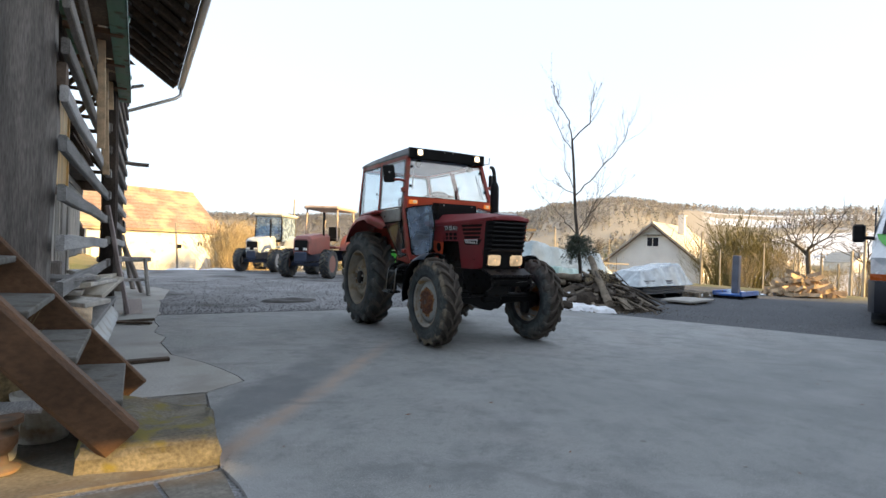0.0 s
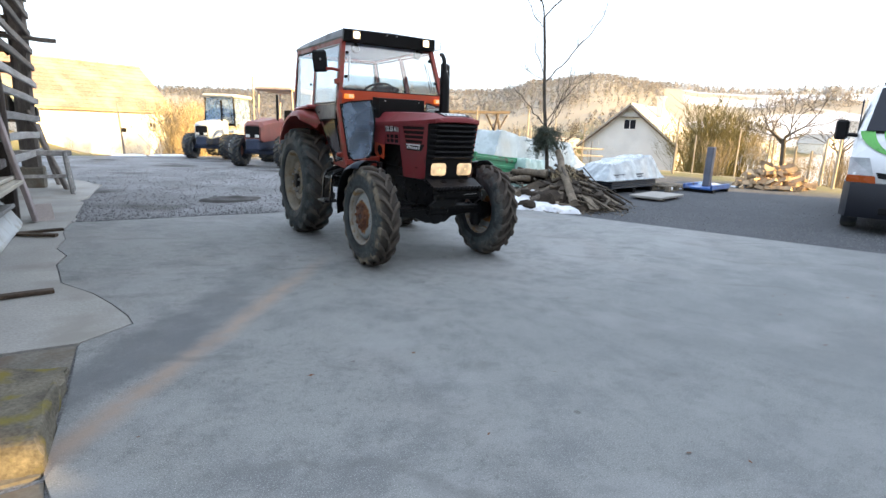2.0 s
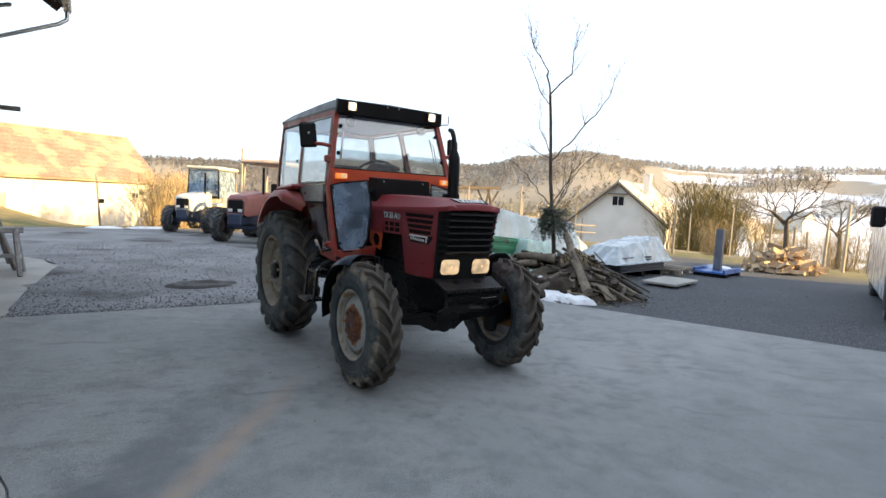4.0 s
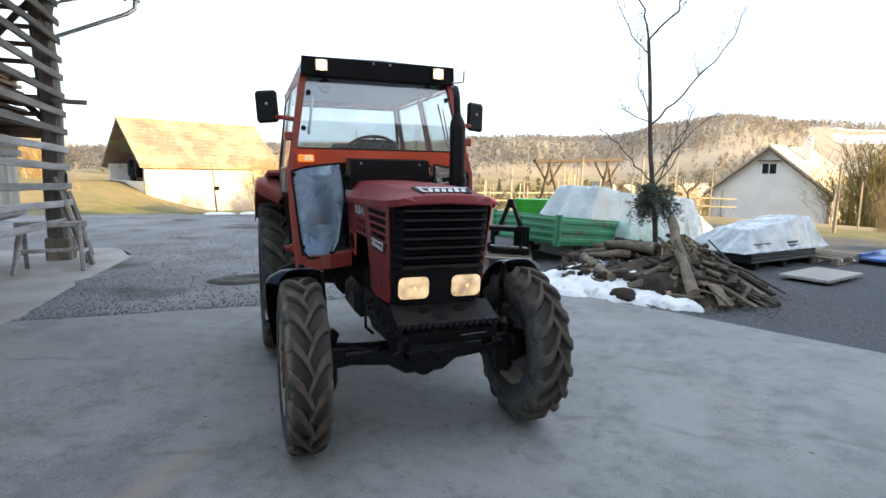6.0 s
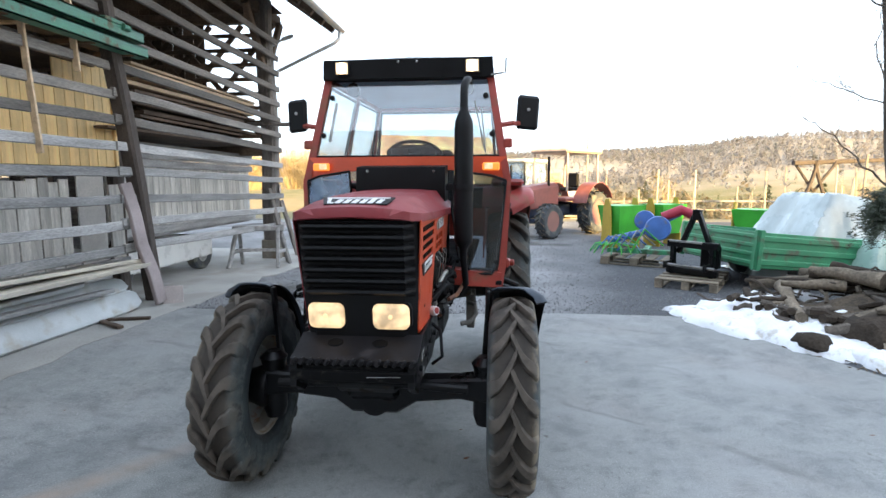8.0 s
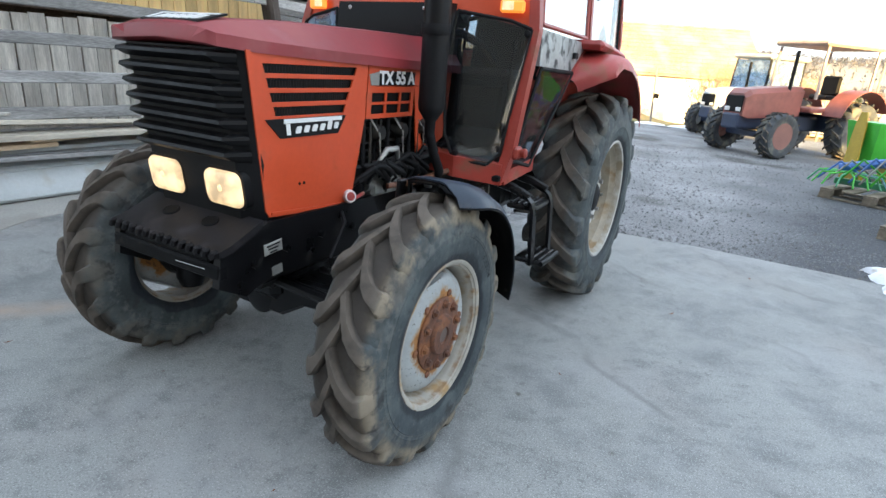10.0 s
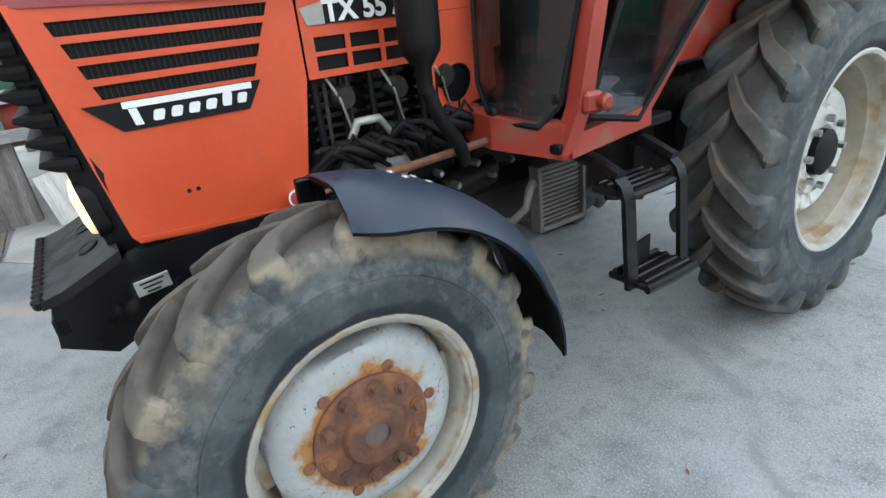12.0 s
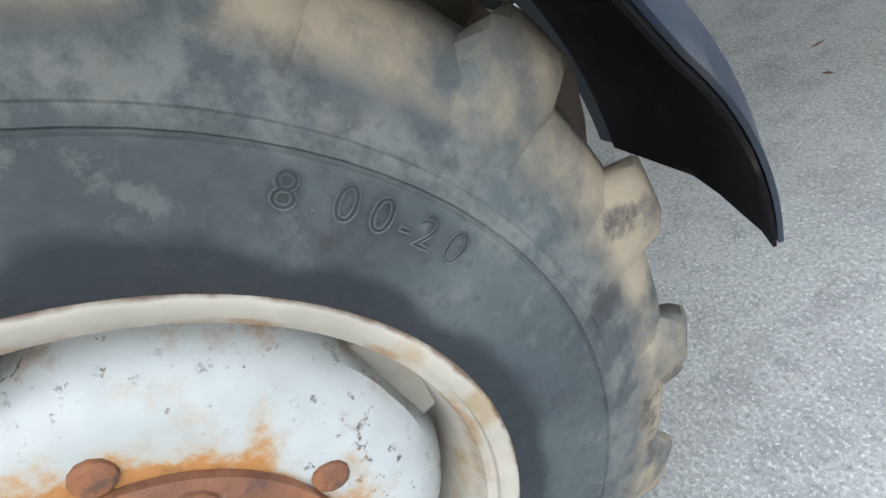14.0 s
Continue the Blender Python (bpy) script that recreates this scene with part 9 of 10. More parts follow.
hopper(pose(4.25, 10.3, -0.015, 0, 0, 35) @ Matrix.Diagonal((0.75, 0.9, 1.1, 1)), "bright green hopper with yellow end plates")
hopper(pose(5.75, 8.9, -0.015, 0, 0, -40) @ Matrix.Diagonal((0.9, 0.9, 1.05, 1)), "bright green hopper behind the trailer")

# blue stand with upright post
bs = thing("post_stand", pose(9.95, 3.4, -0.02, 0, 0, 12), "blue steel pallet frame with upright grey post", "stand")
part("base", Geo().box((0, 0, 0.10), (1.1, 0.7, 0.05), ch=0.01).box((0, -0.32, 0.14), (1.15, 0.05, 0.10), ch=0.01).box((0, 0.32, 0.14), (1.15, 0.05, 0.10), ch=0.01), blue_paint, bs)
for s in (-1, 1):
    part("foot", Geo().box((s * 0.45, 0, 0.04), (0.12, 0.7, 0.08), ch=0.01), black_rough, bs)
part("upright", Geo().box((0, 0.0, 0.60), (0.17, 0.16, 0.96), rot=(0, 2, 0), ch=0.015), surface("blue_grey_post", (0.13, 0.14, 0.17), 0.6, var=0.3), bs)
part("brace", Geo().box((0.14, 0, 0.3), (0.04, 0.05, 0.42), rot=(0, -35, 0), ch=0.006), blue_paint, bs)
# split firewood heap
rng = random.Random(50)
fw = surface("fresh_split_wood", (0.46, 0.33, 0.20), 0.8, var=0.35, scale=5, grain=0.25, bump=0.3, random=0.35)
gz = ground_z(13.0, 3.4)
for k in range(150):
    a, r = rng.random() * 6.283, rng.random() ** 0.6
    x, y = 13.0 + 1.15 * r * math.cos(a), 3.4 + 0.7 * r * math.sin(a)
    z = gz + 0.06 + 0.62 * (1 - r) * rng.uniform(0.75, 1.0)
    g = Geo().prism([(-0.06, -0.04), (0.06, -0.05), (0.0, 0.06)], 0.34)
    solid("firewood", g, fw, "split orange-brown firewood in a loose heap", "firewood", group="firewood heap", at=pose(x, y, z, rng.uniform(60, 120), rng.uniform(-25, 25), rng.uniform(0, 360)), smooth=0)
for k, (x, y, sx, sy) in enumerate(((11.6, 4.3, 0.5, 0.25), (9.4, 3.9, 0.3, 0.2), (12.3, 3.9, 0.4, 0.2), (9.6, 7.2, 0.8, 0.4))):
    rows = []
    for i in range(6):
        rows.append([(x + sx * i / 5 * (1 + 0.4 * noise.noise((k, math.cos(a), math.sin(a)))) * math.cos(a), y + sy * i / 5 * math.sin(a), ground_z(x, y) + 0.07 * (1 - (i / 5) ** 2) - (0.03 if i == 5 else 0)) for a in [2 * math.pi * j / 20 for j in range(21)]])
    solid("snow_patch", Geo().sheet(rows, 0.01), snow_mat, "small patch of old snow on gravel", "snow", kind="stuff", smooth=60)

# ---- the parked van ----
van = thing("van", pose(6.95, -1.82, -0.02, 0, 0, -68.3), "white panel van with green swoosh, dark bumper, parked on gravel", "van")
def vsec(y, w, wt, zb, zw, zt):
    """One loop: lower half width, roof half width, floor, waist and top heights."""
    e = min(0.10, (zt - zw) * 0.35)
    return [(-w * 0.97, y, zb), (-w, y, zb + 0.08), (-w, y, zw), (-wt - 0.02, y, zt - e), (-wt + 0.07, y, zt - 0.012), (0, y, zt + 0.012), (wt - 0.07, y, zt - 0.012), (wt + 0.02, y, zt - e), (w, y, zw), (w, y, zb + 0.08), (w * 0.97, y, zb)]
secs = [vsec(*a) for a in ((0.03, 0.80, 0.70, 0.30, 0.80, 0.90), (0.06, 0.92, 0.80, 0.27, 0.86, 1.00), (0.16, 0.965, 0.86, 0.25, 0.95, 1.15), (0.40, 0.985, 0.90, 0.24, 1.15, 1.40), (0.52, 0.985, 0.89, 0.24, 1.30, 1.48), (1.36, 0.985, 0.80, 0.24, 1.42, 2.16), (1.75, 0.985, 0.82, 0.24, 1.42, 2.27), (4.7, 0.985, 0.84, 0.24, 1.42, 2.27), (4.85, 0.95, 0.82, 0.30, 1.40, 2.20))]
van_white = surface("clean_white_van_paint", (0.70, 0.72, 0.74), 0.28, var=0.05, grain=0.02, bump=0.0, coat=0.4)
part("body", Geo().ring(secs), van_white, van, "white van body", smooth=40)
dark_glass = surface("dark_van_glass", (0.006, 0.009, 0.018), 0.03, var=0.1, grain=0.0, bump=0.0, spec=0.22)
def face_at(u, v):
    """A point on the slanted hood: u across, v 0 at the bumper to 1 at the screen."""
    y = 0.06 + 0.46 * v
    return Vector((u, y - 0.012, 0.98 + 0.50 * v ** 0.8 + 0.012))
ws = [(-0.86, 0.50, 1.475), (0.86, 0.50, 1.475), (0.745, 1.35, 2.155), (-0.745, 1.35, 2.155)]
part("windscreen", quad_pane([tuple(Vector(p) + Vector((0, -0.02, 0.02))) for p in ws], 0.01), dark_glass, van, "dark tinted windscreen", smooth=0)
part("cab_gap", Geo().box((0, 0.49, 1.468), (1.74, 0.03, 0.02)), black_plastic, van)
part("bumper", Geo().ring([[(x, y0, 0.24), (x, y0 - 0.05, 0.36), (x, y0 - 0.05, 0.62), (x, y0 - 0.02, 0.74), (x, y0 + 0.25, 0.76), (x, y0 + 0.25, 0.24)] for x, y0 in ((-1.01, 0.24), (-0.93, 0.04), (-0.6, -0.04), (0.6, -0.04), (0.93, 0.04), (1.01, 0.24))]), surface("dark_blue_grey_bumper", (0.008, 0.010, 0.018), 0.5, var=0.15), van, "dark grey plastic bumper", smooth=25)
part("lower_grille", Geo().box((0, -0.085, 0.36), (1.1, 0.03, 0.10), ch=0.01), black_plastic, van)
for s in (-1, 1):
    part("grille_slot", Geo().prism([(0.10, 0.0), (0.62, 0.06), (0.66, 0.14), (0.16, 0.10)] if s > 0 else [(-0.16, 0.10), (-0.66, 0.14), (-0.62, 0.06), (-0.10, 0.0)], 0.03, pose(0, 0.0, 0.76, 90, 0, 0)), black_plastic, van)
    lampv = part("headlamp", Geo().ring([[(s * 0.68, 0.10, 0.85), (s * 0.97, 0.26, 0.85), (s * 0.975, 0.30, 1.10), (s * 0.76, 0.20, 1.10)], [(s * 0.68, -0.03, 0.85), (s * 0.985, 0.09, 0.85), (s * 0.99, 0.15, 1.10), (s * 0.76, 0.03, 1.10)]]), surface("clear_lamp_glass", (0.62, 0.66, 0.70), 0.12, metal=0.3, var=0.2, scale=8), van, "clear headlamp")
    part("indicator", Geo().ring([[(s * 0.64, 0.10, 0.745), (s * 0.97, 0.25, 0.745), (s * 0.97, 0.25, 0.845), (s * 0.66, 0.10, 0.845)], [(s * 0.64, -0.05, 0.745), (s * 0.99, 0.08, 0.745), (s * 0.99, 0.08, 0.845), (s * 0.66, -0.045, 0.845)]]), surface("orange_lamp_glass", (0.42, 0.09, 0.02), 0.25), lampv)
    mm = part("mirror", Geo().box((s * 1.16, 0.62, 1.50), (0.17, 0.12, 0.30), rot=(0, 0, s * 10), ch=0.03), black_plastic, van, "black door mirror")
    part("mirror_arm", Geo().tube([(s * 0.95, 0.62, 1.42), (s * 1.10, 0.62, 1.43)], 0.03, 8), black_plastic, mm)
    part("side_window", Geo().side([(0.75, 1.46), (1.30, 1.98), (1.62, 2.02), (1.62, 1.46)], s * 0.962, s * 0.94), dark_glass, van)
    part("roof_rail", Geo().tube([(s * 0.70, 1.6, 2.29), (s * 0.70, 4.5, 2.29)], 0.018, 6), black_plastic, van)
    for y in (0.78, 4.0):
        w2 = part("wheel", Geo().lathe([(0.20, -0.10), (0.31, -0.105), (0.335, -0.07), (0.335, 0.07), (0.31, 0.105), (0.20, 0.10)], 36, m=pose(s * 0.86, y, 0.34, 0, 90, 0), closed=True), rubber_side, van, smooth=40)
        part("wheel_cap", Geo().lathe([(0, 0.07), (0.08, 0.08), (0.19, 0.06), (0.205, 0.095), (0.205, -0.05)], 28, m=pose(s * 0.86, y, 0.34, 0, 90 * s, 0)), dull_metal, w2)
badge_v = part("round_emblem", Geo().prism([(0, -0.075), (0.055, 0), (0, 0.075), (-0.055, 0)], 0.02, pose(0, 0.01, 0.86, 90, 0, 0)), steel, van, "plain metal diamond emblem")
part("number_plate", Geo().box((0, -0.095, 0.52), (0.52, 0.012, 0.115), ch=0.004), white_paint, van, "white number plate with plain dark bars")
for x, w in ((-0.225, 0.02), (-0.15, 0.07), (-0.02, 0.07), (0.12, 0.12)):
    part("plate_bar", Geo().box((x, -0.103, 0.52), (w, 0.004, 0.055)), black_plastic, van)
def decal(curve_a, curve_b, mat, name, label=""):
    g = Geo()
    a = [face_at(*p) for p in curve_a]
    b = [face_at(*p) for p in curve_b]
    n = len(a)
    up = Vector((0, -0.006, 0.006))
    g.add([p + up for p in a + b], [(i, i + 1, n + i + 1, n + i) for i in range(n - 1)])
    part(name, g, mat, van, label, smooth=0)
swoosh = surface("green_film", (0.10, 0.40, 0.07), 0.35, var=0.2, scale=3)
for s in (-1, 1):
    decal([(s * (0.92 - 0.66 * (1 - math.cos(t))), 0.98 - 0.86 * math.sin(t)) for t in [i * math.pi / 24 for i in range(13)]], [(s * (0.74 - 0.44 * (1 - math.cos(t))), 0.98 - 0.83 * math.sin(t)) for t in [i * math.pi / 24 for i in range(13)]], swoosh, "green_swoosh", "green swoosh on the hood")
    decal([(s * (0.64 - 0.56 * (1 - math.cos(t))), 0.98 - 0.95 * math.sin(t)) for t in [i * math.pi / 24 for i in range(13)]], [(s * (0.48 - 0.40 * (1 - math.cos(t))), 0.98 - 0.90 * math.sin(t)) for t in [i * math.pi / 24 for i in range(13)]], swoosh, "green_swoosh")
decal([(-0.30 + 0.05 * i, 0.70 + 0.05 * math.sin(i * 0.9)) for i in range(13)], [(-0.30 + 0.05 * i, 0.62 + 0.04 * math.sin(i * 0.9 + 0.5)) for i in range(13)], black_plastic, "dark_emblem", "plain dark shape on the hood")
for x in (-0.16, 0.10):
    part("emblem_ring", Geo().lathe([(0.035, -0.004), (0.06, -0.004), (0.06, 0.004), (0.035, 0.004)], 20, m=Matrix.Translation(face_at(x, 0.55)) @ pose(0, 0, 0, 42, 0, 0), closed=True), black_plastic, van)

# ---- two more tractors parked beyond ----
def farm_tractor(name, at, paint, roof_paint, rim, label, closed_cab, s=1.0):
    t = thing(name, at, label, "tractor", group="far tractors")
    for x, y, R, hw in ((0.74, 0, 0.50 * s, 0.16), (-0.74, 0, 0.50 * s, 0.16), (0.80, 2.25, 0.66, 0.21), (-0.80, 2.25, 0.66, 0.21)):
        sx = 1 if x > 0 else -1
        m = pose(x, y, R - 0.01, 0, 90 * sx, 0)
        w = part("wheel", Geo().lathe([(R * 0.56, hw * 0.9), (R * 0.7, hw * 1.05), (R * 0.88, hw * 1.02), (R * 0.94, hw * 0.8), (R * 0.94, -hw * 0.8), (R * 0.88, -hw * 1.02), (R * 0.7, -hw * 1.05), (R * 0.56, -hw * 0.9)], 40, m=m, closed=True), rubber_side, t, "large muddy tractor tyre", smooth=45)
        lug = Geo()
        n = 18
        for k in range(n):
            for side in (-1, 1):
                a0 = 2 * math.pi * (k + (0.5 if side > 0 else 0)) / n
                secs = []
                for u, da in ((0, 0), (0.6, 0.14), (1.0, 0.24)):
                    a = a0 + da
                    secs.append([tuple(m @ Vector((rr * math.cos(a + h), rr * math.sin(a + h), side * u * hw))) for rr, h in ((R, -0.035), (R, 0.035), (R * 0.92, 0.05), (R * 0.92, -0.05))])
                lug.ring(secs)
        part("tread", lug, rubber, w, smooth=0)
        part("rim", Geo().lathe([(R * 0.58, hw * 0.9), (R * 0.56, hw * 0.93), (R * 0.50, hw * 0.5), (R * 0.40, hw * 0.1), (R * 0.22, hw * 0.25), (R * 0.2, hw * 0.45), (0, hw * 0.45)], 32, m=m), rim, w, smooth=40)
    part("hood", Geo().ring([[(-w, y, z0), (-w, y, z1 - 0.1), (-w * 0.7, y, z1), (w * 0.7, y, z1), (w, y, z1 - 0.1), (w, y, z0)] for y, w, z0, z1 in ((-0.62, 0.27, 0.85, 1.32), (-0.5, 0.32, 0.80, 1.42), (0.3, 0.34, 0.85, 1.50), (1.0, 0.36, 0.9, 1.55))]), paint, t, smooth=30)
    part("grille", Geo().box((0, -0.63, 1.10), (0.46, 0.03, 0.36), ch=0.02), black_plastic, t)
    for sx in (-1, 1):
        part("headlamp", Geo().box((sx * 0.15, -0.65, 0.98), (0.13, 0.03, 0.09), ch=0.01), white_paint, t)
        part("mudguard", Geo().sheet([[(sx * x, 2.25 + 0.82 * math.cos(a), 0.74 + 0.82 * math.sin(a)) for x in (0.55, 0.8, 1.0, 1.02)] for a in [radians(165 - 14 * i) for i in range(11)]], 0.02, flip=sx > 0), paint, t, smooth=50)
        for y in (1.05, 2.75):
            part("cab_post", Geo().tube([(sx * 0.62, y, 1.3), (sx * 0.58, y + 0.05, 2.42)], 0.035, 6), roof_paint if not closed_cab else black_plastic, t)
        if closed_cab:
            part("side_glass", quad_pane([(sx * 0.63, 1.08, 1.3), (sx * 0.63, 2.75, 1.45), (sx * 0.58, 2.78, 2.4), (sx * 0.58, 1.12, 2.4)]), pane_dirty, t, smooth=0)
    if closed_cab:
        part("front_glass", quad_pane([(-0.6, 1.03, 1.4), (0.6, 1.03, 1.4), (0.57, 1.08, 2.4), (-0.57, 1.08, 2.4)]), pane_dirty, t, smooth=0)
    part("roof", Geo().box((0, 1.95, 2.50), (1.35, 2.0, 0.14), ch=0.05), roof_paint, t)
    part("frame", Geo().box((0, 0.6, 0.72), (0.44, 2.6, 0.34), ch=0.04).box((0, 0, 0.46), (1.2, 0.16, 0.14), ch=0.03).box((0, 2.25, 0.74), (1.3, 0.4, 0.4), ch=0.06), surface("tractor_chassis_blue", (0.03, 0.045, 0.09), 0.5) if "tractor_chassis_blue" not in bpy.data.materials else bpy.data.materials["tractor_chassis_blue"], t)
    part("seat", Geo().box((0, 2.1, 1.35), (0.45, 0.4, 0.12), ch=0.04).box((0, 2.3, 1.62), (0.45, 0.1, 0.45), ch=0.04), black_plastic, t)
    part("cab_floor", Geo().box((0, 1.9, 1.05), (1.15, 1.7, 0.1), ch=0.02), paint, t)
    part("exhaust", Geo().tube([(0.28, 0.6, 1.45), (0.28, 0.6, 2.3)], 0.04, 8), black_plastic, t)
    return t
pale_red = surface("sun_faded_red", (0.25, 0.085, 0.072), 0.45, var=0.25, scale=4)
far_rim = surface("pale_red_rim", (0.28, 0.13, 0.11), 0.55, var=0.2)
silver = surface("silver_grey_paint", (0.50, 0.54, 0.56), 0.35, metal=0.0, var=0.15)
farm_tractor("red_tractor", pose(1.28, 11.8, -0.01, 0, 0, -39.5) @ Matrix.Diagonal((0.9, 0.9, 0.9, 1)), pale_red, surface("pale_roof", (0.50, 0.40, 0.34), 0.6), far_rim, "faded red tractor with open cab posts, on gravel", False)
farm_tractor("grey_tractor", pose(0.42, 15.3, -0.01, 0, 0, -34) @ Matrix.Diagonal((0.84, 0.84, 0.84, 1)), silver, surface("pale_grey_roof", (0.55, 0.55, 0.50), 0.5), silver, "silver-grey tractor with closed cab, on gravel", True)

# ---- buildings beyond ----
plaster = surface("white_limewash", (0.74, 0.71, 0.64), 0.9, var=0.12, scale=1.5, grain=0.1, bump=0.2, dirt=((0.5, 0.45, 0.36), 0.2, 2))
moss_tile = surface("mossy_clay_tiles", (0.30, 0.205, 0.17), 0.9, var=0.3, scale=1.2, grain=0.3, gscale=9, bump=0.6, dirt=((0.31, 0.31, 0.21), 0.5, 1.1))
house_wall = surface("grey_white_render", (0.72, 0.71, 0.69), 0.9, var=0.1, scale=0.8)
house_roof_mat = surface("pale_fibre_roof", (0.50, 0.46, 0.40), 0.85, var=0.15, scale=1.5)


def gabled(name, at, L, W, eave, ridge, wall, roof, label, over=0.35, rows=14, openings=(), open_gable=False, base=-1.5):
    """A gabled house: ridge along local x; gables at both ends."""
    h = thing(name, at, label, name.split("_")[-1])
    for s in (-1, 1):
        part("long_wall", Geo().box((0, s * (W / 2 - 0.12), (eave + base) / 2), (L, 0.24, eave - base)), wall, h)
        if not (open_gable and s < 0):
            part("gable_wall", Geo().side([(-W / 2, base), (W / 2, base), (W / 2, eave), (0, ridge - 0.05), (-W / 2, eave)], s * L / 2, s * (L / 2 - 0.24)), wall, h)
    if open_gable:
        part("gable_wall", Geo().side([(-W / 2, base), (W / 2, base), (W / 2, eave * 0.25), (-W / 2, eave * 0.25)], -L / 2, -L / 2 + 0.24), wall, h)
    sl = Vector((0, W / 2, ridge - eave))
    ang = math.degrees(math.atan2(ridge - eave, W / 2))
    for s in (-1, 1):
        rf = part("roof", Geo().side([(s * (W / 2 + over), eave - over * (ridge - eave) / (W / 2)), (0, ridge), (0, ridge + 0.10), (s * (W / 2 + over), eave - over * (ridge - eave) / (W / 2) + 0.10)], -L / 2 - over, L / 2 + over), roof, h, smooth=0)
        length = math.hypot(W / 2 + over, (ridge - eave) * (1 + over / (W / 2)))
        for k in range(rows):
            t = (k + 0.5) / rows
            y = s * (W / 2 + over) * (1 - t)
            z = ridge + 0.115 - (ridge - eave) * (1 + over / (W / 2)) * (1 - t)
            part("tile_course", Geo().box((0, y, z), (L + 2 * over + 0.02 * (k % 2), length / rows * 1.06, 0.035), rot=(-s * (ang - 3), 0, 0)), roof, rf, smooth=0)
    part("ridge_cap", Geo().tube([(-L / 2 - over, 0, ridge + 0.1), (L / 2 + over, 0, ridge + 0.1)], 0.10, 8), roof, h)
    for side, u, z, w, hh in openings:
        m = pose(u, -W / 2, z) if side == "long" else pose(-L / 2, u, z, 0, 0, -90)
        fr = part("window", Geo().box((0, 0.05, 0), (w + 0.14, 0.16, hh + 0.14), ch=0.01, m=m), white_paint, h)
        part("pane", Geo().box((0, -0.035, 0), (w, 0.02, hh), m=m), dark_glass, fr)
        part("glazing_bar", Geo().box((0, -0.05, 0), (0.05, 0.02, hh), m=m), white_paint, fr)
    return h


# old barn with mossy roof: its long wall looks to the yard
barn = gabled("old_barn", pose(-3.74, 32.5, 0.485, 0, 0, 26.3), 7.2, 6.0, 1.24, 3.51, plaster, moss_tile, "old whitewashed barn with mossy orange tile roof", over=0.3, rows=12, openings=(("long", 2.6, 0.35, 0.28, 0.25),), open_gable=True, base=-2.0)
part("inner_back", Geo().side([(-2.7, -0.4), (2.7, -0.4), (2.7, 1.2), (0, 3.2), (-2.7, 1.2)], -2.65, -2.55), dark_wood, barn)
for k, (x, y, z) in enumerate(((-3.25, -0.9, 0.95), (-3.3, -0.3, 0.6), (-3.2, 0.4, 0.7))):
    part("stored_gear", Geo().lathe([(0.18, -0.12), (0.42, -0.12), (0.46, 0.0), (0.42, 0.12), (0.18, 0.12)], 18, m=pose(x, y, z, 90, 0, 70), closed=True) if k == 1 else Geo().box((x, y, z + 0.3), (0.3, 0.35, 1.5 - 0.3 * k), ch=0.05), black_rough, barn)
shed = gabled("lean_shed", pose(3.1, 37.5, -0.9, 0, 0, 27), 3.4, 4.6, 1.0, 2.6, plaster, moss_tile, "small tiled shed beside the old barn", rows=8, base=-2.0)
gabled("upper_house", pose(-9.3, 62, -0.4, 0, 0, 5), 7, 7, 3.0, 6.3, plaster, house_roof_mat, "pale house behind the old barn", rows=10, base=-4)

house = gabled("white_house", pose(41.02, 29.67, -2.45, 0, 0, 22), 10.5, 8.2, 2.85, 6.15, house_wall, house_roof_mat, "grey-white gabled house with pale roof and chimney", over=0.45, rows=16, openings=(("gable", 0.0, 4.55, 0.95, 0.75),), base=-4.0)
part("chimney", Geo().box((-1.2, -1.3, 6.2), (0.55, 0.55, 1.7), ch=0.02).box((-1.2, -1.3, 7.08), (0.7, 0.7, 0.10), ch=0.02), house_wall, house)
part("dark_verge", Geo().side([(-4.75, 2.25), (0, 6.1), (4.75, 2.25), (4.75, 2.1), (0, 5.9), (-4.75, 2.1)], -5.72, -5.66), dark_wood, house)
part("ledge", Geo().box((-5.4, 0, 5.15), (0.35, 1.6, 0.06)), dark_wood, house)

# ---- shrubs, fruit trees, stakes and fences ----
twig_mat = surface("sunlit_twigs", (0.38, 0.30, 0.18), 0.9, var=0.35, scale=0.6, grain=0.2, gscale=6, bump=0)
stake_mat = surface("pale_stake_wood", (0.42, 0.37, 0.30), 0.85, var=0.3, scale=3, random=0.3)


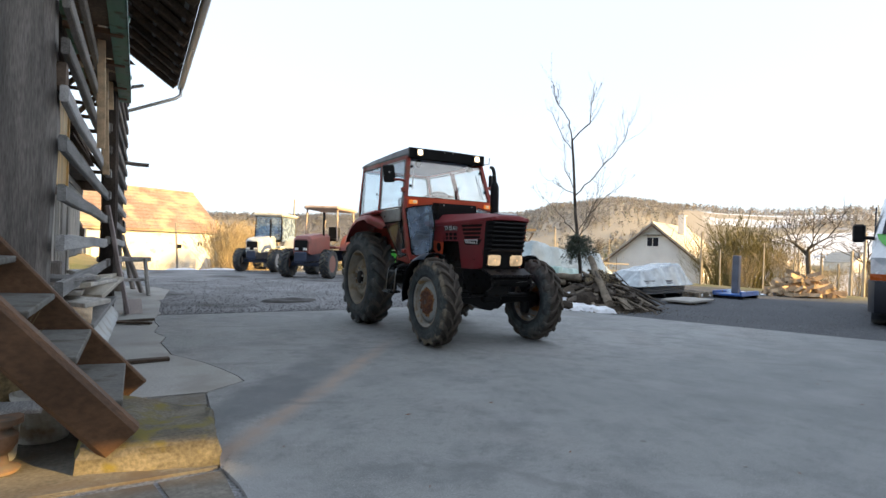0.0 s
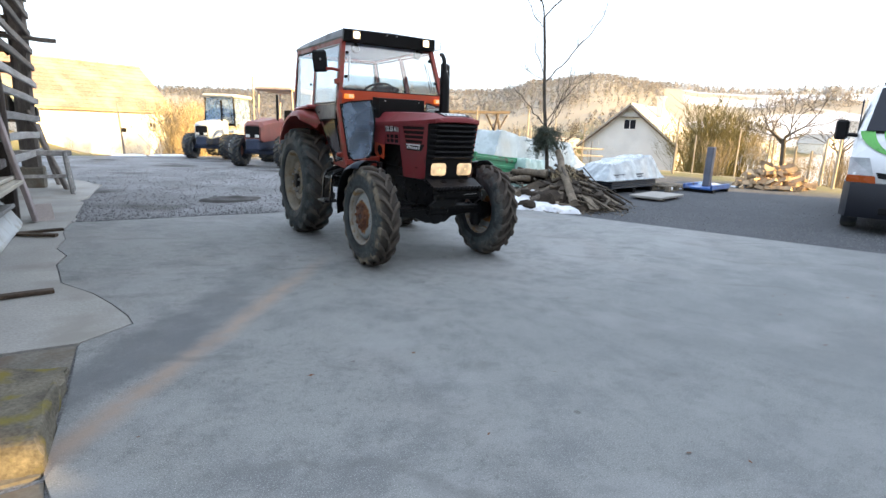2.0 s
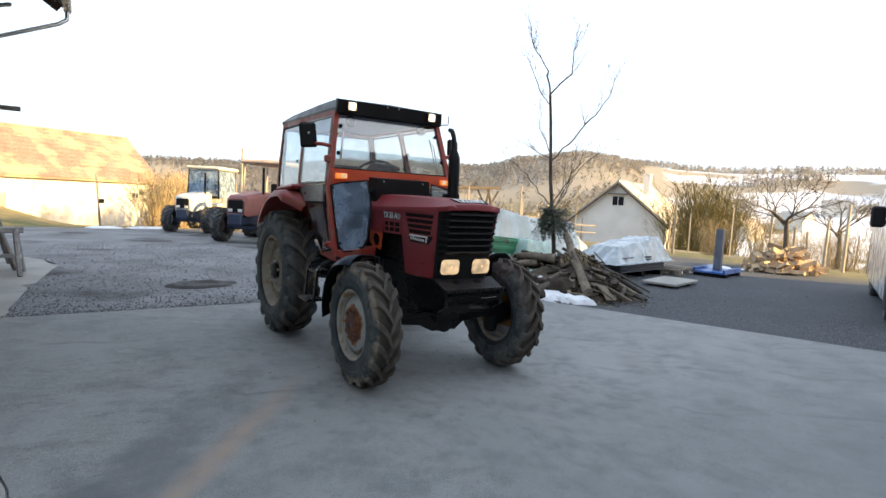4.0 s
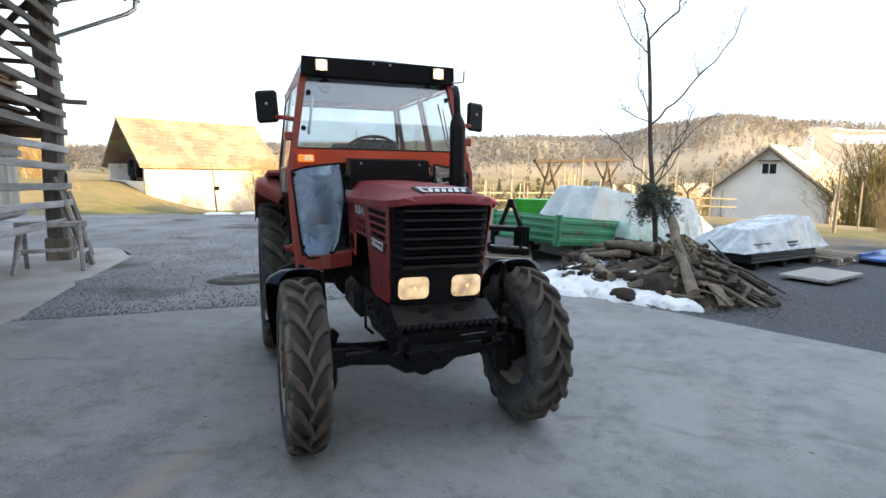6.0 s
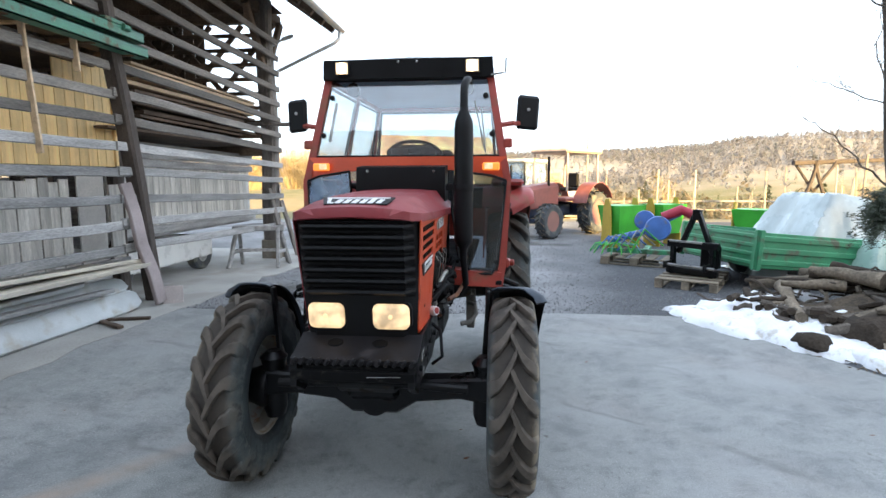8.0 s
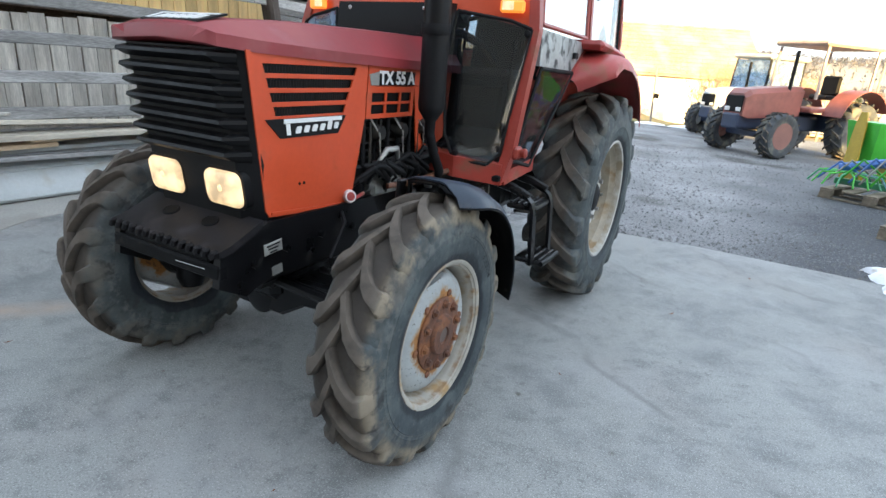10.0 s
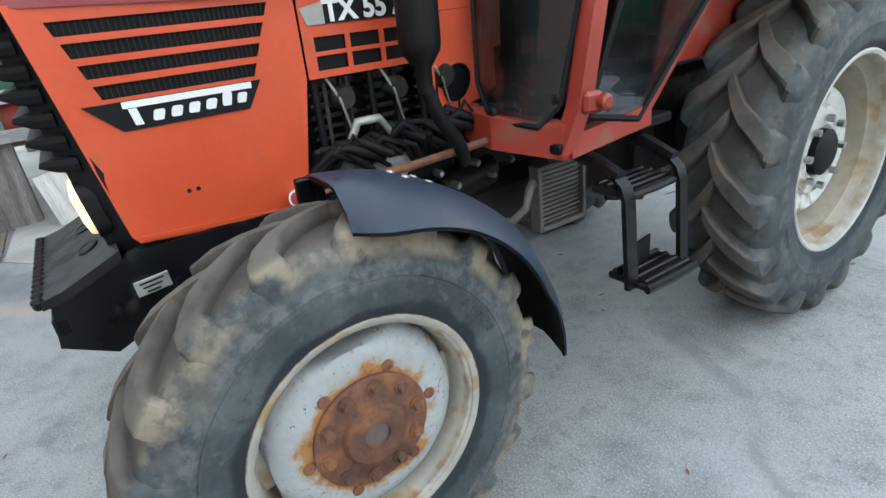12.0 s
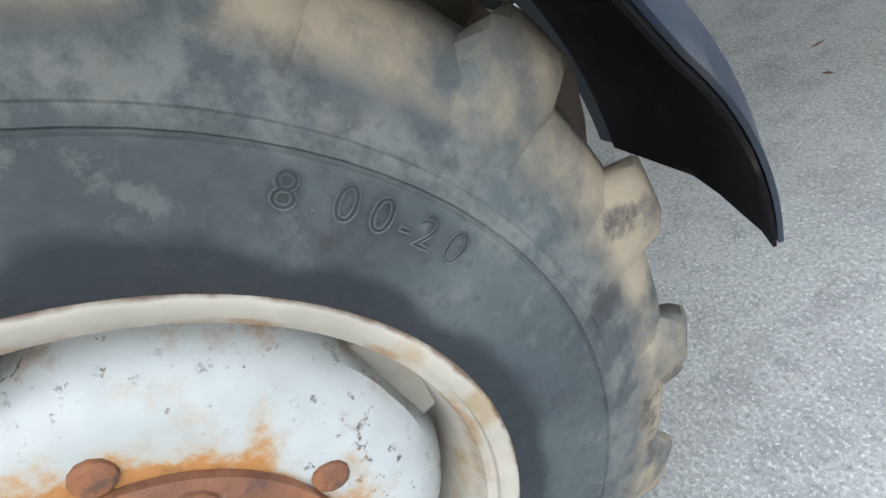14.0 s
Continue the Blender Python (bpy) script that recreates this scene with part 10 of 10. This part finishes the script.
def shrub(name, x, y, h, w, n, mat, seed, label, z=None):
    rng = random.Random(seed)
    z = ground_z(x, y) if z is None else z
    vs, fs = [], []
    for k in range(n):
        a, r = rng.random() * 6.283, w * 0.35 * rng.random()
        p = Vector((x + r * math.cos(a), y + r * math.sin(a), z))
        up = h * rng.uniform(0.45, 1.0)
        q = p + Vector((rng.gauss(0, 0.28) * w, rng.gauss(0, 0.28) * w, up))
        mid = (p + q) / 2 + Vector((rng.gauss(0, 0.06), rng.gauss(0, 0.06), 0.1)) * h * 0.3
        for a0, a1, r0, r1 in ((p, mid, 0.007, 0.005), (mid, q, 0.005, 0.002)):
            s = Vector((rng.uniform(-1, 1), rng.uniform(-1, 1), 0)).normalized()
            nn = len(vs)
            vs += [a0 - s * r0 * h * 0.5, a0 + s * r0 * h * 0.5, a1 + s * r1 * h * 0.5, a1 - s * r1 * h * 0.5]
            fs.append((nn, nn + 1, nn + 2, nn + 3))
        for j in range(4):
            t = rng.uniform(0.3, 1)
            b = mid + (q - mid) * t
            e = b + Vector((rng.gauss(0, 0.16) * w, rng.gauss(0, 0.16) * w, rng.uniform(0.0, 0.22) * h))
            s = Vector((rng.uniform(-1, 1), rng.uniform(-1, 1), 0)).normalized() * 0.004 * h
            nn = len(vs)
            vs += [b - s, b + s, e]
            fs.append((nn, nn + 1, nn + 2))
    ob = new(name, raw_mesh(name, [tuple(v) for v in vs], fs, mat))
    return tagged(ob, label, "shrub", group="bare shrubs")


rng = random.Random(91)
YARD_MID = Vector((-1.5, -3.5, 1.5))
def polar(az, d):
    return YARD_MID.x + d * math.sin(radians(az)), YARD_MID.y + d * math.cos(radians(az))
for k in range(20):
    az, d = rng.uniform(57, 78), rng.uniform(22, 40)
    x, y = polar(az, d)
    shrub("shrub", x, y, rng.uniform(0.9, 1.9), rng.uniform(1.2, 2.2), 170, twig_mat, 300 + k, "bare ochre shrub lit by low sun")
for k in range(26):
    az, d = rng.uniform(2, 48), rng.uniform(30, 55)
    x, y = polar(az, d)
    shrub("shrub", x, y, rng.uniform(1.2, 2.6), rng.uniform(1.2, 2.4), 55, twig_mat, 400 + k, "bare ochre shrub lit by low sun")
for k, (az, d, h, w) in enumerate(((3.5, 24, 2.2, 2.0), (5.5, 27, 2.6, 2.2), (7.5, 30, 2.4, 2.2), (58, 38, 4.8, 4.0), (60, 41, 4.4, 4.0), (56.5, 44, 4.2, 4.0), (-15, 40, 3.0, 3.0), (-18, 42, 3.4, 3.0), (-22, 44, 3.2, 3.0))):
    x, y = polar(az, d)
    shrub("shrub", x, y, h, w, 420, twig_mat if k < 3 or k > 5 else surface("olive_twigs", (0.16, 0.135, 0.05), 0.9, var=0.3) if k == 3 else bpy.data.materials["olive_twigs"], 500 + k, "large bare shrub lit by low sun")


def fruit_tree(x, y, h, seed):
    rng = random.Random(seed)
    t = thing("fruit_tree", pose(x, y, ground_z(x, y)), "old bare fruit tree with crooked limbs", "tree", group="fruit trees")
    part("trunk", Geo().tube([(0, 0, -0.1), (0.05, 0.02, h * 0.2), (0.0, 0.05, h * 0.42)], [h * 0.030, h * 0.024, h * 0.02], 8), bark_grey, t, smooth=60)
    g = Geo()
    def grow(p, d, L, r, depth):
        q = p + d * L
        pts, rs = branch(p, q, r, r * 0.6, 0.14, 3, rng.random() * 90)
        g.tube(pts, rs, 4)
        if depth == 4:
            return
        for j in range(3):
            nd = (d + Vector((rng.gauss(0, 0.55), rng.gauss(0, 0.55), rng.gauss(0.05, 0.35)))).normalized()
            grow(q if j else pts[-2], nd, L * rng.uniform(0.6, 0.85), r * 0.55, depth + 1)
    for k in range(5):
        a = 2 * math.pi * k / 5 + rng.random()
        grow(Vector((0, 0.05, h * (0.34 + 0.02 * k))), Vector((math.cos(a) * 0.8, math.sin(a) * 0.8, 0.6)).normalized(), h * 0.2, h * 0.012, 0)
    part("crown", g, bark_grey, t, "bare twiggy crown", smooth=0)
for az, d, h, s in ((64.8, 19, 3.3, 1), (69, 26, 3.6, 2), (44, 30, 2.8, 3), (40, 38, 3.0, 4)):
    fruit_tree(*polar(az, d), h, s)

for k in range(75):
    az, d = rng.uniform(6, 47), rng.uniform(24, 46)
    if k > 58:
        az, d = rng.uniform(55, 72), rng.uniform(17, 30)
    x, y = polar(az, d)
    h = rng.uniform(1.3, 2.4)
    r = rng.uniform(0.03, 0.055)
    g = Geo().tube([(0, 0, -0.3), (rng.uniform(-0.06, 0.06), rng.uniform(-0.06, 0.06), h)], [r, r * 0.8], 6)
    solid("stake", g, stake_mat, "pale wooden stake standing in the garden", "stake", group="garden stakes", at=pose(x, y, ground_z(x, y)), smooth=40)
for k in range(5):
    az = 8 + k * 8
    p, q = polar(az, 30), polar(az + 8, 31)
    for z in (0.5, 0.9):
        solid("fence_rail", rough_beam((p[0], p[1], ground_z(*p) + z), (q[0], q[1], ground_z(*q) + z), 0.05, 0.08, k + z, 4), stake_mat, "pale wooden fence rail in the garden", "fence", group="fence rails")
# beam carried on crossed legs
xl, yl = 10.87, 17.8
xr, yr = 16.6, 20.0
gzb = ground_z((xl + xr) / 2, (yl + yr) / 2)
beam = thing("beam_frame", pose((xl + xr) / 2, (yl + yr) / 2, gzb), "old wooden beam carried on crossed legs", "frame")
def bpart(name, p, q, w):
    ob = part(name, rough_beam(p, q, w * 0.8, w * 0.8, p[0], 4), dark_post, beam)
    ob.matrix_parent_inverse = beam.matrix_basis.inverted()
bpart("beam", (xl - 0.2, yl, 2.0), (xr + 0.2, yr, 2.22), 0.18)
for t in (0.12, 0.85):
    cx, cy = xl + (xr - xl) * t, yl + (yr - yl) * t
    for s in (-1, 1):
        bpart("leg", (cx + s * 0.05, cy, 2.1), (cx - s * 0.6, cy - 0.1, gzb - 0.1), 0.13)
        bpart("brace", (cx + s * 0.7, cy + 0.05, 2.05), (cx, cy + 0.05, 1.0), 0.10)
# leaning pole with a box by the barn
pole = thing("box_pole", pose(-1.93, 19.2, ground_z(-1.93, 19.2)), "thin leaning wooden pole with a small box", "pole")
part("pole", Geo().tube([(0, 0, -0.2), (-0.12, 0, 1.9)], 0.035, 8), grey_wood_v, pole)
part("box", Geo().box((0.03, -0.02, 0.95), (0.16, 0.10, 0.16), rot=(0, 5, 0), ch=0.01), black_rough, pole)
# weeds and small snow at the foot of the barn bank
for k in range(18):
    x = -8 + 10 * rng.random()
    y = 27.5 + 2.2 * rng.random() + (x + 3) * 0.45
    shrub("shrub", x, y, rng.uniform(0.4, 0.8), 0.8, 26, twig_mat, 700 + k, "dry weeds at the foot of the wall")
for k in range(7):
    x, y = rng.uniform(-2.6, 1.0), rng.uniform(17.5, 20)
    rows = []
    sx, sy = rng.uniform(0.25, 0.6), rng.uniform(0.15, 0.3)
    for i in range(6):
        rows.append([(x + sx * i / 5 * (1 + 0.4 * noise.noise((k, math.cos(a), math.sin(a)))) * math.cos(a), y + sy * i / 5 * math.sin(a), ground_z(x, y) + 0.07 * (1 - (i / 5) ** 2) - (0.04 if i == 5 else 0)) for a in [2 * math.pi * j / 20 for j in range(21)]])
    solid("snow_patch", Geo().sheet(rows, 0.01), snow_mat, "small patch of old snow on gravel", "snow", kind="stuff", smooth=60)
# pale hut and mast in the garden
hut = gabled("garden_hut", pose(*polar(9.8, 33), -1.9, 0, 0, 10), 3.0, 2.6, 1.6, 2.5, surface("yellow_plaster", (0.62, 0.50, 0.28), 0.9), house_roof_mat, "small yellowish garden hut", rows=5, base=-1.0, openings=(("long", 0.4, 0.9, 0.7, 0.6),))
mx, my = polar(11.6, 36)
solid("mast", Geo().tube([(0, 0, -0.3), (0.03, 0, 4.9)], [0.07, 0.05], 8), stake_mat, "pale wooden mast in the garden", "mast", at=pose(mx, my, ground_z(mx, my)))
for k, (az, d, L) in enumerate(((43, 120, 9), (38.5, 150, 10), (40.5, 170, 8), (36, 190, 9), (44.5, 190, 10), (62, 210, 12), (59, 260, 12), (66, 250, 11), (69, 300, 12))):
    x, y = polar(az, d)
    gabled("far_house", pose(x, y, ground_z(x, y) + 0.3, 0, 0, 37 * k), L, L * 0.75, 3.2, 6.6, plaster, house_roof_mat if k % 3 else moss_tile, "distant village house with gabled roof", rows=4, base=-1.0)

# ---- woods on the hills ----
def leafy(*args, **kw):
    """Twigs and needles: light passes through to their far side."""
    m = surface(*args, **kw)
    nt = m.node_tree
    b, out = nt.nodes["Principled BSDF"], nt.nodes["Material Output"]
    tr = nt.nodes.new("ShaderNodeBsdfTranslucent")
    nt.links.new(b.inputs["Base Color"].links[0].from_socket, tr.inputs[0])
    mx = nt.nodes.new("ShaderNodeMixShader")
    mx.inputs[0].default_value = 0.5
    nt.links.new(b.outputs[0], mx.inputs[1])
    nt.links.new(tr.outputs[0], mx.inputs[2])
    nt.links.new(mx.outputs[0], out.inputs[0])
    return m


# the air's haze is put into these pale woodland colours
hazed_bare_wood = leafy("bare_woodland", (0.46, 0.43, 0.40), 0.95, var=0.15, scale=0.03, grain=0.3, gscale=0.4, bump=0)
hazed_pine_wood = leafy("pine_woodland", (0.43, 0.42, 0.37), 0.95, var=0.15, scale=0.05, grain=0.3, gscale=0.5, bump=0)


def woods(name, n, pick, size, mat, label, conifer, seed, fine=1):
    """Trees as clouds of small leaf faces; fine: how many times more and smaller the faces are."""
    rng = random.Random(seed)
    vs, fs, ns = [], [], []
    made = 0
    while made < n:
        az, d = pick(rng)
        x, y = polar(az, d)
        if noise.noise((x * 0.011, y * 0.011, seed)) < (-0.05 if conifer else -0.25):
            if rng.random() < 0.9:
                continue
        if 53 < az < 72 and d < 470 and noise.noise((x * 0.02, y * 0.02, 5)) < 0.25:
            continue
        z = ground_z(x, y)
        h = rng.uniform(*size)
        w = h * (0.20 if conifer else 0.34)
        made += 1
        for k in range((24 if conifer else 32) * fine):
            if conifer:
                t = rng.random()
                rr = w * (1.05 - t) * rng.uniform(0.3, 1)
                c = Vector((0, 0, h * (0.08 + 0.92 * t)))
            else:
                t = rng.uniform(0.2, 1)
                rr = w * math.sin(math.pi * min(0.97, t * 0.85 + 0.12)) * rng.uniform(0.1, 1)
                c = Vector((0, 0, h * t))
            a = rng.random() * 6.283
            c += Vector((rr * math.cos(a) + x, rr * math.sin(a) + y, z))
            s = h * rng.uniform(0.08, 0.15) / fine ** 0.6
            out = Vector((c.x - x, c.y - y, (c.z - z - h * 0.45) * 0.6))
            out = (out.normalized() if out.length > 0.01 else Vector((0, 0, 1))) * 0.6 + Vector((0, 0, 0.9))
            ns += [tuple(out.normalized())] * 3
            nn = len(vs)
            for j in range(3):
                vs.append((c.x + s * rng.uniform(-1, 1), c.y + s * rng.uniform(-1, 1), c.z + s * rng.uniform(-1, 1.2)))
            fs.append((nn, nn + 1, nn + 2))
    me = raw_mesh(name, vs, fs, mat, True)
    me.normals_split_custom_set_from_vertices(ns)
    return tagged(new(name, me), label, "woods", kind="stuff")


woods("bare_woods", 11500, lambda r: (r.uniform(-45, 85), 240 + 380 * r.random() ** 0.8), (3.5, 6.5), hazed_bare_wood, "bare woods on distant hills, paled by painted haze", False, 1)
woods("pine_woods", 3200, lambda r: (r.uniform(-45, 85), 260 + 360 * r.random() ** 0.7), (4, 7), hazed_pine_wood, "conifers among distant woods, paled by painted haze", True, 2)
woods("orchard_woods", 700, lambda r: (r.uniform(2, 80), 60 + 130 * r.random()), (3, 6), leafy("ochre_thicket", (0.40, 0.33, 0.21), 0.95, var=0.4, scale=0.1, bump=0), "sunlit ochre thickets in the valley", False, 3, 5)
woods("near_pines", 130, lambda r: (r.uniform(8, 46), 60 + 90 * r.random()), (3, 6), leafy("sunlit_pine", (0.24, 0.25, 0.13), 0.95, var=0.3, scale=0.1, bump=0), "young sunlit conifers in the valley", True, 4, 6)
# far ridge, with the blue haze of distance put into its colour
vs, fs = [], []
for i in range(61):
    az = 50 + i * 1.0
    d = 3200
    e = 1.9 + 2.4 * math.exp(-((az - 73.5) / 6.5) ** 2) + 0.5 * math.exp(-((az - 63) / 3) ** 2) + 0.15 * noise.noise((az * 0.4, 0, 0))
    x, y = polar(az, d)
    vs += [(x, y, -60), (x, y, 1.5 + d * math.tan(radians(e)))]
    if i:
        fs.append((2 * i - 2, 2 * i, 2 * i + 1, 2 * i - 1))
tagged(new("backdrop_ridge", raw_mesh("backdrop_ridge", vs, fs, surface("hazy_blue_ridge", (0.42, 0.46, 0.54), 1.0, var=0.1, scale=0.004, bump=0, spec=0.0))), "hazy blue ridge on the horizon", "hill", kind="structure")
